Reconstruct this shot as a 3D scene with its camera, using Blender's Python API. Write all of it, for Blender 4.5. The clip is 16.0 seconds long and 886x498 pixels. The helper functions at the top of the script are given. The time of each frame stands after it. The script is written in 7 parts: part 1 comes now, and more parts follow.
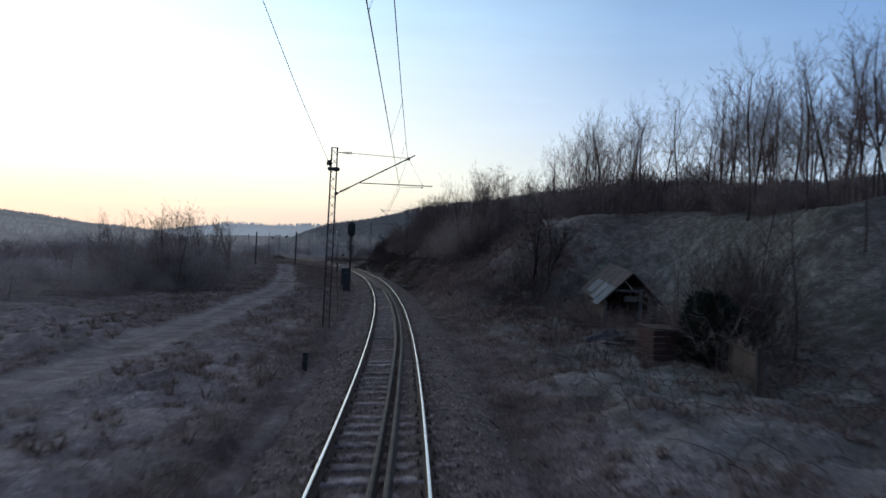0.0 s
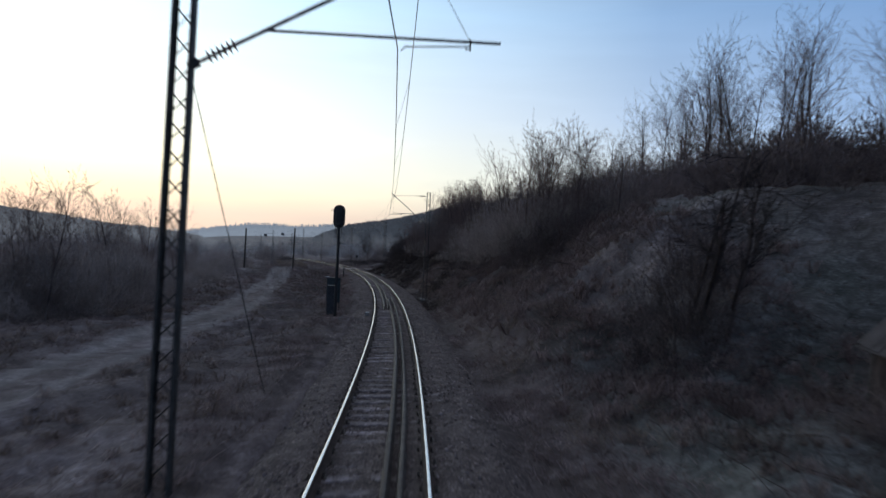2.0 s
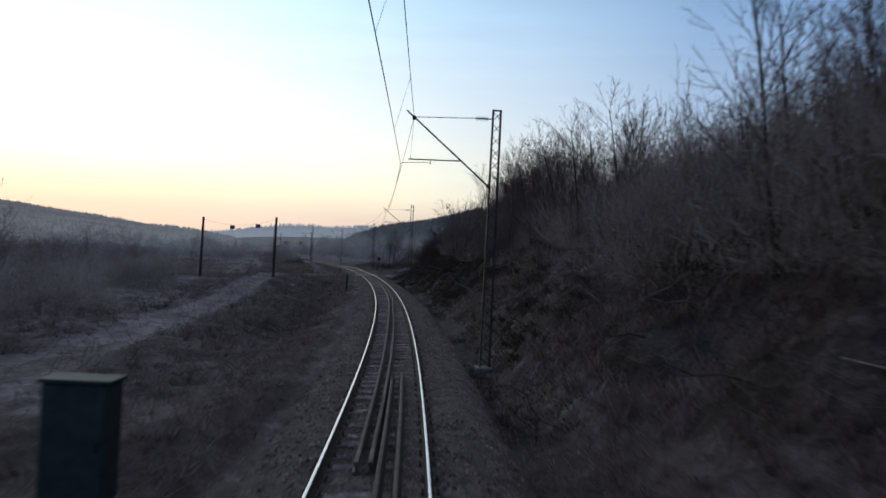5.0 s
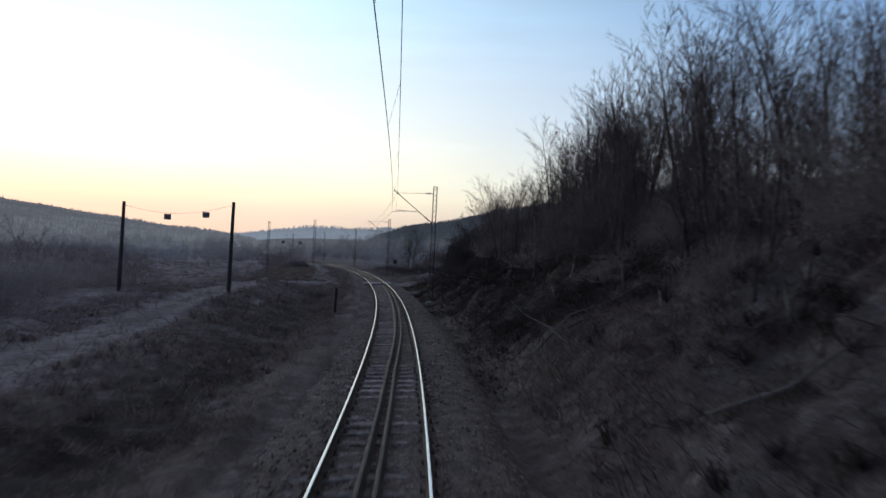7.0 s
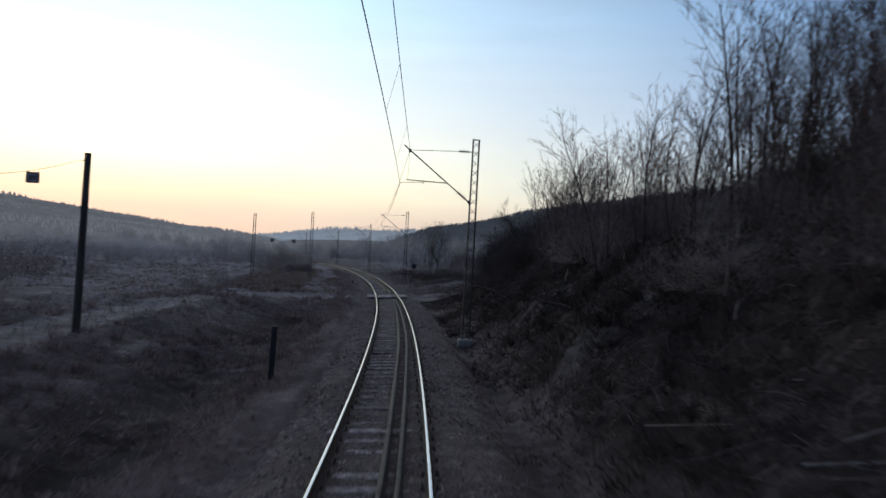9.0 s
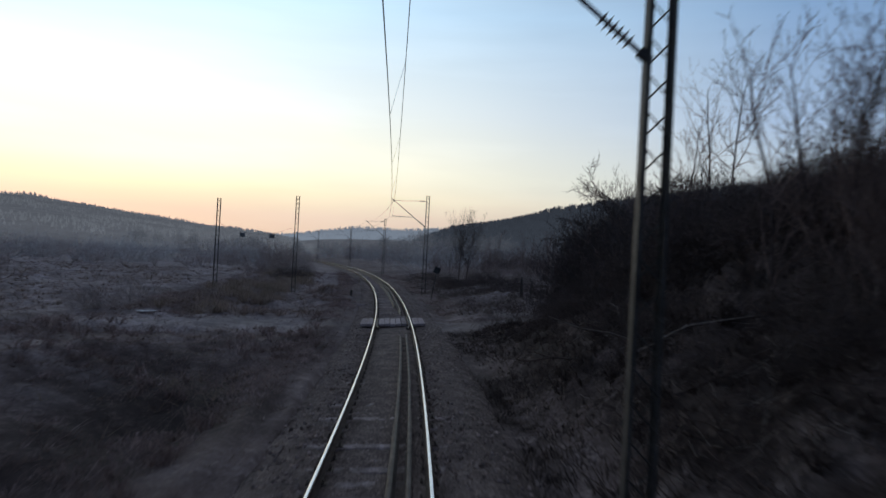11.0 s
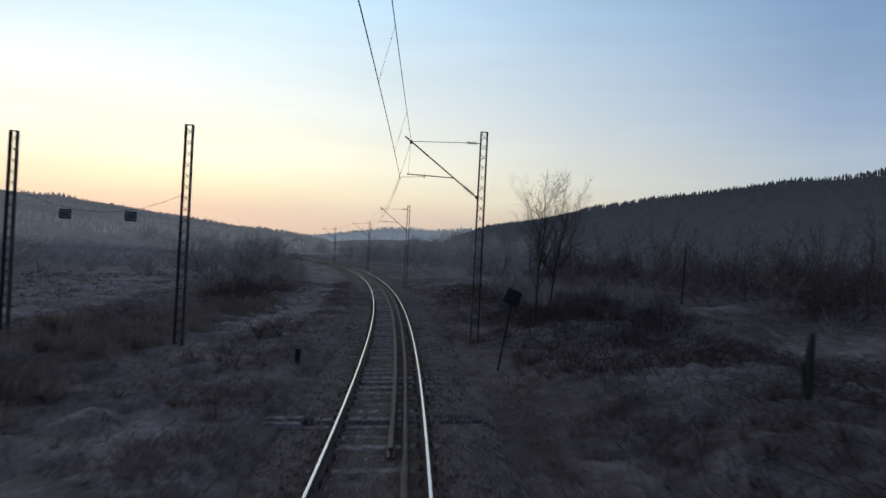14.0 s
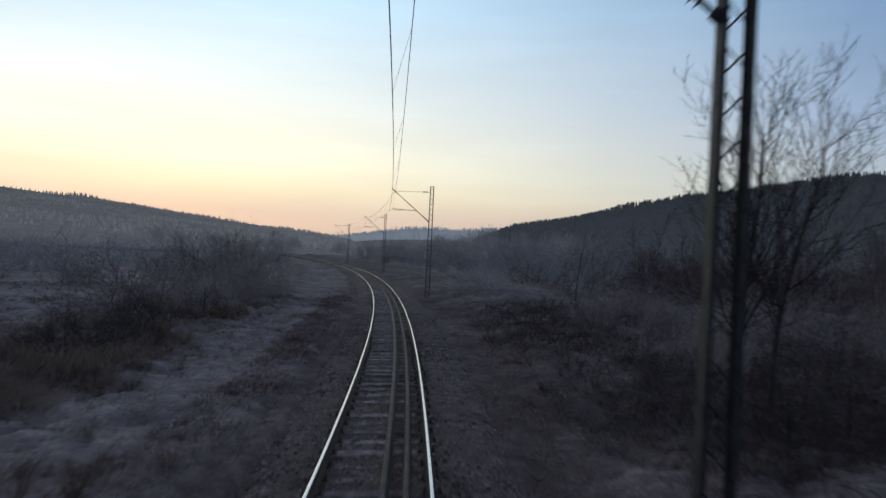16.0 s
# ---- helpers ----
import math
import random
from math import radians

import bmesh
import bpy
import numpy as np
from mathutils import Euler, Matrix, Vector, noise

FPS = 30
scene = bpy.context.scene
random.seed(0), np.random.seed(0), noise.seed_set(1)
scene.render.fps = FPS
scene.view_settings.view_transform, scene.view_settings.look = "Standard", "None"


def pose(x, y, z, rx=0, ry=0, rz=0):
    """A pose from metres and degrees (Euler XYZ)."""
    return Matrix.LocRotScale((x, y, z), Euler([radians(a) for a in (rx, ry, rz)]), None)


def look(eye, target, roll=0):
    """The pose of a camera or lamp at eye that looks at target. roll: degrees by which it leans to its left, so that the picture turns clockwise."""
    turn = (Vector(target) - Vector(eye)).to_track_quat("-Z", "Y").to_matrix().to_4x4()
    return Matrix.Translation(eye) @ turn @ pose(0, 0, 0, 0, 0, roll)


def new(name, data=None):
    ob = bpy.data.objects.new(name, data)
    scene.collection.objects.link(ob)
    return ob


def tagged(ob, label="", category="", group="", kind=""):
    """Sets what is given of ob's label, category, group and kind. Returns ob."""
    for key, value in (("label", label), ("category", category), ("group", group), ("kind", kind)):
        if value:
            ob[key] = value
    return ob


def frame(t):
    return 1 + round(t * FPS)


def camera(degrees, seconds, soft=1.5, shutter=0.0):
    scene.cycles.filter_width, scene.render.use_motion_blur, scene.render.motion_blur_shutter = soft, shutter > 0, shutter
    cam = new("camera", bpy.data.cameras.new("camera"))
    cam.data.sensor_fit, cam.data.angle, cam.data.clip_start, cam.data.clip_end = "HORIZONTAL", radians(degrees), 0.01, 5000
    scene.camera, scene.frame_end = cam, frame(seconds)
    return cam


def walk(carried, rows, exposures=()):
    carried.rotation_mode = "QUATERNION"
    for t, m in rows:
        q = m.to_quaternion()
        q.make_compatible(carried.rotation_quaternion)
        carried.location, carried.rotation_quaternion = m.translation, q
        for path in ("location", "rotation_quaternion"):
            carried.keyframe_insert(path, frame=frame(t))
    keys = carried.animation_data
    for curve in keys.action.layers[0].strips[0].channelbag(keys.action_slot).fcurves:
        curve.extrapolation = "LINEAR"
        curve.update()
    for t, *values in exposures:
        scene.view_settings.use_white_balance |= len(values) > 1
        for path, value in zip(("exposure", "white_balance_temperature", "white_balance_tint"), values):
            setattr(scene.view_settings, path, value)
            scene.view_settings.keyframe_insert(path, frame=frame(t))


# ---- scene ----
# camera and its ride: seconds, x, y, z, yaw, pitch, roll
RIDE = [
    (0.0, 0.482, 0.000, 2.927, -1.69, 0.42, 2.39),
    (0.5, 0.461, 4.468, 2.927, -1.19, 0.42, 2.39),
    (1.0, 0.402, 8.935, 2.927, -0.68, 0.41, 2.38),
    (1.5, 0.306, 13.403, 2.927, -0.18, 0.40, 2.38),
    (2.0, 0.171, 17.870, 2.927, 0.28, 0.45, 2.54),
    (2.5, -0.001, 22.335, 2.927, 0.74, 0.49, 2.69),
    (3.0, -0.211, 26.799, 2.927, 1.20, 0.54, 2.85),
    (3.5, -0.459, 31.261, 2.927, 1.75, 0.50, 2.88),
    (4.0, -0.745, 35.721, 2.927, 2.29, 0.46, 2.90),
    (4.5, -1.069, 40.178, 2.927, 2.81, 0.45, 2.90),
    (5.0, -1.431, 44.633, 2.927, 3.32, 0.48, 2.86),
    (5.5, -1.831, 49.084, 2.927, 3.83, 0.50, 2.83),
    (6.0, -2.269, 53.531, 2.927, 4.34, 0.53, 2.80),
    (6.5, -2.744, 57.973, 2.927, 4.85, 0.55, 2.78),
    (7.0, -3.258, 62.412, 2.927, 5.33, 0.53, 2.79),
    (7.5, -3.810, 66.845, 2.927, 5.81, 0.52, 2.80),
    (8.0, -4.400, 71.273, 2.927, 6.29, 0.51, 2.80),
    (8.5, -5.029, 75.695, 2.927, 6.84, 0.56, 2.98),
    (9.0, -5.695, 80.111, 2.927, 7.40, 0.61, 3.15),
    (9.5, -6.400, 84.520, 2.927, 7.91, 0.60, 3.18),
    (10.0, -7.143, 88.922, 2.927, 8.40, 0.55, 3.12),
    (10.5, -7.924, 93.317, 2.927, 8.88, 0.50, 3.05),
    (11.0, -8.744, 97.704, 2.927, 9.37, 0.46, 2.99),
    (11.5, -9.601, 102.083, 2.927, 9.86, 0.42, 2.94),
    (12.0, -10.498, 106.453, 2.927, 10.35, 0.42, 2.95),
    (12.5, -11.432, 110.814, 2.927, 10.85, 0.43, 2.97),
    (13.0, -12.405, 115.166, 2.927, 11.34, 0.43, 2.98),
    (13.5, -13.417, 119.507, 2.927, 11.77, 0.41, 2.95),
    (14.0, -14.467, 123.839, 2.927, 12.21, 0.39, 2.91),
    (14.5, -15.555, 128.159, 2.927, 12.64, 0.37, 2.88),
    (15.0, -16.683, 132.468, 2.927, 13.19, 0.34, 2.86),
    (15.5, -17.848, 136.766, 2.927, 13.75, 0.31, 2.85),
    (16.0, -19.053, 141.051, 2.927, 14.30, 0.27, 2.83),
]


def ride_pose(x, y, z, yaw, pitch, lean):
    ahead = Vector((-math.sin(radians(yaw)) * math.cos(radians(pitch)), math.cos(radians(yaw)) * math.cos(radians(pitch)), math.sin(radians(pitch))))
    eye = Vector((x, y, z))
    return look(eye, eye + ahead, lean)


cam = camera(67.2, 16.0, soft=1.5, shutter=0.4)
walk(cam, [(r[0], ride_pose(*r[1:])) for r in RIDE],
     exposures=[(0.0, 0.1), (1.5, 0.04), (3.5, -0.06), (7.0, -0.1), (9.0, -0.14), (12.0, -0.36), (16.0, -0.44)])

# ---- light: clear sky a little before sunrise, glow ahead on the curve's inner side ----
SUN_AZ = radians(38)          # to the left of +y
world = bpy.data.worlds.new("dawn_sky")
scene.world = world
world.use_nodes = True
wn, wl = world.node_tree.nodes, world.node_tree.links
wn.clear()


def ramp_node(nodes, stops):
    n = nodes.new("ShaderNodeValToRGB")
    els = n.color_ramp.elements
    while len(els) < len(stops):
        els.new(0.5)
    for e, (p, c) in zip(els, stops):
        e.position, e.color = p, (*c, 1)
    return n


coord = wn.new("ShaderNodeTexCoord")
sep = wn.new("ShaderNodeSeparateXYZ")
wl.new(coord.outputs["Generated"], sep.inputs[0])
flat = wn.new("ShaderNodeCombineXYZ")
wl.new(sep.outputs[0], flat.inputs[0])
wl.new(sep.outputs[1], flat.inputs[1])
norm = wn.new("ShaderNodeVectorMath")
norm.operation = "NORMALIZE"
wl.new(flat.outputs[0], norm.inputs[0])
dot = wn.new("ShaderNodeVectorMath")
dot.operation = "DOT_PRODUCT"
wl.new(norm.outputs[0], dot.inputs[0])
dot.inputs[1].default_value = (-math.sin(SUN_AZ), math.cos(SUN_AZ), 0)
half = wn.new("ShaderNodeMath")
half.operation = "MULTIPLY_ADD"
wl.new(dot.outputs["Value"], half.inputs[0])
half.inputs[1].default_value, half.inputs[2].default_value = 0.5, 0.5
side = ramp_node(wn, [(p, (v, v, v)) for p, v in ((0.0, 0.0), (0.4, 0.03), (0.645, 0.085), (0.785, 0.225), (0.9, 0.55), (0.965, 0.8), (1.0, 1.0))])
wl.new(half.outputs[0], side.inputs[0])
glow = ramp_node(wn, [(0.0, (0.85, 0.66, 0.52)), (0.045, (1.06, 0.86, 0.69)), (0.08, (1.34, 1.18, 0.83)), (0.115, (1.46, 1.38, 1.04)), (0.15, (1.42, 1.4, 1.16)), (0.21, (1.28, 1.37, 1.31)),
                      (0.34, (0.88, 1.19, 1.42)), (0.5, (0.5, 0.66, 0.86)), (0.75, (0.3, 0.36, 0.46)), (1.0, (0.2, 0.225, 0.27))])
away = ramp_node(wn, [(0.0, (0.42, 0.36, 0.37)), (0.05, (0.46, 0.45, 0.49)), (0.1, (0.39, 0.53, 0.71)), (0.2, (0.2, 0.37, 0.69)), (0.34, (0.11, 0.245, 0.53)),
                      (0.6, (0.14, 0.19, 0.32)), (1.0, (0.2, 0.225, 0.27))])
wl.new(sep.outputs[2], glow.inputs[0])
wl.new(sep.outputs[2], away.inputs[0])
mixs = wn.new("ShaderNodeMix")
mixs.data_type = "RGBA"
wl.new(side.outputs[0], mixs.inputs[0])
wl.new(away.outputs[0], mixs.inputs[6])
wl.new(glow.outputs[0], mixs.inputs[7])
# thin streaks of high cloud near the glow
cmap = wn.new("ShaderNodeMapping")
cmap.inputs["Scale"].default_value = (1.2, 1.2, 9.0)
wl.new(coord.outputs["Generated"], cmap.inputs[0])
cloud = wn.new("ShaderNodeTexNoise")
cloud.inputs["Scale"].default_value, cloud.inputs["Detail"].default_value = 2.2, 5
wl.new(cmap.outputs[0], cloud.inputs["Vector"])
crange = wn.new("ShaderNodeMapRange")
crange.inputs[1].default_value, crange.inputs[2].default_value, crange.inputs[3].default_value, crange.inputs[4].default_value = 0.4, 0.72, 0.975, 1.07
wl.new(cloud.outputs[0], crange.inputs[0])
cmul = wn.new("ShaderNodeVectorMath")
cmul.operation = "SCALE"
wl.new(mixs.outputs[2], cmul.inputs[0])
wl.new(crange.outputs[0], cmul.inputs[3])
skytex = wn.new("ShaderNodeTexSky")
skytex.sky_type, skytex.sun_disc = "NISHITA", False
skytex.sun_elevation, skytex.sun_rotation = radians(1.0), -SUN_AZ
sadd = wn.new("ShaderNodeVectorMath")
sadd.operation = "MULTIPLY_ADD"
wl.new(skytex.outputs[0], sadd.inputs[0])
sadd.inputs[1].default_value = (0.012, 0.012, 0.012)
wl.new(cmul.outputs[0], sadd.inputs[2])
bg = wn.new("ShaderNodeBackground")
wl.new(sadd.outputs[0], bg.inputs[0])
bg.inputs[1].default_value = 1.0
wout = wn.new("ShaderNodeOutputWorld")
wl.new(bg.outputs[0], wout.inputs[0])

sun = new("sun", bpy.data.lights.new("sun", "SUN"))
sun.data.energy, sun.data.angle, sun.data.color = 0.12, radians(12), (1.0, 0.82, 0.62)
sun.matrix_world = look((0, 0, 0), (math.sin(SUN_AZ), -math.cos(SUN_AZ), -math.tan(radians(3))))
scene.view_settings.exposure = 0.0

# ---- materials ----


def material(name, stops, scale=4.0, rough=0.85, metal=0.0, bump=0.3, bump_scale=30.0, fine=0.35, vary=0.0, spec=0.3, where="Position", stretch=(1, 1, 1), island=0.0, through_=0.0):
    """Noise between the stops' colours at two scales, with relief; vary: lightness by the object's own random number."""
    m = bpy.data.materials.new(name)
    m.use_nodes = True
    n, l = m.node_tree.nodes, m.node_tree.links
    b = n["Principled BSDF"]
    if where == "Position":
        src = n.new("ShaderNodeNewGeometry").outputs["Position"]
    else:
        src = n.new("ShaderNodeTexCoord").outputs["Object"]
    mp = n.new("ShaderNodeMapping")
    mp.inputs["Scale"].default_value = stretch
    l.new(src, mp.inputs[0])
    big, small = n.new("ShaderNodeTexNoise"), n.new("ShaderNodeTexNoise")
    big.inputs["Scale"].default_value, big.inputs["Detail"].default_value = scale, 6
    small.inputs["Scale"].default_value, small.inputs["Detail"].default_value = bump_scale, 4
    for t in (big, small):
        l.new(mp.outputs[0], t.inputs["Vector"])
    mx = n.new("ShaderNodeMix")
    mx.inputs[0].default_value = fine
    l.new(big.outputs[0], mx.inputs[2])
    l.new(small.outputs[0], mx.inputs[3])
    st = n.new("ShaderNodeMapRange")
    st.inputs[1].default_value, st.inputs[2].default_value = 0.33, 0.67
    l.new(mx.outputs[0], st.inputs[0])
    cr = ramp_node(n, stops)
    l.new(st.outputs[0], cr.inputs[0])
    col = cr.outputs[0]
    if vary:
        info = n.new("ShaderNodeObjectInfo")
        mr = n.new("ShaderNodeMapRange")
        mr.inputs[3].default_value, mr.inputs[4].default_value = 1 - vary, 1 + vary
        l.new(info.outputs["Random"], mr.inputs[0])
        sc = n.new("ShaderNodeVectorMath")
        sc.operation = "SCALE"
        l.new(col, sc.inputs[0])
        l.new(mr.outputs[0], sc.inputs[3])
        col = sc.outputs[0]
    if island:
        piece = n.new("ShaderNodeMapRange")
        piece.inputs[3].default_value, piece.inputs[4].default_value = 1 - island, 1 + island
        l.new(n.new("ShaderNodeNewGeometry").outputs["Random Per Island"], piece.inputs[0])
        sp = n.new("ShaderNodeVectorMath")
        sp.operation = "SCALE"
        l.new(col, sp.inputs[0])
        l.new(piece.outputs[0], sp.inputs[3])
        col = sp.outputs[0]
    if through_:
        tl, mixt = n.new("ShaderNodeBsdfTranslucent"), n.new("ShaderNodeMixShader")
        mixt.inputs[0].default_value = through_
        l.new(col, tl.inputs[0])
        l.new(b.outputs[0], mixt.inputs[1])
        l.new(tl.outputs[0], mixt.inputs[2])
        l.new(mixt.outputs[0], n["Material Output"].inputs[0])
    l.new(col, b.inputs["Base Color"])
    b.inputs["Roughness"].default_value, b.inputs["Metallic"].default_value = rough, metal
    b.inputs["Specular IOR Level"].default_value = spec
    if bump:
        bp = n.new("ShaderNodeBump")
        bp.inputs["Strength"].default_value, bp.inputs["Distance"].default_value = bump, 0.02
        l.new(small.outputs[0], bp.inputs["Height"])
        l.new(bp.outputs[0], b.inputs["Normal"])
    return m


def ground_material():
    """Frosted grass, with leaf litter on the bank, bare dirt on the lanes and far haze paled in, by the zone values of
    the plan.
    """
    m = bpy.data.materials.new("frosty_ground")
    m.use_nodes = True
    n, l = m.node_tree.nodes, m.node_tree.links
    b = n["Principled BSDF"]
    pos = n.new("ShaderNodeNewGeometry").outputs["Position"]
    n1, n2, n3 = (n.new("ShaderNodeTexNoise") for _ in range(3))
    for t, s, d in ((n1, 0.35, 6), (n2, 2.4, 9), (n3, 16.0, 5)):
        t.inputs["Scale"].default_value, t.inputs["Detail"].default_value = s, d
        t.inputs["Distortion"].default_value = 0.6
        l.new(pos, t.inputs["Vector"])
    mixv = n.new("ShaderNodeMix")
    mixv.inputs[0].default_value = 0.6
    l.new(n1.outputs[0], mixv.inputs[2])
    l.new(n2.outputs[0], mixv.inputs[3])
    mixw = n.new("ShaderNodeMix")
    mixw.inputs[0].default_value = 0.36
    l.new(mixv.outputs[0], mixw.inputs[2])
    l.new(n3.outputs[0], mixw.inputs[3])
    st = n.new("ShaderNodeMapRange")
    st.inputs[1].default_value, st.inputs[2].default_value = 0.36, 0.64
    l.new(mixw.outputs[0], st.inputs[0])
    grass = ramp_node(n, [(0.0, (0.075, 0.054, 0.049)), (0.45, (0.140, 0.106, 0.099)), (0.8, (0.225, 0.178, 0.171)), (1.0, (0.36, 0.295, 0.288))])
    sward = ramp_node(n, [(0.0, (0.05, 0.052, 0.044)), (0.45, (0.105, 0.104, 0.092)), (0.8, (0.2, 0.2, 0.183)), (1.0, (0.33, 0.33, 0.312))])
    litter = ramp_node(n, [(0.0, (0.015, 0.011, 0.01)), (0.55, (0.043, 0.03, 0.027)), (1.0, (0.135, 0.098, 0.087))])
    dirt = ramp_node(n, [(0.0, (0.14, 0.118, 0.11)), (0.6, (0.245, 0.213, 0.203)), (1.0, (0.37, 0.33, 0.32))])
    frost_haze = ramp_node(n, [(0.0, (0.165, 0.138, 0.135)), (0.6, (0.350, 0.300, 0.298)), (1.0, (0.58, 0.51, 0.51))])
    for r in (grass, sward, litter, dirt, frost_haze):
        l.new(st.outputs[0], r.inputs[0])
    col = grass.outputs[0]
    for zone, r in (("sward", sward), ("litter", litter), ("frost_haze", frost_haze), ("dirt", dirt)):
        at_ = n.new("ShaderNodeAttribute")
        at_.attribute_name = zone
        mc = n.new("ShaderNodeMix")
        mc.data_type = "RGBA"
        l.new(at_.outputs["Fac"], mc.inputs[0])
        l.new(col, mc.inputs[6])
        l.new(r.outputs[0], mc.inputs[7])
        col = mc.outputs[2]
    l.new(col, b.inputs["Base Color"])
    b.inputs["Roughness"].default_value, b.inputs["Specular IOR Level"].default_value = 0.95, 0.2
    bp = n.new("ShaderNodeBump")
    bp.inputs["Strength"].default_value, bp.inputs["Distance"].default_value = 1.0, 0.08
    l.new(mixw.outputs[0], bp.inputs["Height"])
    l.new(bp.outputs[0], b.inputs["Normal"])
    return m


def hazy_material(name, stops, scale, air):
    """Woods, land and groves far off: base colour plus emission as the faint haze of the air in between."""
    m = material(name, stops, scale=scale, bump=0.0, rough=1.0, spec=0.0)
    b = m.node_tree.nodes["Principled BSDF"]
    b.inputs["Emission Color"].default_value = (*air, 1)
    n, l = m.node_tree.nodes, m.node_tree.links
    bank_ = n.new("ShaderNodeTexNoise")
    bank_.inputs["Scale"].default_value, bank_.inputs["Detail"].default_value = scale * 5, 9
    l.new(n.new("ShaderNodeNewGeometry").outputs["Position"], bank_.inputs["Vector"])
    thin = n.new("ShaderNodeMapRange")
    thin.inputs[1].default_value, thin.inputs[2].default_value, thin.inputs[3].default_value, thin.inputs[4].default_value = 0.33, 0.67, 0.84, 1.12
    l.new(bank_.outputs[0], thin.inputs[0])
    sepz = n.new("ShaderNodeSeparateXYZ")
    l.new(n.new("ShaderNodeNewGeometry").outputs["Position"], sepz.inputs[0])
    # haze emission strongest at the valley floor, weaker up the slopes
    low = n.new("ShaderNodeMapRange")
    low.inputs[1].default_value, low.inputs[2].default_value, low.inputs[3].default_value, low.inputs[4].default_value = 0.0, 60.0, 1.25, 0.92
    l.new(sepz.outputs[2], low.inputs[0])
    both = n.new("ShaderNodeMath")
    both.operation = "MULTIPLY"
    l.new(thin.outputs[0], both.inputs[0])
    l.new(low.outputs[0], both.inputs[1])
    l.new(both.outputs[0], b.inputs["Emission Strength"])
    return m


M_GROUND = ground_material()
M_BALLAST = material("ballast_stone", [(0.0, (0.03, 0.021, 0.019)), (0.5, (0.105, 0.076, 0.068)), (1.0, (0.3, 0.235, 0.21))], scale=3, bump=1.0, bump_scale=24, fine=0.65, rough=0.9)
M_STONE = material("ballast_pieces", [(0.0, (0.1, 0.074, 0.066)), (1.0, (0.34, 0.265, 0.24))], scale=2, bump=0.0, rough=0.9, island=0.5)
M_SLEEPER = material("frosted_wood_sleeper", [(0.0, (0.081, 0.061, 0.058)), (0.5, (0.229, 0.185, 0.179)), (1.0, (0.480, 0.404, 0.403))], scale=6, bump=0.5, bump_scale=40, vary=0.35, rough=0.9)
M_RUST = material("rusty_rail_side", [(0.0, (0.05, 0.032, 0.024)), (1.0, (0.13, 0.09, 0.07))], scale=5, bump=0.2, bump_scale=60, rough=0.75, metal=0.2)
M_STEEL = material("worn_rail_top", [(0.0, (0.62, 0.6, 0.58)), (1.0, (0.78, 0.78, 0.78))], scale=3, bump=0.02, bump_scale=80, rough=0.27, metal=1.0)
M_OLD_RAIL = material("old_spare_rail", [(0.0, (0.05, 0.038, 0.032)), (1.0, (0.15, 0.125, 0.11))], scale=4, bump=0.25, bump_scale=50, rough=0.7, metal=0.3)
M_PLATE = material("rail_fastening", [(0.0, (0.06, 0.045, 0.038)), (1.0, (0.14, 0.11, 0.09))], scale=20, bump=0.2, rough=0.7, metal=0.4)
M_PLANK = material("frosted_crossing_plank", [(0.0, (0.165, 0.128, 0.122)), (0.5, (0.329, 0.270, 0.265)), (1.0, (0.494, 0.418, 0.415))], scale=5, bump=0.6, bump_scale=35, vary=0.3, rough=0.9, fine=0.5)
M_MAST = material("weathered_steel_mast", [(0.0, (0.035, 0.032, 0.03)), (1.0, (0.1, 0.092, 0.085))], scale=6, bump=0.1, bump_scale=50, rough=0.65, metal=0.4)
M_TUBE = material("grey_cantilever_tube", [(0.0, (0.05, 0.05, 0.052)), (1.0, (0.13, 0.13, 0.135))], scale=8, bump=0.05, rough=0.5, metal=0.6)
M_PORCELAIN = material("brown_porcelain", [(0.0, (0.05, 0.022, 0.015)), (1.0, (0.08, 0.04, 0.03))], scale=10, bump=0.0, rough=0.25, spec=0.5)
M_WIRE = material("overhead_wire", [(0.0, (0.03, 0.028, 0.026)), (1.0, (0.07, 0.06, 0.055))], scale=3, bump=0.0, rough=0.5, metal=0.6)
M_CONCRETE = material("old_concrete", [(0.0, (0.14, 0.135, 0.125)), (1.0, (0.3, 0.29, 0.28))], scale=5, bump=0.4, bump_scale=40, rough=0.9)
M_BLACK = material("black_painted_steel", [(0.0, (0.012, 0.012, 0.013)), (1.0, (0.035, 0.034, 0.034))], scale=7, bump=0.05, rough=0.55)
M_DARKBOX = material("dark_grey_cabinet", [(0.0, (0.021, 0.022, 0.025)), (1.0, (0.049, 0.050, 0.056))], scale=6, bump=0.08, rough=0.6)
M_GREENBOX = material("dark_green_cabinet", [(0.0, (0.02, 0.03, 0.032)), (1.0, (0.045, 0.058, 0.06))], scale=6, bump=0.08, rough=0.6)
M_WHITE = material("white_paint_worn", [(0.0, (0.45, 0.44, 0.43)), (1.0, (0.75, 0.74, 0.73))], scale=9, bump=0.1, rough=0.7)
M_POST = material("dark_old_timber", [(0.0, (0.03, 0.024, 0.02)), (1.0, (0.085, 0.07, 0.06))], scale=5, bump=0.4, bump_scale=50, rough=0.9, stretch=(1, 1, 0.2))
M_GREYWOOD = material("grey_weathered_boards", [(0.0, (0.06, 0.053, 0.048)), (1.0, (0.15, 0.136, 0.126))], scale=5, bump=0.4, bump_scale=45, rough=0.9, stretch=(1, 1, 0.25), vary=0.25)
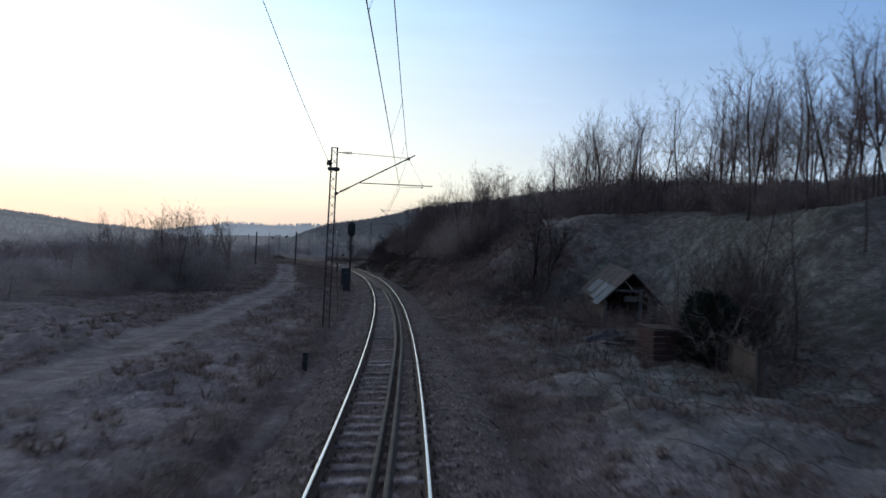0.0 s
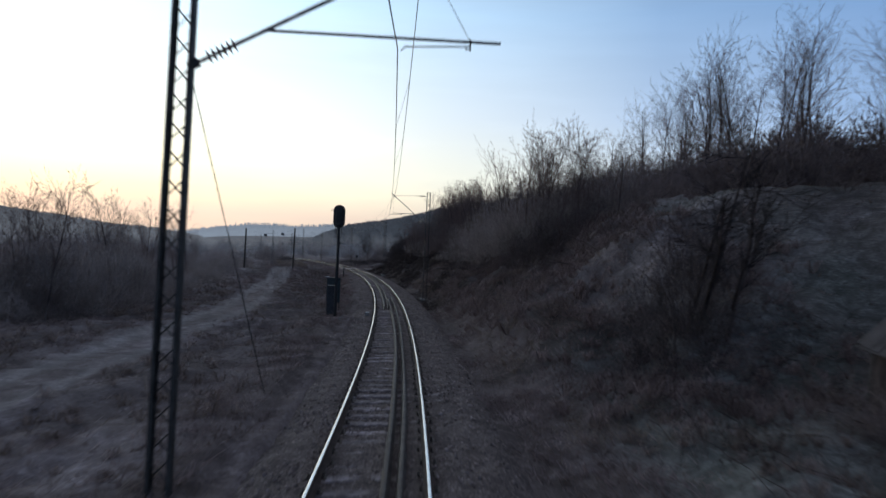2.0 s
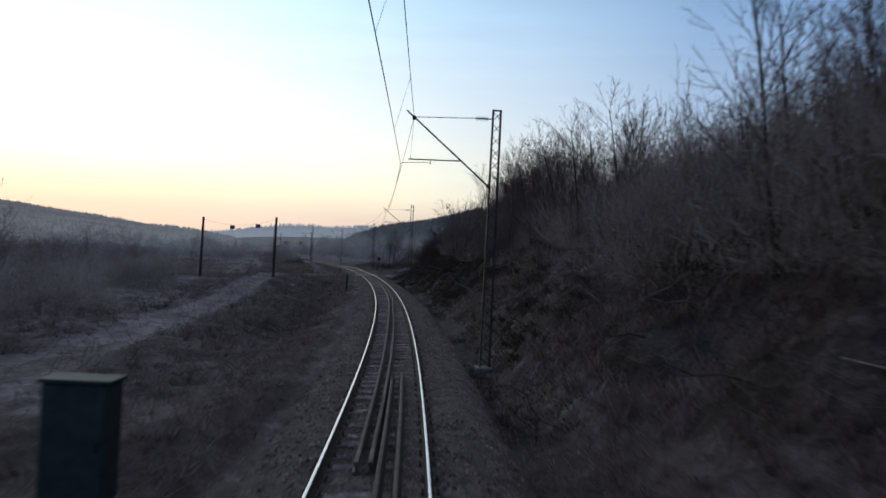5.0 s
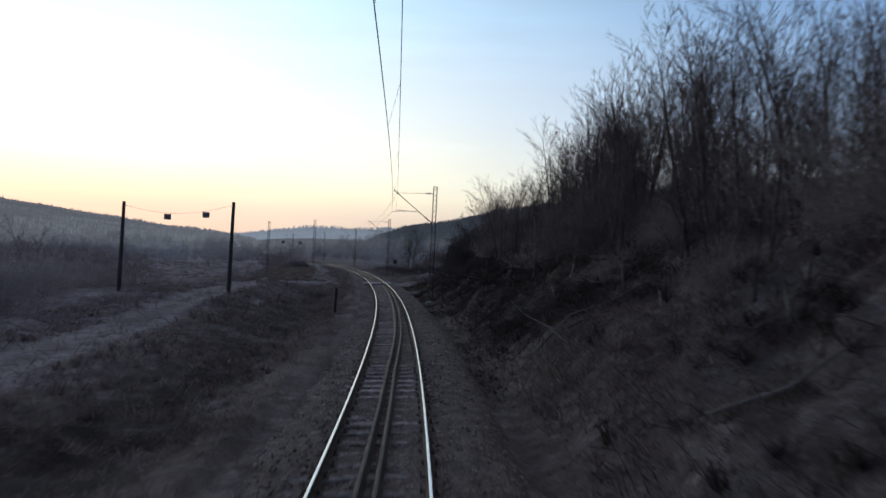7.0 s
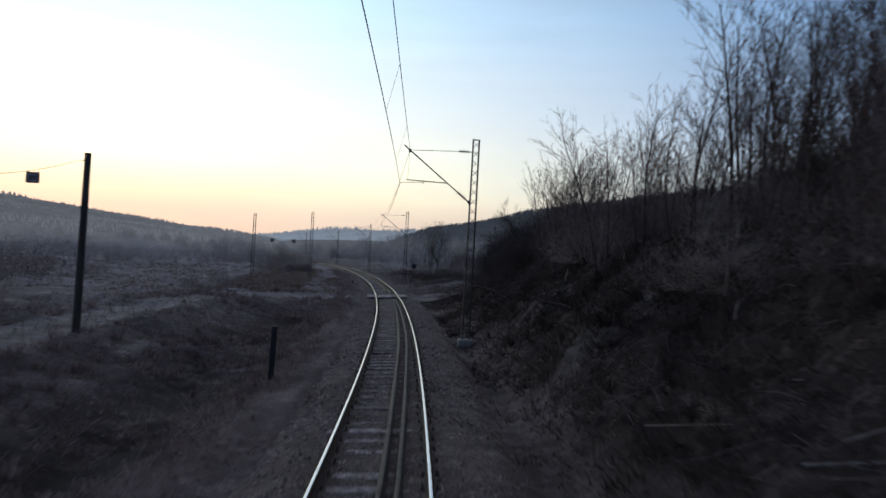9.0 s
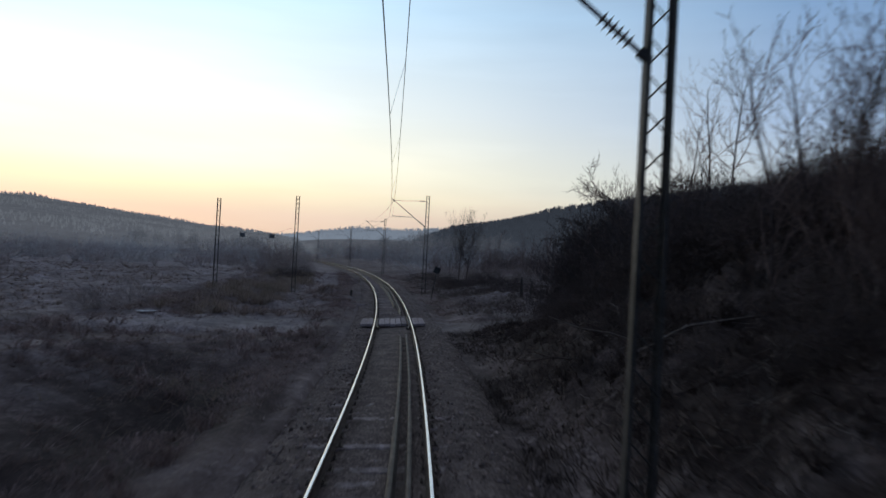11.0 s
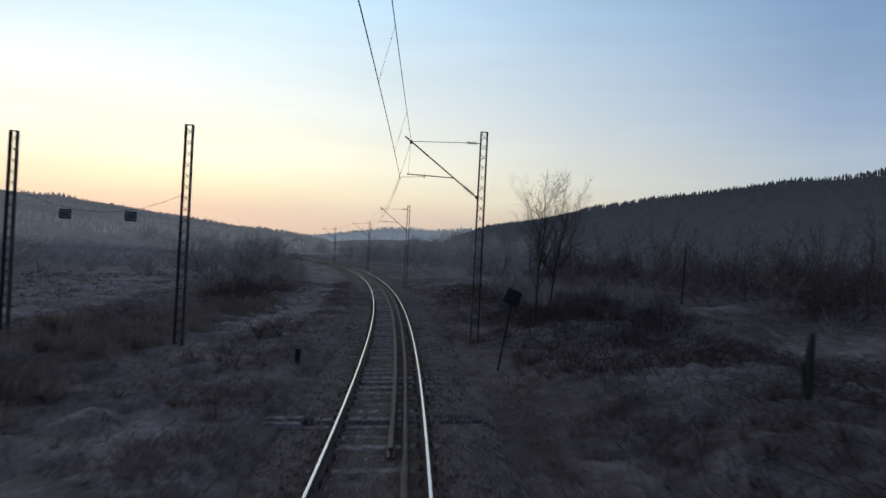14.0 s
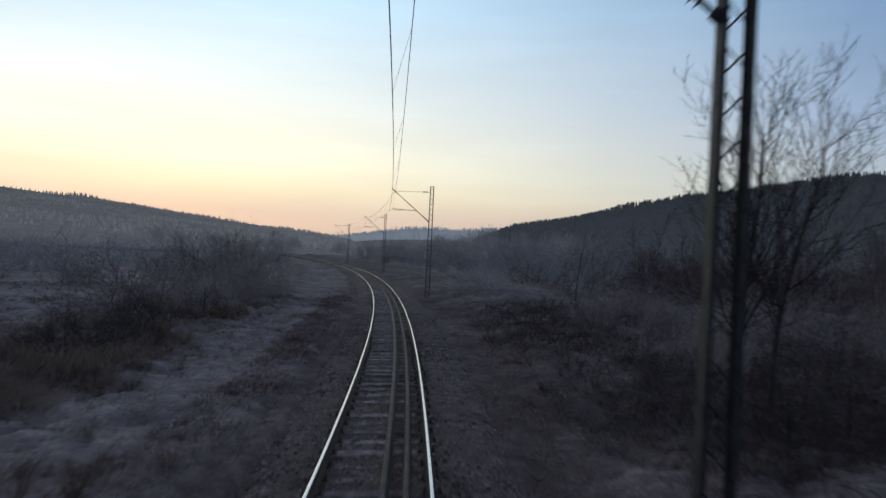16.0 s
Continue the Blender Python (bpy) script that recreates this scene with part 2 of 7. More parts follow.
M_BROWNWOOD = material("brown_weathered_boards", [(0.0, (0.05, 0.036, 0.03)), (1.0, (0.135, 0.1, 0.086))], scale=5, bump=0.4, bump_scale=45, rough=0.9, stretch=(1, 1, 0.25), vary=0.3)
M_ROOFBROWN = material("brown_roofing_felt", [(0.0, (0.06, 0.048, 0.044)), (1.0, (0.13, 0.108, 0.1))], scale=3, bump=0.3, rough=0.85)
M_ROOFBLUE = material("blue_grey_sheet", [(0.0, (0.07, 0.078, 0.09)), (1.0, (0.14, 0.155, 0.175))], scale=4, bump=0.1, rough=0.5, metal=0.3)
M_REDBOX = material("faded_red_boards", [(0.0, (0.045, 0.024, 0.021)), (1.0, (0.085, 0.045, 0.04))], scale=5, bump=0.3, rough=0.85)
M_TARP = material("dark_blue_tarp", [(0.0, (0.022, 0.026, 0.034)), (1.0, (0.05, 0.057, 0.07))], scale=4, bump=0.3, bump_scale=12, rough=0.6)
M_BARK = material("bare_bark", [(0.0, (0.040, 0.028, 0.025)), (1.0, (0.114, 0.083, 0.075))], scale=6, bump=0.4, bump_scale=40, rough=0.95, vary=0.2)
M_TWIG = material("bare_twigs", [(0.0, (0.097, 0.066, 0.058)), (1.0, (0.233, 0.166, 0.146))], scale=3, bump=0.0, rough=0.95, vary=0.25)
M_SCRUB = material("brown_scrub_twigs", [(0.0, (0.11, 0.08, 0.072)), (1.0, (0.29, 0.215, 0.193))], scale=1.5, bump=0.0, rough=0.95, vary=0.3, island=0.3)
# lighter than the scrub: haze over distant brush put into the colour
M_PALEBRUSH = material("pale_brown_brush", [(0.0, (0.2, 0.16, 0.146)), (1.0, (0.44, 0.37, 0.345))], scale=0.8, bump=0.0, rough=1.0, vary=0.25, island=0.3, through_=0.35)
M_BRAMBLE = material("dark_bramble_stalks", [(0.0, (0.025, 0.016, 0.014)), (0.7, (0.081, 0.054, 0.047)), (1.0, (0.148, 0.109, 0.098))], scale=1.2, bump=0.0, rough=0.95)
M_DARKSCRUB = material("dark_scrub_twigs", [(0.0, (0.045, 0.033, 0.029)), (1.0, (0.145, 0.108, 0.096))], scale=1.5, bump=0.0, rough=0.95, vary=0.25, island=0.3)
# darker copy of the scrub twigs: the thicket's inner shade put into colour
M_SHADETWIG = material("shade_dark_twigs", [(0.0, (0.035, 0.026, 0.024)), (1.0, (0.115, 0.088, 0.081))], scale=1.5, bump=0.0, rough=0.95, vary=0.25, island=0.3)
M_WEED = material("dark_dead_weeds", [(0.0, (0.08, 0.064, 0.058)), (0.6, (0.19, 0.155, 0.142)), (1.0, (0.46, 0.4, 0.375))], scale=1.1, bump=0.0, rough=1.0, spec=0.1, island=0.35, through_=0.35)
# darker version of the matted grass for the far half of the bank
M_DARKMAT = material("dark_dead_grass", [(0.0, (0.026, 0.019, 0.017)), (0.6, (0.06, 0.046, 0.042)), (1.0, (0.14, 0.113, 0.105))], scale=0.9, bump=0.0, rough=1.0, spec=0.1, through_=0.2)
M_MAT = material("matted_dead_grass", [(0.0, (0.114, 0.081, 0.074)), (0.5, (0.217, 0.159, 0.150)), (1.0, (0.411, 0.325, 0.313))], scale=0.9, bump=0.0, rough=1.0, spec=0.1, island=0.4, through_=0.35)
# valley haze over the far brush put into pale, translucent twigs
M_HAZETWIG = material("haze_pale_twigs", [(0.0, (0.5, 0.485, 0.48)), (1.0, (0.74, 0.725, 0.72))], scale=0.5, bump=0.0, rough=1.0, vary=0.25, spec=0.1, through_=0.45)
# frosted twigs, with the haze over the farther belts put into their colour
M_FROSTHAZE = material("frost_haze_brown_twigs", [(0.0, (0.22, 0.18, 0.168)), (1.0, (0.46, 0.39, 0.365))], scale=0.6, bump=0.0, rough=1.0, vary=0.3, spec=0.1, island=0.3, through_=0.25)
M_EVERGREEN = material("dark_evergreen", [(0.0, (0.012, 0.016, 0.01)), (1.0, (0.035, 0.042, 0.026))], scale=4, bump=0.0, rough=0.9)
M_GRASS = material("frosted_dry_grass", [(0.0, (0.114, 0.083, 0.067)), (0.5, (0.229, 0.173, 0.150)), (1.0, (0.46, 0.38, 0.36))], scale=0.7, bump=0.0, rough=1.0, spec=0.1, island=0.4, through_=0.35)
M_STRAW = material("tall_straw_grass", [(0.0, (0.15, 0.115, 0.088)), (1.0, (0.38, 0.3, 0.245))], scale=0.8, bump=0.0, rough=1.0, spec=0.1, through_=0.35)
M_CUTWOOD = material("pale_cut_branch", [(0.0, (0.13, 0.105, 0.095)), (1.0, (0.28, 0.24, 0.215))], scale=6, bump=0.2, rough=0.9)
M_PALEWOOD = material("fresh_torn_wood", [(0.0, (0.24, 0.2, 0.17)), (1.0, (0.5, 0.43, 0.37))], scale=12, bump=0.2, rough=0.85)
# distance haze painted as emission on ridges, far land and groves
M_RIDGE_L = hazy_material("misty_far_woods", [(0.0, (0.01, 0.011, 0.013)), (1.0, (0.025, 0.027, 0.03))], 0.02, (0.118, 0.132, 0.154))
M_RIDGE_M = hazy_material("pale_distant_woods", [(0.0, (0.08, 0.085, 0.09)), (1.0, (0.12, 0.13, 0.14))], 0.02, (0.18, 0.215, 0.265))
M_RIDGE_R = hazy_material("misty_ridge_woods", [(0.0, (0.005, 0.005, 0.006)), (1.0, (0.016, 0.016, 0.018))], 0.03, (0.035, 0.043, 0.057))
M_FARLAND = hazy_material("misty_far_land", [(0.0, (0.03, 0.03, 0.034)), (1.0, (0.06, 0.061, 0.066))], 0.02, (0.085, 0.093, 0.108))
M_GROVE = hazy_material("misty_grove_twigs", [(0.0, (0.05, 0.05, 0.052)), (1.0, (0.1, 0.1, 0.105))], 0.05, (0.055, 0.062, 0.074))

# ---- mesh tools ----


def mesh_from(name, verts, faces, mats=(), smooth=False):
    """A mesh from arrays: faces all of one size."""
    me = bpy.data.meshes.new(name)
    verts, faces = np.asarray(verts, np.float32), np.asarray(faces, np.int32)
    k = faces.shape[1]
    me.vertices.add(len(verts))
    me.vertices.foreach_set("co", verts.ravel())
    me.loops.add(faces.size)
    me.loops.foreach_set("vertex_index", faces.ravel())
    me.polygons.add(len(faces))
    me.polygons.foreach_set("loop_start", np.arange(0, faces.size, k, dtype=np.int32))
    me.polygons.foreach_set("loop_total", np.full(len(faces), k, np.int32))
    if smooth:
        me.polygons.foreach_set("use_smooth", np.ones(len(faces), bool))
    me.update(calc_edges=True)
    me.validate()
    for m in mats:
        me.materials.append(m)
    return me


def tubes(p0, p1, r0, r1, n=3):
    """Tapered prisms from p0 to p1: vertices and quads."""
    p0, p1 = np.asarray(p0, float), np.asarray(p1, float)
    r0, r1 = np.broadcast_to(r0, len(p0)), np.broadcast_to(r1, len(p0))
    d = p1 - p0
    d /= np.linalg.norm(d, axis=1)[:, None] + 1e-9
    ref = np.where(np.abs(d[:, 2:3]) > 0.9, [[1.0, 0, 0]], [[0, 0, 1.0]])
    a = np.cross(d, ref)
    a /= np.linalg.norm(a, axis=1)[:, None]
    b = np.cross(d, a)
    ang = np.arange(n) * 2 * np.pi / n
    ring = a[:, None] * np.cos(ang)[None, :, None] + b[:, None] * np.sin(ang)[None, :, None]
    v = np.concatenate([p0[:, None] + ring * r0[:, None, None], p1[:, None] + ring * r1[:, None, None]], 1)
    i = np.arange(n)
    q = np.stack([i, (i + 1) % n, (i + 1) % n + n, i + n], 1)
    f = q[None] + (np.arange(len(p0)) * 2 * n)[:, None, None]
    return v.reshape(-1, 3), f.reshape(-1, 4)


def line_tube(points, r, n=6):
    """One unbroken tube through the points."""
    pts = np.array([tuple(q) for q in points], float)
    d = np.gradient(pts, axis=0)
    d /= np.linalg.norm(d, axis=1)[:, None] + 1e-9
    a = np.cross(d, [0.0, 0.0, 1.0] if abs(d[0, 2]) < 0.9 else [1.0, 0.0, 0.0])
    a /= np.linalg.norm(a, axis=1)[:, None] + 1e-9
    b = np.cross(d, a)
    ang = np.arange(n) * 2 * np.pi / n
    v = pts[:, None] + (a[:, None] * np.cos(ang)[None, :, None] + b[:, None] * np.sin(ang)[None, :, None]) * r
    i, j = np.meshgrid(np.arange(len(pts) - 1), np.arange(n), indexing="ij")
    f = np.stack([i * n + j, i * n + (j + 1) % n, (i + 1) * n + (j + 1) % n, (i + 1) * n + j], -1).reshape(-1, 4)
    return v.reshape(-1, 3), f


def part(name, bm, mat, parent, label=""):
    """Links a bmesh, a mesh or (vertices, quads) as one mesh object under a thing."""
    if isinstance(bm, bpy.types.Mesh):
        me = bm
    elif isinstance(bm, tuple):
        me = mesh_from(name, *bm)
    else:
        me = bpy.data.meshes.new(name)
        bm.to_mesh(me)
        bm.free()
    if mat and not me.materials:
        me.materials.append(mat)
    ob = new(name, me)
    ob.parent = parent
    if label:
        tagged(ob, label)
    return ob


def thing(name, m, label, category, group="", kind=""):
    ob = new(name)
    ob.empty_display_size = 0.2
    ob.matrix_basis = m
    return tagged(ob, label, category, group, kind)


def block(sx, sy, sz, at_=(0, 0, 0), turn=(0, 0, 0), bevel=0.01, bm=None):
    """A bevelled box with its middle at at_."""
    keep = bm or bmesh.new()
    one = bmesh.new()
    bmesh.ops.create_cube(one, size=1.0)
    bmesh.ops.scale(one, vec=(sx, sy, sz), verts=one.verts)
    if bevel:
        bmesh.ops.bevel(one, geom=one.edges[:], offset=min(bevel, 0.3 * min(sx, sy, sz)), segments=1, affect="EDGES")
    bmesh.ops.transform(one, matrix=pose(*at_, *turn), verts=one.verts)
    tmp = bpy.data.meshes.new("tmp")
    one.to_mesh(tmp)
    one.free()
    keep.from_mesh(tmp)
    bpy.data.meshes.remove(tmp)
    return keep


def lathe(profile, n=14, at_=(0, 0, 0), turn=(0, 0, 0), bm=None):
    """A turned body from (radius, height) pairs."""
    bm = bm or bmesh.new()
    m = pose(*at_, *turn)
    rings = []
    for r, z in profile:
        rings.append([bm.verts.new(m @ Vector((r * math.cos(i * 2 * math.pi / n), r * math.sin(i * 2 * math.pi / n), z))) for i in range(n)])
    for a, b in zip(rings, rings[1:]):
        for i in range(n):
            bm.faces.new((a[i], a[(i + 1) % n], b[(i + 1) % n], b[i]))
    bm.faces.new(rings[0][::-1])
    bm.faces.new(rings[-1])
    return bm


def hash_noise(x, y, seed):
    """Smooth value noise on arrays."""
    xi, yi = np.floor(x), np.floor(y)
    fx, fy = x - xi, y - yi
    fx, fy = fx * fx * (3 - 2 * fx), fy * fy * (3 - 2 * fy)

    def h(a, b):
        v = np.sin(a * 127.1 + b * 311.7 + seed * 74.7) * 43758.5453
        return v - np.floor(v)
    return ((h(xi, yi) * (1 - fx) + h(xi + 1, yi) * fx) * (1 - fy) + (h(xi, yi + 1) * (1 - fx) + h(xi + 1, yi + 1) * fx) * fy) * 2 - 1


def fbm(x, y, seed, octaves=4):
    x, y = np.asarray(x, float), np.asarray(y, float)
    return sum(hash_noise(x * 2 ** o + 13.7 * o, y * 2 ** o - 7.1 * o, seed + o) / 2 ** o for o in range(octaves))


def smooth(a, b, x):
    t = np.clip((np.asarray(x, float) - a) / (b - a), 0, 1)
    return t * t * (3 - 2 * t)


# ---- the line of the track: a left-hand curve, canted inwards ----
LINE_S = np.arange(-140.0, 520.0, 0.5)
_u = np.minimum(LINE_S, 330.0) / 200 - 1
_k = 0.0022 + 0.00061 * _u + 0.0003 * _u * _u
LINE_H = np.cumsum(_k) * 0.5
LINE_H -= np.interp(0, LINE_S, LINE_H)
LINE_X, LINE_Y = np.cumsum(-np.sin(LINE_H)) * 0.5, np.cumsum(np.cos(LINE_H)) * 0.5
LINE_X -= np.interp(0, LINE_S, LINE_X)
LINE_Y -= np.interp(0, LINE_S, LINE_Y)
CANT = radians(2.7)


def plan(s, lat):
    h = np.interp(s, LINE_S, LINE_H)
    return np.interp(s, LINE_S, LINE_X) + lat * np.cos(h), np.interp(s, LINE_S, LINE_Y) + lat * np.sin(h)


def spot(s, lat, z=0.0):
    x, y = plan(s, lat)
    return Vector((float(x), float(y), z))


def on_track(s, lat, up=0.0):
    """Points of the canted track: beside the middle, above the rail tops' plane."""
    x, y = plan(s, lat * np.cos(CANT) - up * np.sin(CANT))
    return np.stack(np.broadcast_arrays(x, y, lat * np.sin(CANT) + up * np.cos(CANT)), -1)


def heading(s):
    return float(np.degrees(np.interp(s, LINE_S, LINE_H)))


def stand(s, lat, z, turn=0.0, lean=0.0, tip=0.0):
    """A pose beside the track: x to its right, y along it."""
    p = spot(s, lat)
    return pose(p.x, p.y, z, tip, lean, heading(s) + turn)


# ---- the lie of the land ----
YARD = [(2.6, -0.25), (5, 0.1), (9, 0.3), (12, 0.6), (20, 3.0), (30, 6.0), (60, 10.0)]
COTTAGE = [(2.6, -0.3), (5, 0.15), (9, 0.3), (11.3, 0.45), (13, 1.7), (16, 5.1), (18, 5.6), (25, 6.0), (60, 8.5)]
BANK = [(2.6, -0.35), (3.3, 0.0), (4.5, 1.2), (6, 2.2), (8, 3.8), (11, 5.4), (13, 5.75), (17, 6.0), (30, 6.6), (60, 9.0)]
FLAT = [(2.6, -0.2), (5, 0.1), (8, 0.35), (15, 0.5), (30, 0.9), (60, 2.0)]
# far ridges: distance, and the height angle of the wooded crest by bearing (left of +y)
RIDGE_LEFT = (750, [(17, -0.3), (20, 0.2), (22, 0.9), (24, 1.15), (27, 1.45), (31, 1.83), (34, 2.22), (37.5, 2.6), (42, 3.12), (46.5, 3.22), (60, 3.4), (90, 4.5), (180, 6.0)])
RIDGE_FAR = (1500, [(-20, 0.0), (0, 1.6), (5, 2.0), (10, 2.2), (13.5, 2.1), (17, 2.0), (19.5, 1.7), (22, 1.2), (26, 0.9), (32, 0.3), (40, 0.0)])
RIDGE_RIGHT = (600, [(-180, 6.0), (-90, 8.0), (-60, 8.4), (-21, 7.9), (-16, 7.5), (-11.7, 6.5), (-8.3, 5.8), (-3.9, 5.3), (0.7, 4.4), (4.4, 3.5), (8.7, 2.7), (10.5, 2.0), (13, 0.6), (15, -0.3), (180, -0.3)])
MID = spot(110, 0)


def ridge_z(x, y):
    """Rise of the far hills above the valley floor."""
    r = np.hypot(x - MID.x, y - MID.y)
    az = np.degrees(np.arctan2(-(x - MID.x), y - MID.y))
    out = np.zeros_like(r)
    for dist, table in (RIDGE_LEFT, RIDGE_FAR, RIDGE_RIGHT):
        top = np.maximum(np.tan(np.radians(np.interp(az, [a for a, _ in table], [b for _, b in table]))) * dist - 0.2, 0)
        up = np.clip((r / dist - 0.25) / 0.75, 0, 1) ** 1.5 * smooth(170, 300, r)
        out = np.maximum(out, top * up * (1 - 0.6 * smooth(1.0, 2.2, r / dist)))
    return out * (1 + 0.04 * fbm(x * 0.012, y * 0.012, 21, 3))


def prof(table, lat):
    return np.interp(lat, [a for a, _ in table], [b for _, b in table])


def lane(s, lat):
    """How far a point lies inside the dirt lanes: 1 in the wheel tracks' middle, 0 outside."""
    mid = np.interp(s, [-40, 14, 42, 54, 69, 84, 96, 105, 112, 118], [-7.6, -7.7, -7.8, -7.9, -8.9, -9.6, -9.9, -10.4, -10.2, -9.3])
    one = 0.95 * (1 - smooth(0.4, 1.6, np.abs(lat - mid))) * (1 - smooth(112, 119, s))
    mids = 126.0 + 0.09 * np.abs(lat) + np.where(lat > 0, 0.9 * np.maximum(lat - 3, 0), -0.35 * np.maximum(-lat - 4, 0))
    two = (1 - smooth(0.9, 3.2, np.abs(s - mids))) * (1 - smooth(13, 17, np.abs(lat)))
    two = 0.6 * two * np.clip(0.75 + 0.7 * fbm(s * 0.55, lat * 0.3, 77, 3), 0.1, 1)
    mid3 = np.interp(s, [126, 140, 150, 153, 158, 166, 175, 187, 240], [-4.4, -6.2, -5.9, -5.3, -4.6, -4.4, -4.3, -4.7, -4.6])
    three = (1 - smooth(0.6, 1.2, np.abs(lat - mid3))) * smooth(132, 148, s)
    return np.maximum(np.maximum(one, two), three * 0.4), np.where(s < 122, mid, mid3)


def ground_z(s, lat, fine=True):
    """Height of the land beside the track."""
    s, lat = np.broadcast_arrays(np.asarray(s, float), np.asarray(lat, float))
    x, y = plan(s, lat)
    left = -0.1 - 0.12 * smooth(2.4, 4, -lat) - 0.3 * smooth(12, 30, -lat)
    left = left + 0.4 * smooth(6, 9, -lat) * smooth(85, 97, s) * (1 - smooth(112, 128, s))
    hollow = np.exp(-((lat + 4.6) / 1.5) ** 2) * smooth(55, 75, s) * (1 - smooth(108, 120, s))
    left = left - 0.5 * hollow
    c1, c2, c3 = smooth(16, 24, s), smooth(30, 40, s), smooth(113, 127 + 2.2 * np.maximum(lat - 11, 0), s)
    right = prof(YARD, lat) * (1 - c1) + prof(COTTAGE, lat) * c1
    right = right * (1 - c2) + prof(BANK, lat) * c2
    right = right * (1 - c3) + prof(FLAT, lat) * c3
    z = np.where(lat < 0, left, right)
    z = np.where(np.abs(lat) < 1.7, -0.45, np.where(np.abs(lat) < 2.3, np.minimum(z, -0.22) + 0.1 * fbm(x * 0.7, y * 0.7, 55, 3), z))
    away_ = smooth(2.4, 4.5, np.abs(lat))
    steep = smooth(0.3, 1.5, right) * (lat > 0)
    road_in, _ = lane(s, lat)
    z = z + away_ * (1 - 0.75 * road_in) * (0.16 + 0.3 * steep) * (1 - 0.65 * smooth(9.5, 12, lat)) * fbm(x * 0.45, y * 0.45, 3, 4)
    if fine:
        z = z + away_ * (1 - 0.6 * road_in) * (0.1 + 0.03 * smooth(122, 130, s)) * fbm(x * 1.7, y * 1.7, 9, 4)
    z = z + smooth(3.2, 5.5, lat) * smooth(128, 134, s) * (1 - smooth(185, 200, s)) * (1 - road_in) * 0.3 * fbm(x * 0.28, y * 0.28, 63, 3)
    z = z - 0.05 * road_in * (lat < -2.6)
    return z + ridge_z(x, y)


def land(s, lat, sink=0.03):
    return float(ground_z(s, lat)) - sink

# ---- the ground: one sheet, fine beside the track, reaching the horizon ----


def build_ground():
    ss = np.concatenate([np.arange(-40, -4, 3.0), np.arange(-4, 190, 0.4), np.arange(190, 250, 1.5), np.arange(250, 331, 4.0)])
    half = np.concatenate([np.concatenate([np.arange(0, 1.6, 0.4), np.arange(1.6, 2.8, 0.2), np.arange(2.8, 14, 0.24)]), np.arange(14, 30, 1.0), np.arange(30, 61, 3.0)])
    ll = np.concatenate([-half[:0:-1], half])
    S, L = np.meshgrid(ss, ll, indexing="ij")
    x, y = plan(S, L)
    z = ground_z(S, L)
    ns, nl = S.shape
    verts = [np.stack([x, y, z], -1).reshape(-1, 3)]
    i, j = np.meshgrid(np.arange(ns - 1), np.arange(nl - 1), indexing="ij")
    a = i * nl + j
    faces = [np.stack([a, a + 1, a + nl + 1, a + nl], -1).reshape(-1, 4)]
    dirt, _ = lane(S, L)
    aside = np.abs(L - lane(S, L)[1])
    ruts = np.where(S < 118, 0.18 + 1.15 * np.exp(-((aside - 0.78) / 0.34) ** 2), 0.3 + 0.7 * np.exp(-((aside - 0.75) / 0.3) ** 2))
    dirt = np.clip(dirt * np.where((S < 118) | (S > 132), ruts, 0.85) + 0.2 * fbm(x * 0.6, y * 0.6, 5, 4) * (dirt > 0.05), 0, 1)
    litter = smooth(0.2, 1.4, z) * (L > 2.6) * (1 - smooth(5, 9, L) * smooth(20, 26, S) * (1 - smooth(48, 60, S)) * 0.6)
    litter = np.maximum(litter, smooth(2.6, 4, L) * smooth(60, 85, S) * (1 - (0.6 + 0.25 * (1 - smooth(4, 6, L))) * smooth(124, 132, S)) * (1 - 0.55 * smooth(8, 14, L) * smooth(122, 130, S)) * (1 - smooth(170, 190, S)))
    litter = np.maximum(litter, np.where(S > 128, 0.3, 0.45) * smooth(1.9, 2.3, np.abs(L)) * (1 - smooth(2.8, 4.2, np.abs(L))))
    litter = np.maximum(litter, 0.9 * smooth(2.6, 3.4, -L) * (1 - smooth(5.5, 8, -L)) * smooth(58, 72, S) * (1 - smooth(112, 122, S)))
    litter = np.maximum(litter, smooth(12, 16, -L) * (1 - smooth(34, 40, -L)) * smooth(30, 45, S) * (1 - smooth(112, 125, S)) * 0.4)
    litter = np.maximum(litter, 0.5 * smooth(1.0, 1.7, aside) * (1 - smooth(2.6, 4.5, aside)) * (L < -2.6) * smooth(26, 40, S) * (1 - smooth(104, 114, S)))
    litter = np.clip(litter + 0.3 * fbm(x * 0.3, y * 0.3, 8, 3), 0, 1) * (np.abs(L) > 1.5)
    # far ground paled along the line: distance haze put into this zone
    frost_haze = np.where(L < 0, 0.6, 0.3) * smooth(150, 200, S) * smooth(5, 12, np.abs(L))
    frost_haze = np.maximum(frost_haze, 0.5 * smooth(11, 16, -L) * smooth(108, 125, S))
    frost_haze = np.maximum(frost_haze, 0.42 * smooth(2.0, 2.6, -L) * (1 - smooth(5.4, 7.5, -L)) * smooth(130, 142, S))
    frost_haze = np.maximum(frost_haze, 0.22 * smooth(4.5, 6.5, L) * (1 - smooth(8, 11, L)) * smooth(28, 33, S) * (1 - smooth(74, 86, S)))
    frost_haze = np.maximum(frost_haze, 0.2 * smooth(60, 75, S) * (1 - smooth(108, 116, S)) * smooth(7, 11, -L))
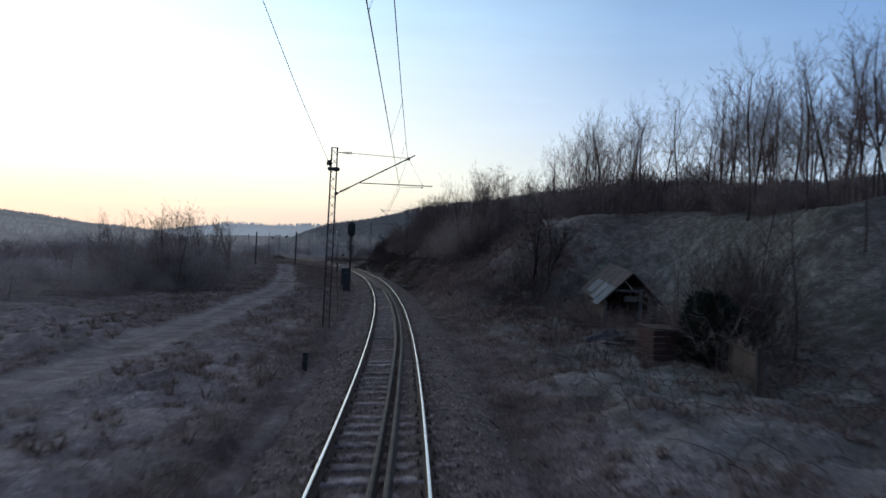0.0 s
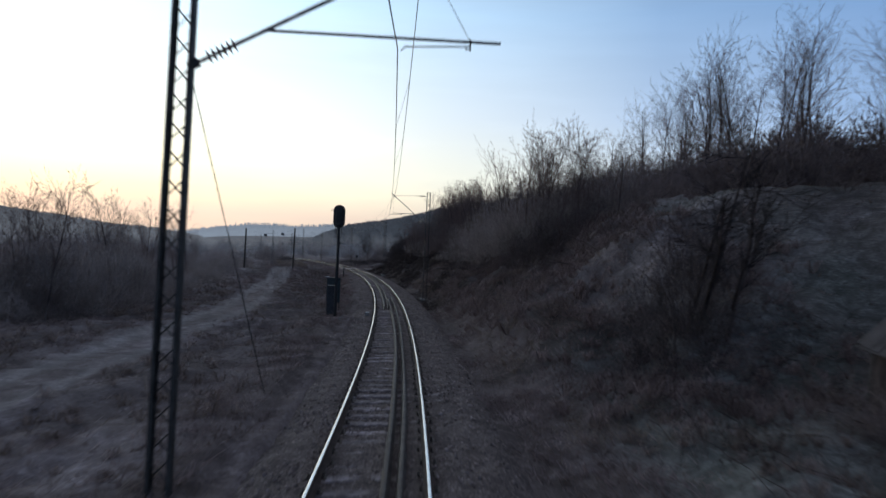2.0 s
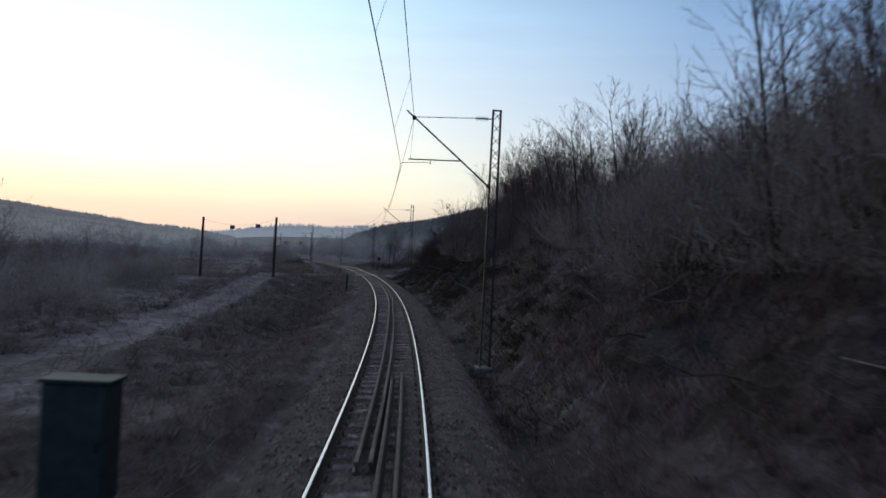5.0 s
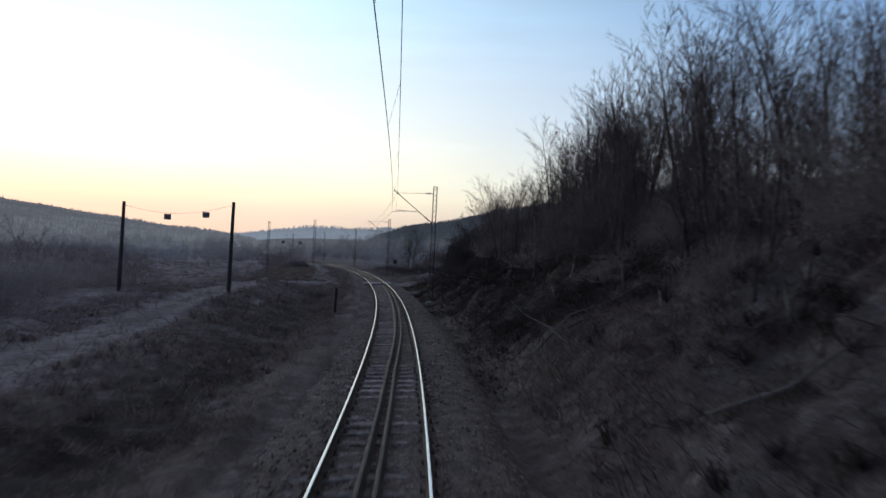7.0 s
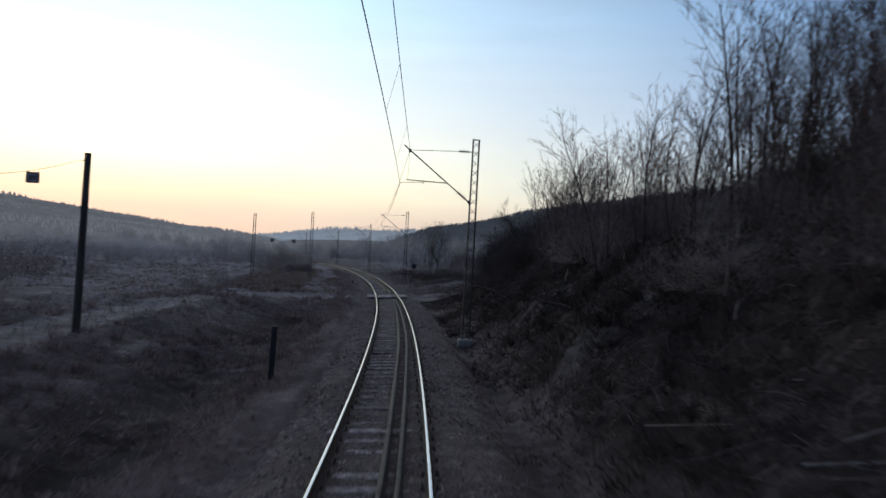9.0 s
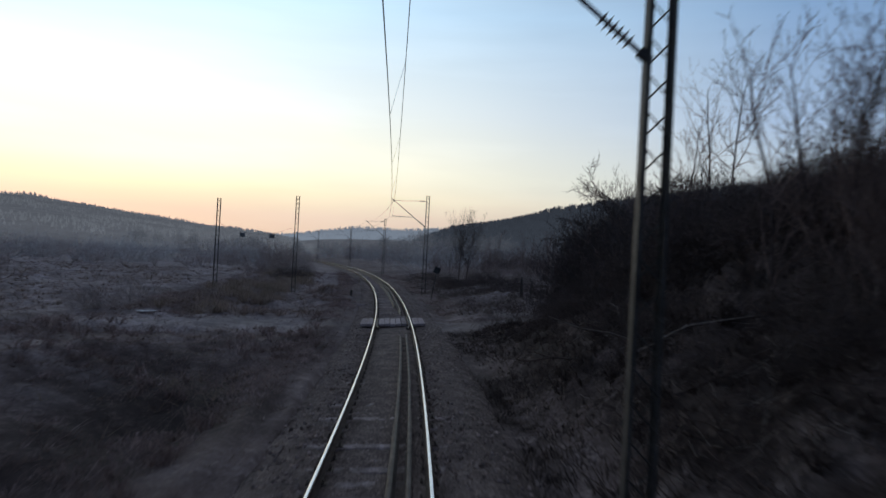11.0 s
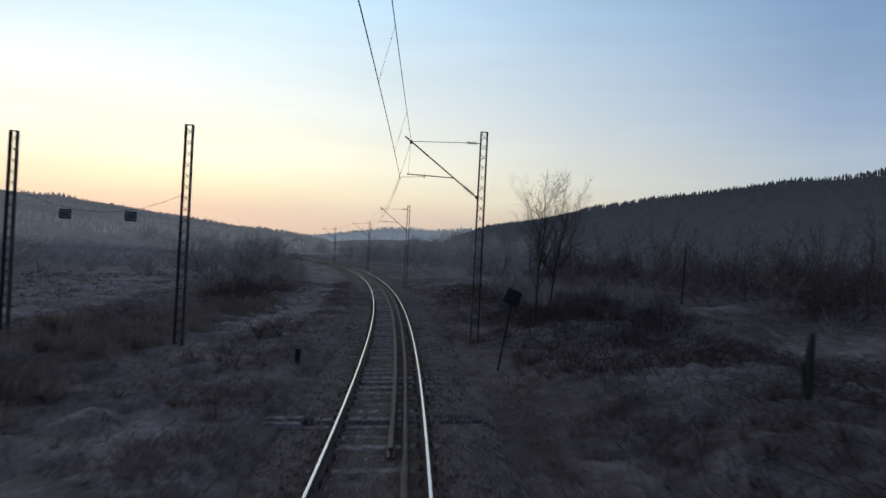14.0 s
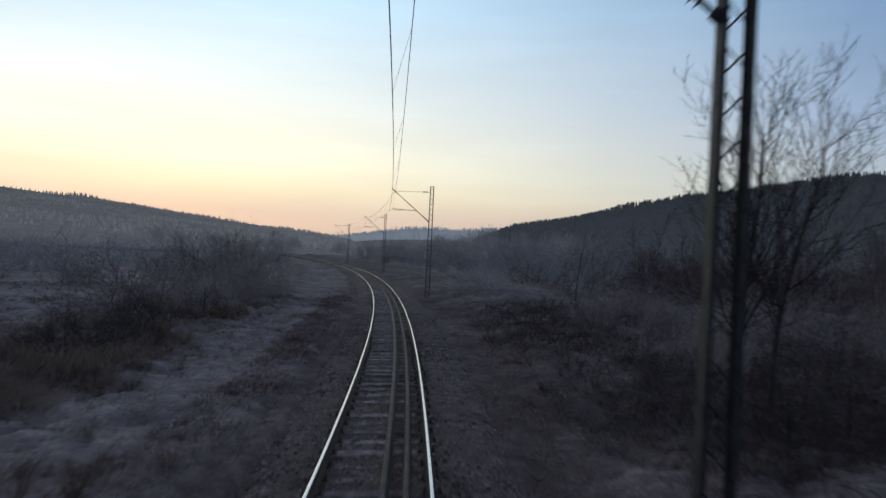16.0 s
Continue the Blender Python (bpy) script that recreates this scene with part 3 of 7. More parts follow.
    frost_haze = np.maximum(frost_haze, 0.15 * smooth(9, 11, L) * (1 - smooth(12.5, 14.5, L)) * smooth(38, 43, S) * (1 - smooth(54, 60, S)))
    frost_haze = np.maximum(frost_haze, 0.34 * (1 - smooth(22, 38, S)) * smooth(2.4, 3.4, -L))
    # meadow far to the left paled, its mist put into the colour
    frost_haze = np.maximum(frost_haze, 0.7 * smooth(24, 32, -L) * (1 - smooth(100, 120, S)))
    frost_haze = np.maximum(frost_haze, 0.2 * smooth(0.0, 0.8, fbm(x * 0.28, y * 0.28, 63, 3)) * smooth(3.2, 5.5, L) * smooth(128, 134, S) * (1 - smooth(185, 200, S)))
    frost_haze = np.maximum(frost_haze, 0.2 * smooth(2.3, 3.0, L) * (1 - smooth(6, 8, L)) * (1 - smooth(26, 36, S)))
    frost_haze = frost_haze + 0.13 * smooth(0.1, 0.7, fbm(x * 1.7, y * 1.7, 9, 3)) * smooth(2.6, 3.6, np.abs(L)) * np.where((L > 8) & (S < 34) | (L > 0) & (S > 33) & (S < 124), 0.35, 1.0)
    frost_haze = np.maximum(frost_haze, 0.75 * (1 - smooth(2.0, 5.0, np.abs(S - 125.5 - 0.25 * (L + 6)))) * smooth(2.2, 4.0, -L) * (1 - smooth(10, 14, -L)))
    frost_haze = np.clip(frost_haze + 0.25 * fbm(x * 0.25, y * 0.25, 12, 3) * (frost_haze > 0.02), 0, 1)
    green = smooth(3.0, 5.0, L) * (1 - smooth(30, 38, S)) + 0.6 * smooth(8, 10, L) * smooth(30, 38, S) * (1 - smooth(52, 62, S))
    green = np.clip(green + 0.25 * fbm(x * 0.4, y * 0.4, 17, 3) * (green > 0.05), 0, 1)
    litter = litter * (1 - 0.7 * green)
    zones = [dirt.ravel(), litter.ravel(), frost_haze.ravel(), green.ravel()]
    # rim of the fine part, then rings outwards
    idx = np.arange(ns * nl).reshape(ns, nl)
    rim = np.concatenate([idx[:-1, 0], idx[-1, :-1], idx[:0:-1, -1], idx[0, :0:-1]])
    base = verts[0][rim]
    way = base[:, :2] - np.array([MID.x, MID.y])
    r0 = np.hypot(way[:, 0], way[:, 1])
    way /= r0[:, None]
    last, count = rim, ns * nl
    edge_z, edge_r = base[:, 2], ridge_z(base[:, 0], base[:, 1])
    for k in range(1, 33):
        f = (k / 32) ** 2.2
        r = r0 * (1 - f) + 3000 * f
        px, py = MID.x + way[:, 0] * r, MID.y + way[:, 1] * r
        rz = ridge_z(px, py)
        verts.append(np.stack([px, py, np.maximum(rz, (edge_z - edge_r) * (1 - smooth(0, 0.1, f)) - 0.5 * smooth(0, 0.1, f) + rz)], -1))
        now = count + np.arange(len(rim))
        count += len(rim)
        nxt = np.roll(np.arange(len(rim)), -1)
        faces.append(np.stack([last, last[nxt], now[nxt], now], -1)[:, ::-1])
        last = now
        zones[0] = np.concatenate([zones[0], np.zeros(len(rim))])
        g = min(1.0, k / 6)
        zones[1] = np.concatenate([zones[1], zones[1][rim] * (1 - g) + 0.5 * g])
        zones[2] = np.concatenate([zones[2], zones[2][rim] * (1 - g) + 0.15 * g])
        zones[3] = np.concatenate([zones[3], np.zeros(len(rim))])
    allv, allf = np.concatenate(verts), np.concatenate(faces)
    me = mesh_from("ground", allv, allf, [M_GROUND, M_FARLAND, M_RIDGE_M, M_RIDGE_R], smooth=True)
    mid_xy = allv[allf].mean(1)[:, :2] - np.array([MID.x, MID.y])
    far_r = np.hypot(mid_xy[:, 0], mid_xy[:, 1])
    # far faces take the materials with painted haze emission
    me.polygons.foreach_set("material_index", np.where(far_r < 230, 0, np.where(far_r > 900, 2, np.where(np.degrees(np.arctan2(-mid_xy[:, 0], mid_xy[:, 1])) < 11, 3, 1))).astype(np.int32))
    for zone, val in zip(("dirt", "litter", "frost_haze", "sward"), zones):
        me.attributes.new(zone, "FLOAT", "POINT").data.foreach_set("value", val.astype(np.float32))
    tagged(new("ground", me), "frosted rough grass, leaf litter and dirt lanes in a valley", "ground", kind="structure")


build_ground()


def build_ballast():
    """The stone bed: a canted strip with sloping shoulders and a lumpy top."""
    ss = np.concatenate([np.arange(-30, -2, 1.0), np.arange(-2, 185, 0.16), np.arange(185, 330, 1.0)])
    ll = np.concatenate([[-2.55, -2.35, -2.15], np.arange(-2.0, 2.01, 0.13), [2.15, 2.35, 2.55]])
    S, L = np.meshgrid(ss, ll, indexing="ij")
    up = -0.196 + 0.046 * smooth(0.86, 1.0, np.abs(L)) - 0.06 * smooth(1.4, 1.8, np.abs(L)) - 0.37 * smooth(1.75, 2.55, np.abs(L))
    up = up + 0.05 * smooth(105, 111, S) * (1 - smooth(127.8, 128.4, S)) * (1 - smooth(0.6, 0.72, np.abs(L)))
    up = up + 0.022 * smooth(131, 133, S) * (1 - smooth(136, 142, S)) * (1 - smooth(0.6, 0.72, np.abs(L)))
    up = up + 0.034 * smooth(0.42, 0.5, L) * (1 - smooth(0.62, 0.7, L)) * (S < 122)
    trench = smooth(136.76, 136.84, S) * (1 - smooth(137.08, 137.16, S)) * (1 - smooth(2.3, 2.5, np.abs(L)))
    up = up - 0.3 * trench
    p = on_track(S, L, up)
    lump = 0.022 * fbm(p[..., 0] * 6, p[..., 1] * 6, 31, 3) + 0.022 * fbm(p[..., 0] * 0.5, p[..., 1] * 0.5, 37, 2)
    p[..., 2] += lump
    ns, nl = S.shape
    i, j = np.meshgrid(np.arange(ns - 1), np.arange(nl - 1), indexing="ij")
    a = i * nl + j
    me = mesh_from("ballast_bed", p.reshape(-1, 3), np.stack([a, a + 1, a + nl + 1, a + nl], -1).reshape(-1, 4), [M_BALLAST])
    return tagged(new("ballast_bed", me), "brown-grey crushed stone ballast bed under the track", "ballast", kind="structure")


BALLAST = build_ballast()

# ---- rails ----
HEAD = 0.036
RAIL = [(-HEAD, -0.012), (-HEAD + 0.016, 0.0), (HEAD - 0.016, 0.0), (HEAD, -0.012), (HEAD, -0.045), (0.011, -0.058), (0.011, -0.135),
        (0.065, -0.152), (0.065, -0.165), (-0.065, -0.165), (-0.065, -0.152), (-0.011, -0.135), (-0.011, -0.058), (-HEAD, -0.045)]


def sweep_rail(name, s, lat, drop, mats, bright):
    """A rail's section drawn along the track; bright: the worn top takes the second material."""
    sec = np.array(RAIL)
    s, lat = np.asarray(s, float), np.broadcast_to(lat, len(s))
    v = np.concatenate([on_track(s, lat + a, drop + b)[:, None] for a, b in sec], 1)
    n, k = len(s), len(sec)
    i, j = np.meshgrid(np.arange(n - 1), np.arange(k), indexing="ij")
    f = np.stack([i * k + j, i * k + (j + 1) % k, (i + 1) * k + (j + 1) % k, (i + 1) * k + j], -1).reshape(-1, 4)
    me = mesh_from(name, v.reshape(-1, 3), f, mats)
    if bright:
        top = (j.ravel() == 1).astype(np.int32)
        me.polygons.foreach_set("material_index", top)
    ends = bmesh.new()
    ends.from_mesh(me)
    ends.verts.ensure_lookup_table()
    ends.faces.new([ends.verts[q] for q in range(k)])
    ends.faces.new([ends.verts[(n - 1) * k + q] for q in range(k)][::-1])
    ends.to_mesh(me)
    ends.free()
    return me


for edge in (-1, 1):
    tagged(new("rail", sweep_rail("rail", np.arange(-30, 331, 1.0), edge * 0.7535, 0.0, [M_RUST, M_STEEL], True)),
           "long steel running rail, rusty sides and a bright worn top", "rail", group="running rails")


def spare(s0, s1, table):
    s = np.append(np.arange(s0, s1, 1.0), s1)
    lat = np.interp(s, [a for a, _ in table], [b for _, b in table])
    ob = new("spare_rail", sweep_rail("spare_rail", s, lat, -0.012, [M_OLD_RAIL], False))
    tagged(ob, "old rail laid loose on the sleepers between the running rails", "rail", group="spare rails in the track")


spare(-12, 61.3, [(-12, 0.18), (8, 0.217), (17, 0.29), (21.5, 0.367), (30, 0.405), (39.5, 0.376), (54, 0.33), (61.3, 0.33)])
spare(-12, 60.8, [(-12, -0.02), (8, 0.012), (17, 0.11), (21.5, 0.175), (30, 0.19), (39.5, 0.174), (54, 0.085), (61, 0.1)])
spare(54.0, 122.6, [(54, -0.25), (71, -0.165), (79, -0.07), (85, 0.054), (88.6, 0.119), (97, 0.149), (103, 0.22), (120, 0.257)])
spare(54.0, 122.4, [(54, -0.053), (71, 0.071), (79, 0.123), (85, 0.265), (88.6, 0.34), (97, 0.4), (103, 0.47), (120, 0.465)])
spare(134.9, 330, [(134.9, 0.21), (151, 0.157), (160, 0.15), (330, 0.18)])
spare(131.0, 330, [(131, 0.45), (137, 0.42), (151, 0.44), (160, 0.456), (330, 0.45)])

# ---- overhead line ----
SUPPORTS = [(-12.0, 0.27, 5.45, 0.4, 6.7), (26.0, 0.12, 5.41, 0.38, 6.61), (63.5, 0.01, 5.42, 0.33, 6.78), (104.5, -0.05, 5.46, 0.25, 6.7),
            (148.0, 0.05, 5.45, 0.37, 6.75), (187.0, 0.05, 5.48, 0.4, 6.8), (226.0, 0.05, 5.48, 0.4, 6.8), (265.0, 0.05, 5.48, 0.4, 6.8)]


def build_overhead():
    contact, carrier, drops = [], [], []
    for a, b in zip(SUPPORTS, SUPPORTS[1:]):
        c0, c1 = np.array(spot(a[0], a[1], a[2])), np.array(spot(b[0], b[1], b[2]))
        m0, m1 = np.array(spot(a[0], a[3], a[4])), np.array(spot(b[0], b[3], b[4]))
        u = np.linspace(0, 1, 13)[:, None]
        out_ = np.array(spot(a[0] / 2 + b[0] / 2, 1.0)) - np.array(spot(a[0] / 2 + b[0] / 2, 0.0))
        bow = 4 * u * (1 - u)
        bow_c, bow_m = (0.0, 0.0) if a[0] < 0 else (0.1, 0.03) if a[0] < 30 else (0.155, 0.03)
        contact.append((c0 + (c1 - c0) * u + out_ * bow * bow_c)[:-1])
        sag = m0 + (m1 - m0) * u + out_ * bow * bow_m
        sag[:, 2] -= (0.5 * 4 * u * (1 - u))[:, 0]
        carrier.append(sag[:-1])
        for w in (0.14, 0.3, 0.5, 0.7, 0.86):
            k = 4 * w * (1 - w)
            top = m0 + (m1 - m0) * w + out_ * k * bow_m
            top[2] -= 0.5 * k
            drops.append((top, c0 + (c1 - c0) * w + out_ * k * bow_c))
    contact, carrier = np.concatenate(contact), np.concatenate(carrier)
    line = new("contact_wire", mesh_from("contact_wire", *line_tube(contact, 0.0075), [M_WIRE]))
    tagged(line, "thin copper contact wire hung over the track", "overhead wire")
    upper = new("carrier_wire", mesh_from("carrier_wire", *line_tube(carrier, 0.007), [M_WIRE]))
    tagged(upper, "sagging carrier cable above the contact wire", "overhead wire")
    for p, q in drops:
        part("dropper", mesh_from("dropper", *tubes([p], [q], 0.003, 0.003, 4), [M_WIRE]), None, upper)


build_overhead()


def insulator(length, n=6, r=0.055):
    prof_ = [(0.018, 0)]
    step = length / n
    for i in range(n):
        z = i * step
        prof_ += [(0.02, z + 0.15 * step), (r, z + 0.4 * step), (r * 0.95, z + 0.5 * step), (0.024, z + 0.62 * step)]
    return prof_ + [(0.018, length)]


def rod(bm_pts, r, n=8):
    return line_tube(bm_pts, r, n)


def lattice_mast(s, lat, z0, z1, arm=None, lean=0.0, label="", base=0.3, tip=0.25, turn=0.0):
    """Two steel channels joined by crossed lacing bars; x across the track."""
    h = z1 - z0
    mast = thing("catenary_mast", stand(s, lat, z0, turn, lean), label, "mast", group="overhead line masts")
    for sg in (-1, 1):
        bm = bmesh.new()
        sec = [(0.006, -0.07), (0.006, 0.07), (-0.038, 0.07), (-0.038, 0.062), (-0.005, 0.062), (-0.005, -0.062), (-0.038, -0.062), (-0.038, -0.07)]
        lo = [bm.verts.new((sg * (base / 2 + a_), b_, 0)) for a_, b_ in sec]
        hi = [bm.verts.new((sg * (tip / 2 + a_), b_, h)) for a_, b_ in sec]
        for q in range(len(sec)):
            w_ = (q + 1) % len(sec)
            bm.faces.new((lo[q], lo[w_], hi[w_], hi[q]))
        bm.faces.new(lo[::-1])
        bm.faces.new(hi)
        bmesh.ops.recalc_face_normals(bm, faces=bm.faces[:])
        part("leg", bm, M_MAST, mast)
    n = int(h / 0.34)
    for i in range(n):
        za, zb = h * (i + 0.1) / n, h * (i + 0.9) / n
        wa = base + (tip - base) * za / h - 0.012
        for fy, sg in ((0.075, 1), (-0.075, -1)):
            part("lacing_bar", mesh_from("lacing_bar", *tubes([(-wa / 2 * sg, fy, za)], [(wa / 2 * sg, fy, zb)], 0.0095, 0.0095, 4), [M_MAST]), None, mast)
    part("cap", block(tip + 0.02, 0.15, 0.02, (0, 0, h + 0.004)), M_MAST, mast)
    part("foundation", block(0.55, 0.55, 0.5, (0, 0, -0.2), bevel=0.03), M_CONCRETE, mast)
    if arm:
        side_, c_lat, c_z, m_lat, m_z = arm
        X = lambda q: q - lat
        Z = lambda q: q - z0
        e = side_ * (tip / 2 + 0.02)
        top_z = m_z + 0.07
        mx = X(m_lat)
        ins0 = (e + side_ * (0.18 if side_ > 0 else 0.1), 0, Z(top_z))
        part("top_bracket", mesh_from("top_bracket", *rod([(e - side_ * 0.02, 0, Z(top_z)), ins0], 0.016), [M_MAST]), None, mast)
        part("insulator", lathe(insulator(0.36, 6, 0.075), at_=ins0, turn=(0, 90 * side_, 0)), M_PORCELAIN, mast, "ribbed brown porcelain insulator")
        part("top_tie", mesh_from("top_tie", *rod([(ins0[0] + side_ * 0.36, 0, ins0[2]), (mx, 0, Z(m_z))], 0.011), [M_TUBE]), None, mast)
        foot = Vector((e + side_ * 0.03, 0, Z(5.1 if side_ > 0 else 4.95)))
        head = Vector((mx, 0, Z(m_z)))
        way = (head - foot).normalized()
        ang = math.degrees(math.atan2(way.x, way.z))
        part("hinge", block(0.1, 0.08, 0.14, tuple(foot - way * 0.04), (0, ang, 0)), M_MAST, mast)
        i0 = foot + way * 0.14
        part("insulator", lathe(insulator(0.4, 6, 0.082), at_=tuple(i0), turn=(0, ang, 0)), M_PORCELAIN, mast, "ribbed brown porcelain insulator")
        strut = part("strut", mesh_from("strut", *rod([foot, i0, i0 + way * 0.4, head + way * 0.27], 0.024, 10), [M_TUBE]), None, mast)
        part("clamp", block(0.09, 0.06, 0.12, tuple(head + Vector((0, 0, -0.02)))), M_MAST, strut)
        j = foot + way * (0.92 if side_ > 0 else 1.02)
        r_end = Vector((X(c_lat) + (1.22 if side_ > 0 else 0.2 + 0.02), 0, Z(c_z + 0.16)))
        tube = part("registration_tube", mesh_from("registration_tube", *rod([j, r_end], 0.018, 8), [M_TUBE]), None, mast)
        hook = Vector((X(c_lat) + 0.84, 0, Z(c_z + 0.1)))
        part("hook", mesh_from("hook", *rod([hook + Vector((0, 0, 0.09)), hook + Vector((0.01, 0, -0.05)), hook + Vector((-0.05, 0, -0.03))], 0.012, 6), [M_MAST]), None, tube)
        part("steady_arm", mesh_from("steady_arm", *rod([hook, (X(c_lat) + 0.05, 0, Z(c_z + 0.05)), (X(c_lat), 0, Z(c_z))], 0.009, 6), [M_TUBE]), None, mast)
        part("stay_wire", mesh_from("stay_wire", *rod([(mx, 0, Z(m_z) - 0.05), (hook.x if side_ > 0 else r_end.x + 0.05, 0, Z(c_z + 0.17))], 0.004, 4), [M_WIRE]), None, mast)
    return mast


LAB = "tall dark steel lattice mast with a cantilever arm carrying the wires"
A = SUPPORTS[1]
mast_a = lattice_mast(26.0, -2.5, -0.3, 6.85, (1, A[1], A[2], A[3], A[4]), lean=0.4, label="dark steel lattice mast with cantilever, counterweight pulley and guy wire", base=0.28, tip=0.25)
part("pulley", lathe([(0.03, -0.06), (0.13, -0.05), (0.1, -0.02), (0.1, 0.02), (0.13, 0.05), (0.03, 0.06)], at_=(-0.2, 0.0, 6.56), turn=(0, 90, 20)), M_MAST, mast_a, "round dark tensioning pulley")
part("clamp_ring", block(0.44, 0.26, 0.12, (0, 0, 6.33)), M_MAST, mast_a)
for s_, lat_, c_, m_ in ((63.5, 2.68, None, None), (104.5, 2.64, None, None), (148.0, 2.9, None, None)):
    q = [k for k in SUPPORTS if k[0] == s_][0]
    lattice_mast(s_, lat_, -0.25 if s_ != 104.5 else -0.1, 7.1 if s_ < 100 else 7.22, (-1, q[1], q[2], q[3], q[4]), label=LAB)
for q in SUPPORTS[5:8]:
    lattice_mast(q[0], 2.85, -0.3, 7.25, (-1, q[1], q[2], q[3], q[4]), label=LAB)
wire_pts = [np.array(spot(26.0, -2.64, 6.25)), np.array(spot(18.0, -2.6, 6.84)), np.array(spot(8.0, -2.25, 7.6)), np.array(spot(-14.0, -1.4, 9.2))]
tagged(new("anchor_wire", mesh_from("anchor_wire", *line_tube(wire_pts, 0.008), [M_WIRE])), "thin steel anchor wire rising from the mast's pulley", "wire")
g0, g1, g2 = spot(26.1, -2.4, 5.05), spot(29.0, -2.44, 2.43), spot(31.7, -2.44, -0.15)
guy = new("guy_wire", mesh_from("guy_wire", *line_tube([g0, g1], 0.007), [M_WIRE]))
tagged(guy, "steel guy wire holding the mast, anchored in the grass", "guy wire")
part("anchor_rod", mesh_from("anchor_rod", *line_tube([g1, g2], 0.01), [M_MAST]), None, guy)

# ---- line-side things ----


def signal():
    t_ = thing("railway_signal", stand(48.2, -2.5, -0.2), "black railway light signal on a steel post, seen from behind", "signal")
    part("post", lathe([(0.07, 0), (0.07, 2.2), (0.058, 2.2), (0.058, 4.4)], 12), M_BLACK, t_)
    bm = bmesh.new()
    outline = []
    for i in range(13):
        a = math.pi * i / 12
        outline.append((0.265 * math.cos(a), 4.88 + 0.265 * math.sin(a)))
    for i in range(13):
        a = math.pi + math.pi * i / 12
        outline.append((0.265 * math.cos(a), 4.36 + 0.265 * math.sin(a)))
    fr = [bm.verts.new((x, -0.03, z)) for x, z in outline]
    bk = [bm.verts.new((x, 0.03, z)) for x, z in outline]
    bm.faces.new(fr[::-1])
    bm.faces.new(bk)
    for i in range(len(fr)):
        j = (i + 1) % len(fr)
        bm.faces.new((fr[i], fr[j], bk[j], bk[i]))
    bmesh.ops.recalc_face_normals(bm, faces=bm.faces[:])
    bmesh.ops.bevel(bm, geom=[e for e in bm.edges if abs(e.verts[0].co.y - e.verts[1].co.y) < 1e-4], offset=0.012, segments=2, affect="EDGES")
    board = part("backing_board", bm, M_BLACK, t_)
    bm = bmesh.new()
    for x in (-0.1, 0.1):
        block(0.02, 0.1, 0.86, (x, -0.07, 4.62), bm=bm)
    part("lamp_housing", block(0.3, 0.14, 0.8, (0, -0.09, 4.62), bevel=0.03, bm=bm), M_BLACK, board)
    for z in (4.9, 4.62, 4.34):
        part("lamp_hood", lathe([(0.11, 0), (0.11, 0.16), (0.1, 0.16), (0.1, 0.02)], 14, (0, 0.03, z), (-90, 0, 0)), M_BLACK, board)
    part("handle", mesh_from("handle", *rod([(-0.26, 0, 4.92), (-0.36, 0, 4.95), (-0.37, 0, 4.87), (-0.26, 0, 4.86)], 0.012), [M_BLACK]), None, t_)
    for x in (-0.15, -0.09, 0.13):
        part("conduit", mesh_from("conduit", *rod([(x, -0.02, 4.15), (x, -0.02, 3.72 if x < 0 else 3.86), (x * 0.3, -0.02, 3.7 if x < 0 else 3.86)], 0.013), [M_BLACK]), None, t_)
    part("step_bracket", block(0.36, 0.12, 0.03, (-0.06, -0.03, 3.68)), M_BLACK, t_)
    part("junction_box", block(0.1, 0.1, 0.12, (0.07, -0.02, 3.42)), M_BLACK, t_)
    part("cable_pipe", mesh_from("cable_pipe", *rod([(0.06, -0.06, 1.2), (0.06, -0.06, 3.4)], 0.014), [M_BLACK]), None, t_)
    part("foundation", block(0.5, 0.5, 0.35, (0, 0, -0.1), bevel=0.03), M_CONCRETE, t_)


signal()


def cabinet():
    c = thing("signal_cabinet", stand(49.3, -2.76, -0.24), "dark metal cabinet standing at the foot of the signal", "cabinet")
    part("body", block(0.42, 0.36, 1.45, (0, 0, 0.72), bevel=0.02), M_DARKBOX, c)
    part("roof", block(0.48, 0.42, 0.05, (0, 0, 1.47), bevel=0.015), M_DARKBOX, c)
    part("door", block(0.36, 0.012, 1.2, (0, -0.187, 0.75), bevel=0.005), M_DARKBOX, c)
    part("top_plate", block(0.2, 0.1, 0.02, (-0.25, 0, 1.88)), M_WHITE, c, "small pale plate on a bracket")
    part("bracket", block(0.03, 0.03, 0.4, (-0.18, 0, 1.68)), M_DARKBOX, c)


cabinet()


def relay_box():
    c = thing("relay_box", stand(51.5, -2.84, -0.25), "dark grey-green relay box raised on thin steel legs", "box")
    part("body", block(0.66, 0.34, 1.2, (0, 0, 1.13), bevel=0.02), M_GREENBOX, c)
    part("lid", block(0.72, 0.4, 0.04, (0, 0, 1.75)), M_GREENBOX, c)
    part("door", block(0.58, 0.012, 1.08, (0, -0.177, 1.12), bevel=0.005), M_GREENBOX, c)
    part("latch", block(0.03, 0.02, 0.12, (0.24, -0.192, 1.12)), M_BLACK, c)
    for x in (-0.3, 0.3):
        part("leg", lathe([(0.022, 0), (0.022, 0.56)], 8, (x, 0, 0)), M_BLACK, c)


relay_box()

mk = thing("white_marker_block", stand(50.2, -1.1, -0.24), "small white-topped block beside the rail", "marker")
part("block", block(0.2, 0.4, 0.2, (0, 0, 0.1)), M_CONCRETE, mk)
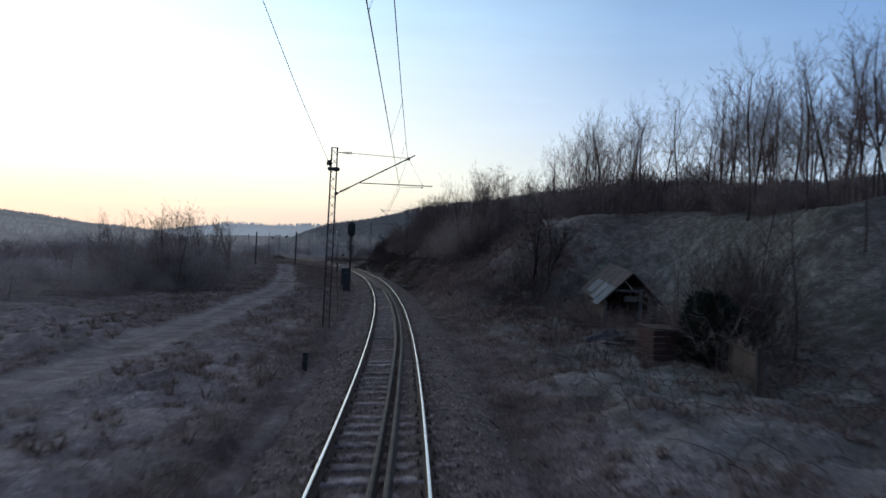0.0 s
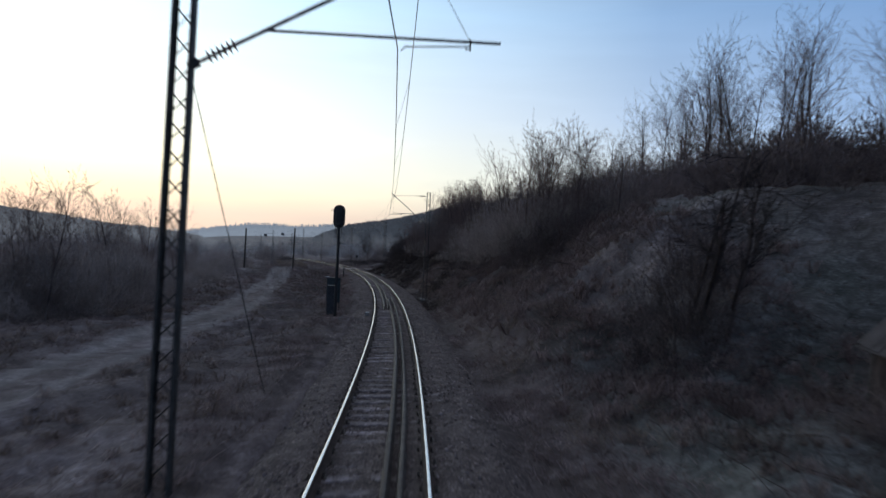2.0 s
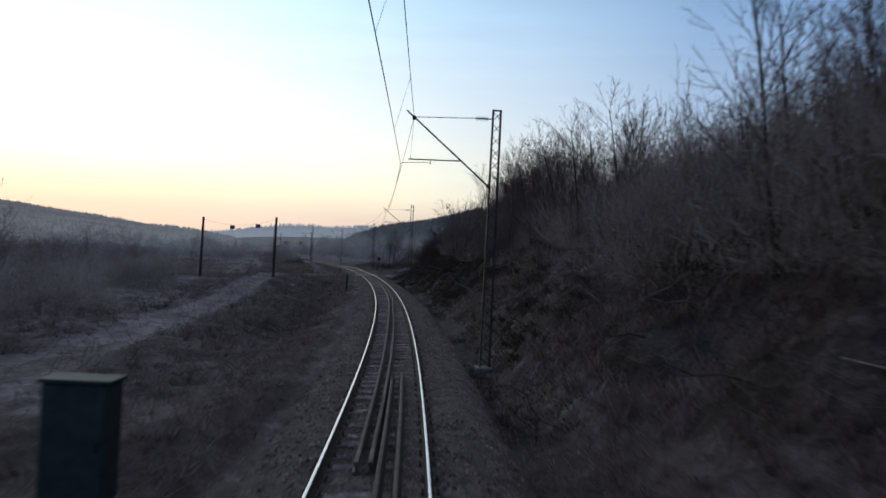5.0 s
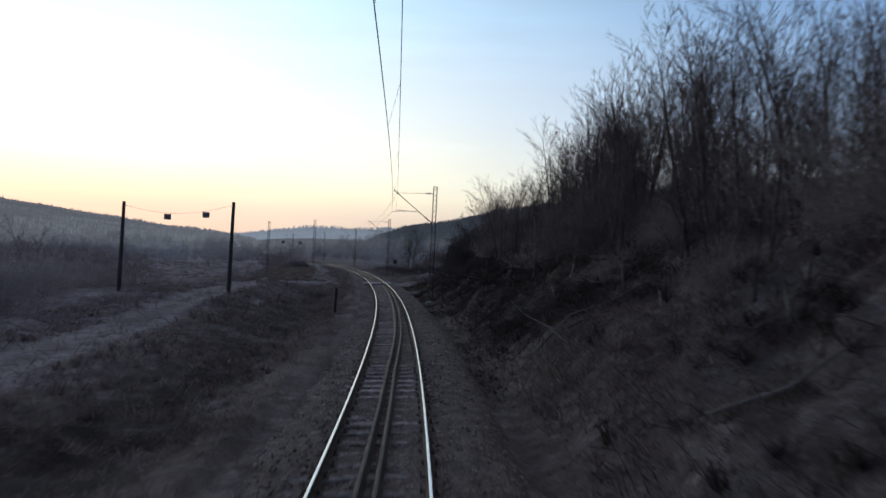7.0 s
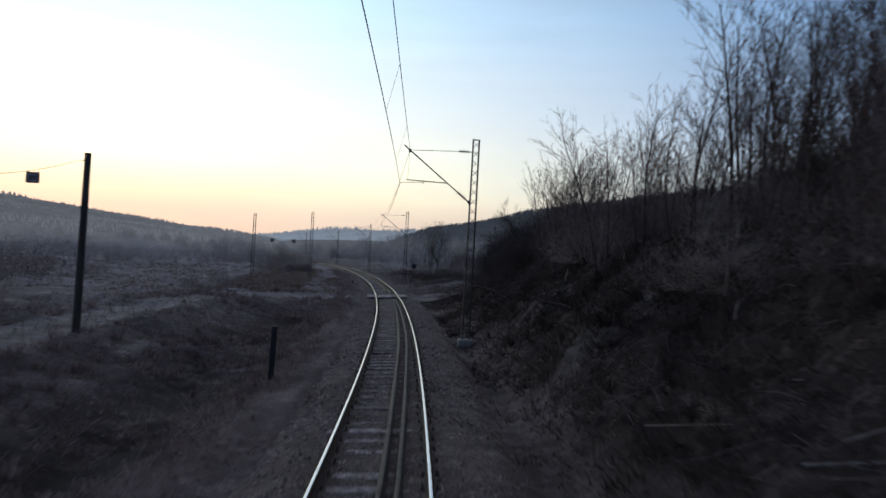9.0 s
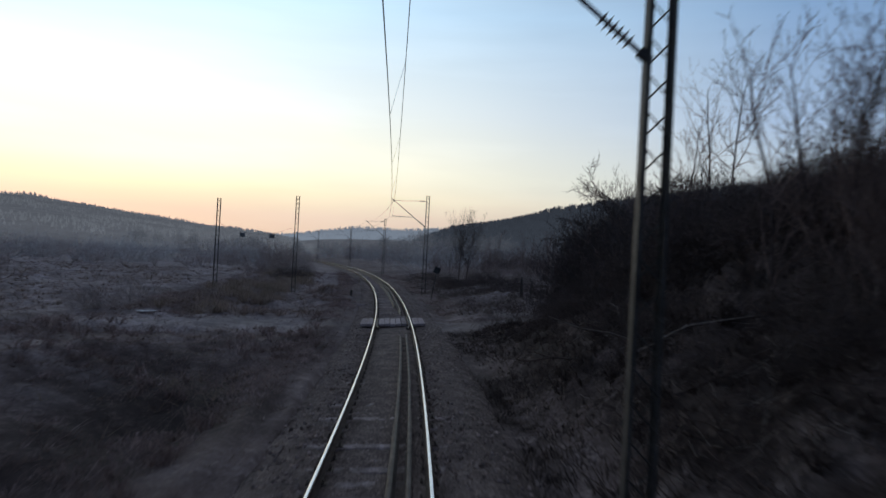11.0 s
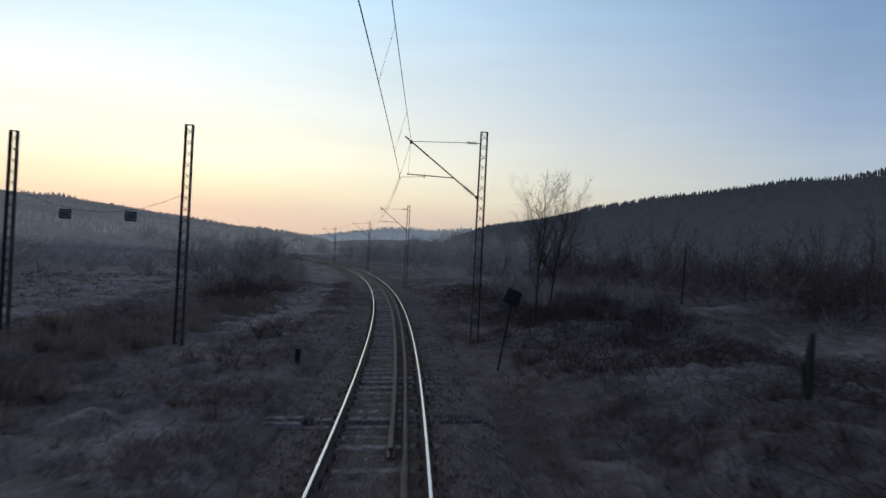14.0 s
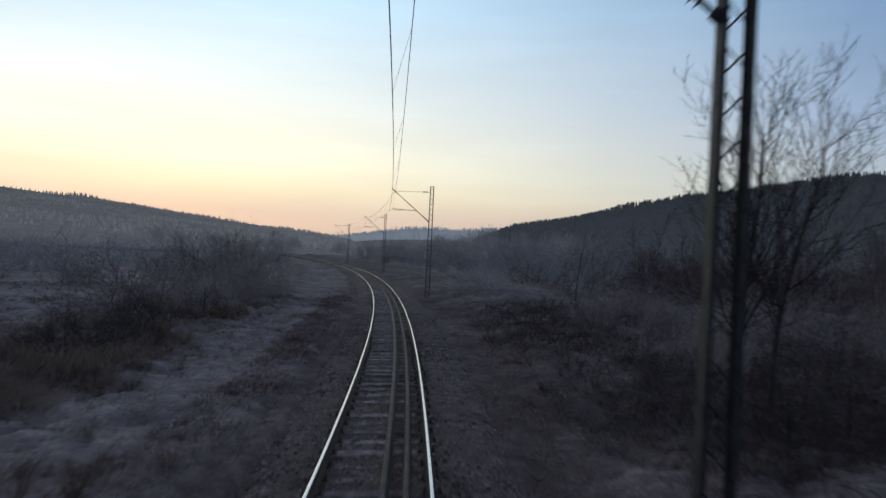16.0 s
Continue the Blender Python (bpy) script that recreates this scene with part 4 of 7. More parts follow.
part("top_plate", block(0.16, 0.34, 0.02, (0, 0, 0.214)), M_WHITE, mk)


def marker_post(s, lat, tall, label):
    z = land(s, lat, 0.1)
    p = thing("marker_post", stand(s, lat, z, 8, 1.5), label, "post", group="line-side marker posts")
    part("shaft", block(0.13, 0.11, tall + 0.1, (0, 0, (tall + 0.1) / 2), bevel=0.015), M_BLACK, p)
    part("cap", block(0.15, 0.13, 0.04, (0, 0, tall + 0.1 + 0.018), bevel=0.01), M_BLACK, p)


marker_post(17.8, -2.22, 0.47, "short black concrete marker post in the frosty grass")
marker_post(96.5, -2.83, 1.25, "black wooden marker post beside the track")
marker_post(142.5, -2.38, 0.34, "low dark marker stub in the frosty grass")


def gauge_pole(s, lat, z1, label):
    z0 = land(s, lat, 0.15)
    p = thing("pole", stand(s, lat, z0, 0, 0.5), label, "pole", group="height gauge poles")
    part("shaft", lathe([(0.11, 0), (0.1, 2), (0.085, z1 - z0)], 10), M_POST, p)
    part("wire_hook", mesh_from("wire_hook", *rod([(0, 0, z1 - z0 - 0.2), (0.16 if lat < -11 else -0.16, 0, z1 - z0 - 0.22)], 0.012), [M_MAST]), None, p)


gauge_pole(99.0, -14.25, 4.95, "dark timber pole at the lane holding a warning wire")
gauge_pole(99.3, -8.7, 5.23, "dark timber pole at the lane holding a warning wire")
lattice_mast(146.4, -11.9, -0.5, 6.04, None, label="bare dark steel lattice post at the lane, without arm", base=0.28, tip=0.24)
lattice_mast(145.8, -6.45, -0.35, 6.46, None, label="bare dark steel lattice post beside the lane, without arm", base=0.28, tip=0.24)


def warning_wire(s0, l0, z0, s1, l1, z1, dip, signs):
    a, b = np.array(spot(s0, l0, z0)), np.array(spot(s1, l1, z1))
    u = np.linspace(0, 1, 17)[:, None]
    pts = a + (b - a) * u
    pts[:, 2] -= (dip * 4 * u * (1 - u))[:, 0]
    w = new("span_wire", mesh_from("span_wire", *line_tube(pts, 0.006, 4), [M_WIRE]))
    tagged(w, "thin span wire over the lane between two poles", "wire")
    for f in signs:
        p = a + (b - a) * f
        z = p[2] - dip * 4 * f * (1 - f)
        mid_s = s0 + (s1 - s0) * f
        t_ = thing("hanging_sign", pose(p[0], p[1], z - 0.26, 0, 0, heading(mid_s)), "small dark square warning plate hung on the span wire", "sign", group="hanging warning plates")
        part("plate", block(0.34, 0.02, 0.25, (0, 0, 0.06)), M_CONCRETE, t_, "pale weathered warning plate")
        for x in (-0.165, 0.165):
            part("frame_bar", block(0.03, 0.036, 0.29, (x, 0, 0.06)), M_DARKBOX, t_)
        for z in (-0.075, 0.195):
            part("frame_bar", block(0.30, 0.036, 0.03, (0, 0, z)), M_DARKBOX, t_)
        part("text_bar", block(0.2, 0.004, 0.03, (0, -0.013, 0.09)), M_DARKBOX, t_)
        part("text_bar", block(0.2, 0.004, 0.03, (0, -0.013, 0.03)), M_DARKBOX, t_)
        for x in (-0.14, 0.14):
            part("hanger", mesh_from("hanger", *rod([(x, 0, 0.2), (x, 0, 0.27)], 0.006), [M_WIRE]), None, t_)


warning_wire(99.0, -14.1, 4.75, 99.3, -8.85, 5.02, 0.42, (0.4, 0.77))
warning_wire(146.4, -11.8, 4.3, 145.8, -6.55, 4.32, 0.64, (0.31, 0.7))


def leaning_sign():
    z = land(143.0, 2.95, 0.1)
    t_ = thing("lineside_sign", stand(143.0, 2.95, z, 0, 9), "dark square sign plate on a leaning post, seen from behind", "sign")
    part("post", lathe([(0.03, 0), (0.03, 2.3)], 8), M_BLACK, t_)
    part("plate", block(0.42, 0.02, 0.42, (0, 0.03, 2.15), (0, 12, 0)), M_BLACK, t_)


leaning_sign()


def stake(s, lat, tall, lean, label):
    z = land(s, lat, 0.1)
    p = thing("fence_stake", stand(s, lat, z, 0, lean), label, "post", group="old fence stakes")
    part("shaft", lathe([(0.06, 0), (0.055, tall * 0.6), (0.045, tall), (0.02, tall + 0.04)], 8), M_POST, p)


stake(136.5, 7.6, 1.3, 1, "dark wooden fence stake in rough grass")
stake(136.9, 7.85, 0.75, -10, "leaning dark wooden fence stake in rough grass")
stake(138.2, 8.6, 0.9, 4, "dark wooden fence stake in rough grass")
stake(163.0, 17.5, 3.6, 2, "tall dark wooden pole in the scrub")


# level crossing hardware
def crossing():
    deck = tagged(new("level_crossing", None), "frosted plank level crossing over the track", "crossing")
    deck.matrix_basis = stand(126.4, 0, 0)
    inv = deck.matrix_basis.inverted()
    rng = random.Random(4)

    def plank(l0, l1):
        s0, s1 = 125.38 + rng.uniform(-0.1, 0.1), 127.67 + rng.uniform(-0.1, 0.1)
        up = 0.006 + rng.uniform(-0.012, 0.006)
        bm = bmesh.new()
        lo = [bm.verts.new(inv @ Vector(on_track(np.array(s), np.array(l), up - 0.11))) for s, l in ((s0, l0), (s0, l1), (s1, l1), (s1, l0))]
        hi = [bm.verts.new(inv @ Vector(on_track(np.array(s), np.array(l), up))) for s, l in ((s0, l0), (s0, l1), (s1, l1), (s1, l0))]
        bm.faces.new(hi)
        bm.faces.new(lo[::-1])
        for i in range(4):
            bm.faces.new((lo[i], lo[(i + 1) % 4], hi[(i + 1) % 4], hi[i]))
        bmesh.ops.bevel(bm, geom=bm.edges[:], offset=0.012, segments=1, affect="EDGES")
        part("plank", bm, M_PLANK, deck)

    edges = np.linspace(-0.58, 0.58, 6)
    for a, b in zip(edges, edges[1:]):
        plank(a + rng.uniform(0.004, 0.018), b - rng.uniform(0.004, 0.018))
    for sg in (-1, 1):
        for a, b in ((0.82, 1.06), (1.07, 1.32)):
            plank(*sorted((sg * a, sg * b)))
        s = np.array([124.2, 124.5, 124.8, 125.8, 126.8, 127.5, 127.9, 128.2])
        lat = sg * (np.array([0.56, 0.6, 0.655, 0.655, 0.655, 0.655, 0.6, 0.56]))
        me = sweep_rail("check_rail", s, lat, -0.006, [M_OLD_RAIL], False)
        me.transform(inv)
        part("check_rail", me, None, deck, "rusty check rail with flared ends")


crossing()


def crumpled_sheet(s, lat, size, label):
    """A pale plastic sheet lying crumpled on the ground."""
    bm = bmesh.new()
    bmesh.ops.create_grid(bm, x_segments=14, y_segments=10, size=0.5)
    for v in bm.verts:
        q = v.co * 5.0 + Vector((s, lat, 0))
        edge_ = 1 + 0.25 * noise.noise(q * 0.4)
        v.co = Vector((v.co.x * 1.5 * edge_, v.co.y * edge_, 0.04 + 0.16 * abs(noise.noise(q)) + 0.25 * max(0.0, 0.3 - v.co.length)))
        v.co *= size
    bmesh.ops.solidify(bm, geom=bm.faces[:], thickness=0.006)
    me = bpy.data.meshes.new("plastic_sheet")
    bm.to_mesh(me)
    bm.free()
    me.materials.append(M_WHITE)
    ob = new("plastic_sheet", me)
    ob.matrix_basis = stand(s, lat, land(s, lat, 0.0), 20)
    tagged(ob, label, "sheet")


crumpled_sheet(127.4, -10.4, 0.5, "pale crumpled plastic sheet lying beside the lane")
crumpled_sheet(17.3, 11.2, 0.3, "small white scrap of plastic lying in the yard grass")


def culvert():
    """An open drain between two sleepers, with low kerbs where it leaves the stone bed."""
    t_ = thing("culvert", stand(136.97, 0, -0.2), "narrow open stone drain crossing under the rails", "drain")
    for x, w, z in ((-1.75, 0.7, -0.09), (1.6, 0.5, 0.0)):
        for y in (-0.2, 0.2):
            part("kerb", block(w, 0.12, 0.22, (x, y, z), (0, -2.7, 0), bevel=0.02), M_SLEEPER, t_)
    part("channel", block(5.0, 0.3, 0.06, (0, 0, -0.3), (0, -2.7, 0)), M_POST, t_, "dark channel floor")


culvert()


# ---- the yard: shed, fence and junk ----
def shed():
    g = 0.3
    t_ = thing("shed", stand(27.75, 9.66, g, -5, 0, 5), "small tumbledown shed with a patched gable roof", "shed")
    L, W, E, R = 3.6, 2.1, 1.25, 2.3
    rng = random.Random(7)

    def board(name, x0, x1, y0, y1, top):
        bm = bmesh.new()
        pts = [(x0, y0), (x1, y0), (x1, y1), (x0, y1)]
        lo = [bm.verts.new((x, y, 0)) for x, y in pts]
        hi = [bm.verts.new((x, y, top(x))) for x, y in pts]
        bm.faces.new(hi)
        bm.faces.new(lo[::-1])
        for i in range(4):
            bm.faces.new((lo[i], lo[(i + 1) % 4], hi[(i + 1) % 4], hi[i]))
        part(name, bm, M_BROWNWOOD, t_)

    gable = lambda x: R - (R - E) * abs(x) / (W / 2) - 0.06
    y = -L / 2
    while y < L / 2 - 0.05:
        w = rng.uniform(0.14, 0.2)
        for x in (-W / 2, W / 2 - 0.025):
            board("wall_board", x, x + 0.025, y, min(y + w - 0.008, L / 2), lambda _: E - rng.uniform(0.02, 0.06))
        y += w
    x = -W / 2 + 0.03
    while x < W / 2 - 0.1:
        w = rng.uniform(0.14, 0.2)
        x1 = min(x + w - 0.008, W / 2 - 0.03)
        board("wall_board", x, x1, L / 2 - 0.03, L / 2 - 0.005, gable)
        if x > 0.5:
            board("wall_board", x, x1, -L / 2 + 0.005, -L / 2 + 0.03, gable)
        x += w
    part("window_board", block(0.62, 0.03, 0.22, (0.05, -L / 2 - 0.02, 1.3)), M_GREYWOOD, t_, "pale board nailed across the opening")
    part("front_post", block(0.13, 0.1, 1.75, (0.36, -L / 2 - 0.03, 0.82)), M_GREYWOOD, t_, "grey square post under the gable")
    part("lintel", block(0.95, 0.06, 0.1, (-0.16, -L / 2 + 0.03, 1.62)), M_GREYWOOD, t_)
    for sx in (-1, 1):
        slope = math.degrees(math.atan2(R - E, W / 2))
        run = math.hypot(R - E, W / 2) + 0.3
        cx, cz = sx * (W / 4 + 0.09), (R + E) / 2 - 0.06 + 0.02
        roof = part("roof_side", block(run, L + 0.24, 0.03, (cx, 0, cz), (0, sx * slope, 0), bevel=0.008), M_ROOFBROWN, t_, "worn brown boarded roof side")
        ux = Vector((sx * math.cos(radians(slope)), 0, -math.sin(radians(slope))))
        nn = Vector((sx * math.sin(radians(slope)), 0, math.cos(radians(slope))))
        yy = -L / 2 - 0.13
        while yy < L / 2 + 0.1:
            wid = rng.uniform(0.16, 0.3)
            c = Vector((cx, yy + wid / 2, cz)) + nn * (0.026 + rng.uniform(0, 0.008)) + ux * rng.uniform(-0.03, 0.06)
            part("roof_board", block(run * rng.uniform(0.92, 1.02), wid - 0.015, 0.02, tuple(c), (0, sx * slope, rng.uniform(-1.5, 1.5)), bevel=0.004), rng.choice((M_ROOFBROWN, M_ROOFBROWN, M_GREYWOOD)), roof)
            yy += wid
        if sx < 0:
            for y_, off_, wide_, long_, twist in ((-1.5, 0.36, 1.0, 0.75, 3), (-0.55, 0.42, 0.85, 0.95, -4), (0.5, 0.5, 0.7, 0.8, 6)):
                c = Vector((cx, y_, cz)) + ux * (run / 2 - off_) + nn * 0.056
                part("patch_sheet", block(wide_, long_, 0.008, tuple(c), (0, -slope, twist), bevel=0.002), M_ROOFBLUE, roof, "blue-grey metal patch sheet")
    part("ridge_board", block(0.14, L + 0.32, 0.05, (0, 0, R + 0.02)), M_GREYWOOD, t_)
    for x in (-W / 2 + 0.05, W / 2 - 0.05):
        for y_ in (-L / 2 + 0.06, L / 2 - 0.06):
            part("corner_post", block(0.1, 0.1, E, (x, y_, E / 2 - 0.05)), M_GREYWOOD, t_)
    part("threshold", block(1.0, 0.2, 0.12, (-0.15, -L / 2 - 0.06, 0.04)), M_GREYWOOD, t_)


shed()


def board_fence(s0, l0, s1, l1, tall, n):
    a, b = spot(s0, l0), spot(s1, l1)
    z = min(land(s0, l0), land(s1, l1))
    d = b - a
    t_ = thing("board_fence", pose(a.x, a.y, z, 0, 0, math.degrees(math.atan2(d.y, d.x))), "short brown fence of upright weathered boards", "fence")
    rng = random.Random(11)
    run = d.length
    for i in range(n):
        w = run / n
        h = tall + rng.uniform(-0.12, 0.1)
        part("board", block(w - 0.015, 0.028, h, (w * (i + 0.5), 0, h / 2), (0, rng.uniform(-1.5, 1.5), 0), bevel=0.006), M_BROWNWOOD, t_)
    for zz in (0.3, 0.85):
        part("rail_bar", block(run, 0.05, 0.08, (run / 2, 0.045, zz)), M_POST, t_)
    for x in (0, run):
        part("post", block(0.1, 0.1, tall + 0.15, (x, 0.1, (tall + 0.1) / 2)), M_POST, t_)


board_fence(13.6, 7.9, 16.4, 8.55, 0.95, 14)


def junk():
    t_ = thing("wooden_crate", stand(18.2, 7.5, land(18.2, 7.5), 12), "faded red board crate standing in the yard", "crate")
    for i in range(5):
        part("slat", block(0.9, 0.03, 0.15, (0, -0.4, 0.1 + i * 0.17)), M_REDBOX, t_)
        part("slat", block(0.03, 0.8, 0.15, (-0.44, 0, 0.1 + i * 0.17)), M_REDBOX, t_)
        part("slat", block(0.03, 0.8, 0.15, (0.44, 0, 0.1 + i * 0.17)), M_REDBOX, t_)
    part("top_board", block(0.96, 0.9, 0.04, (0, 0, 0.91), (3, 2, 0)), M_BROWNWOOD, t_)
    rng = random.Random(3)
    tarp = bmesh.new()
    bmesh.ops.create_icosphere(tarp, subdivisions=3, radius=1.0)
    for v in tarp.verts:
        k = 1 + 0.4 * noise.noise(v.co * 2.1) + 0.12 * noise.noise(v.co * 6.3)
        v.co = Vector((v.co.x * 0.8 * k, v.co.y * 0.55 * k, max(v.co.z, -0.1) * 0.42 * k + 0.05))
    me = bpy.data.meshes.new("tarp")
    tarp.to_mesh(me)
    tarp.free()
    me.materials.append(M_TARP)
    ob = new("tarp", me)
    ob.matrix_basis = stand(20.9, 7.0, land(20.9, 7.0), 20)
    tagged(ob, "dark blue tarpaulin draped over a heap in the yard", "tarp")
    for i in range(7):
        s, lat = 21 + rng.uniform(-1.5, 4.0), 7.4 + rng.uniform(-0.7, 1.2)
        q = thing("loose_plank", stand(s, lat, land(s, lat, -0.05), rng.uniform(0, 180), rng.uniform(-6, 12)), "loose pale plank lying in the frosty yard", "plank", group="loose planks")
        part("board", block(rng.uniform(0.6, 1.6), 0.14, 0.03, (0, 0, 0.06), bevel=0.005), M_CUTWOOD if i % 2 else M_GREYWOOD, q)


junk()

# ---- plants ----


def grow(seed, height, r, counts, spread=0.9, stems=1, lift=0.25, crook=0.16, twig=0.006, start=0.3, arm=1.0):
    """Branch segments of a bare plant: counts are (segments, children a segment) by order of branch."""
    rng = np.random.default_rng(seed)
    out = []

    def unit(v):
        return v / (np.linalg.norm(v) + 1e-9)

    def branch(p, d, length, rad, order):
        n, kids = counts[order]
        step = length / n
        for i in range(n):
            d = unit(d + rng.normal(0, crook * (0.45 if order == 0 and stems == 1 else 1.0), 3) + np.array([0, 0, lift * (0.3 if order == 0 else 0.5)]))
            q = p + d * step
            r0, r1 = rad * (1 - 0.75 * i / n), rad * (1 - 0.75 * (i + 1) / n)
            out.append((p, q, max(r0, twig), max(r1, twig * 0.8), order, i == n - 1))
            if order + 1 < len(counts) and (order > 0 or (i + 1) / n > start):
                for _ in range(kids):
                    side_ = unit(np.cross(d, rng.normal(0, 1, 3)))
                    dd = unit(d * (1.0 - 0.35 * spread) + side_ * spread * rng.uniform(0.5, 1.0))
                    left_ = 1 - 0.55 * i / n
                    branch(p + (q - p) * rng.uniform(0.2, 1), dd, length * rng.uniform(0.32, 0.5) * left_ * (arm if order == 0 else 1.0), r1 * 0.55, order + 1)
            p = q

    for k in range(stems):
        if stems == 1:
            branch(np.zeros(3), np.array([0, 0, 1.0]), height, r, 0)
        else:
            a, t = rng.uniform(0, 2 * np.pi), rng.uniform(0.05, spread)
            foot_ = np.array([math.cos(a), math.sin(a), 0]) * rng.uniform(0, 0.22 * height) - np.array([0, 0, 0.1])
            branch(foot_, unit(np.array([math.cos(a) * t, math.sin(a) * t, 1.0])), height * rng.uniform(0.55, 1.05), r * rng.uniform(0.6, 1.1), 0)
    return out


def wood_mesh(name, segs, mats, n=3):
    """Branches as tapered prisms; the outermost as slim cones."""
    body = [q for q in segs if not q[5]]
    last = max(q[4] for q in segs)
    tips = [q for q in segs if q[5] and (q[4] < last or last < 2)]
    fine = [q for q in segs if q[5] and q[4] == last and last > 1]
    v, f = np.zeros((0, 3)), np.zeros((0, 3), int)
    if body:
        v, f = tubes([q[0] for q in body], [q[1] for q in body], np.array([q[2] for q in body]), np.array([q[3] for q in body]), n)
        f = np.concatenate([f[:, [0, 1, 2]], f[:, [0, 2, 3]]])
    if tips:
        tv, tf = tubes([q[0] for q in tips], [q[1] for q in tips], np.array([q[2] for q in tips]), 0.0005, 3)
        keep = tf.reshape(-1, 3, 4)
        tri_ = keep[:, :, [0, 1, 2]].reshape(-1, 3)
        f = np.concatenate([f, tri_ + len(v)])
        v = np.concatenate([v, tv])
    if fine:
        a = np.array([q[0] for q in fine])
        b = np.array([q[1] for q in fine])
        side_ = np.cross(b - a, np.random.default_rng(len(fine)).normal(0, 1, a.shape))
        side_ *= np.array([q[2] for q in fine])[:, None] * 0.8 / (np.linalg.norm(side_, axis=1)[:, None] + 1e-9)
        f = np.concatenate([f, np.arange(len(a) * 3).reshape(-1, 3) + len(v)])
        v = np.concatenate([v, np.stack([a - side_, a + side_, b], 1).reshape(-1, 3)])
    return mesh_from(name, v, f, mats)


def trunk_mesh(name, segs, mats, n=7):
    """One continuous tapered stem."""
    pts = [segs[0][0]] + [q[1] for q in segs]
    rad = [segs[0][2] * 1.25] + [q[3] for q in segs]
    pts = np.array(pts)
    d = np.gradient(pts, axis=0)
    d /= np.linalg.norm(d, axis=1)[:, None]
    a = np.cross(d, [[0.0, 1.0, 0.1]])
    a /= np.linalg.norm(a, axis=1)[:, None]
    b = np.cross(d, a)
    ang = np.arange(n) * 2 * np.pi / n
    v = pts[:, None] + (a[:, None] * np.cos(ang)[None, :, None] + b[:, None] * np.sin(ang)[None, :, None]) * np.array(rad)[:, None, None]
    i, j = np.meshgrid(np.arange(len(pts) - 1), np.arange(n), indexing="ij")
    f = np.stack([i * n + j, i * n + (j + 1) % n, (i + 1) * n + (j + 1) % n, (i + 1) * n + j], -1).reshape(-1, 4)
    return mesh_from(name, v.reshape(-1, 3), f, mats)


TREE_KINDS = []
for k, (hh, rr, cc, sp, st) in enumerate([
        (8.0, 0.075, [(10, 2), (4, 2), (3, 2), (1, 0)], 0.85, 0.3),
        (7.2, 0.06, [(9, 2), (4, 2), (3, 3), (1, 0)], 0.75, 0.36),
        (9.0, 0.085, [(10, 2), (5, 2), (3, 2), (1, 0)], 0.95, 0.32),
        (7.6, 0.06, [(9, 2), (4, 2), (3, 3), (1, 0)], 0.7, 0.3),
        (8.4, 0.07, [(10, 2), (4, 3), (2, 3), (1, 0)], 0.85, 0.38)]):
    seg = grow(100 + k, hh, rr, cc, sp, start=st, twig=0.005, lift=0.13, crook=0.12, arm=1.4)
    TREE_KINDS.append((hh, trunk_mesh("trunk", [q for q in seg if q[4] == 0], [M_BARK], 7), wood_mesh("crown", [q for q in seg if q[4] > 0], [M_TWIG])))
SAPLINGS = []
for k in range(5):
    seg = grow(200 + k, 4.6, 0.04, [(8, 3), (3, 2), (2, 3), (1, 0)], 0.68, start=0.2, twig=0.005, lift=0.18, crook=0.13, arm=1.15)
    SAPLINGS.append((4.6, trunk_mesh("trunk", [q for q in seg if q[4] == 0], [M_BARK], 5), wood_mesh("crown", [q for q in seg if q[4] > 0], [M_TWIG])))


def bush_kinds(mat, seed, stems, counts, twig, count):
    out = []
    for k in range(count):
        seg = grow(seed + k, 2.6, 0.014, counts, 0.95, stems=stems, start=0.0, twig=twig, lift=0.08, crook=0.26)
        out.append((2.6, wood_mesh("stem", seg[:1], [mat]), wood_mesh("crown", seg[1:], [mat])))
    return out


BUSHES = bush_kinds(M_SCRUB, 300, 13, [(5, 2), (3, 2), (1, 0)], 0.0042, 6)
FAR_SEGS = [np.array([[*q[0], *q[1], q[2], q[3] * (not q[5]), q[4] == 2] for q in grow(350 + k, 2.6, 0.03, [(2, 4), (1, 3), (1, 0)], 0.9, stems=11, start=0.0, twig=0.012, lift=0.12, crook=0.25)]) for k in range(4)]

plant_rng = random.Random(21)


def reach_of(me):
    co = np.zeros(len(me.vertices) * 3)
    me.vertices.foreach_get("co", co)
    return float(np.percentile(co[2::3], 99.7))


TREE_KINDS = [(reach_of(c), a, c) for h, a, c in TREE_KINDS]
SAPLINGS = [(reach_of(c), a, c) for h, a, c in SAPLINGS]
BUSHES = [(reach_of(c), a, c) for h, a, c in BUSHES]
DARK_BUSHES = [(h, *(m_.copy() for m_ in (a, b))) for h, a, b in BUSHES[:4]]
for h, a, b in DARK_BUSHES:
    for m_ in (a, b):
        m_.materials[0] = M_DARKSCRUB
THICKETS, FANS = [], []
for k in range(3):
    seg = grow(380 + k, 4.6, 0.022, [(7, 4), (3, 3), (1, 0)], 0.8, stems=14, start=0.0, twig=0.006, lift=0.1, crook=0.22)
    THICKETS.append((0, wood_mesh("stem", seg[:1], [M_DARKSCRUB]), wood_mesh("crown", seg[1:], [M_DARKSCRUB])))
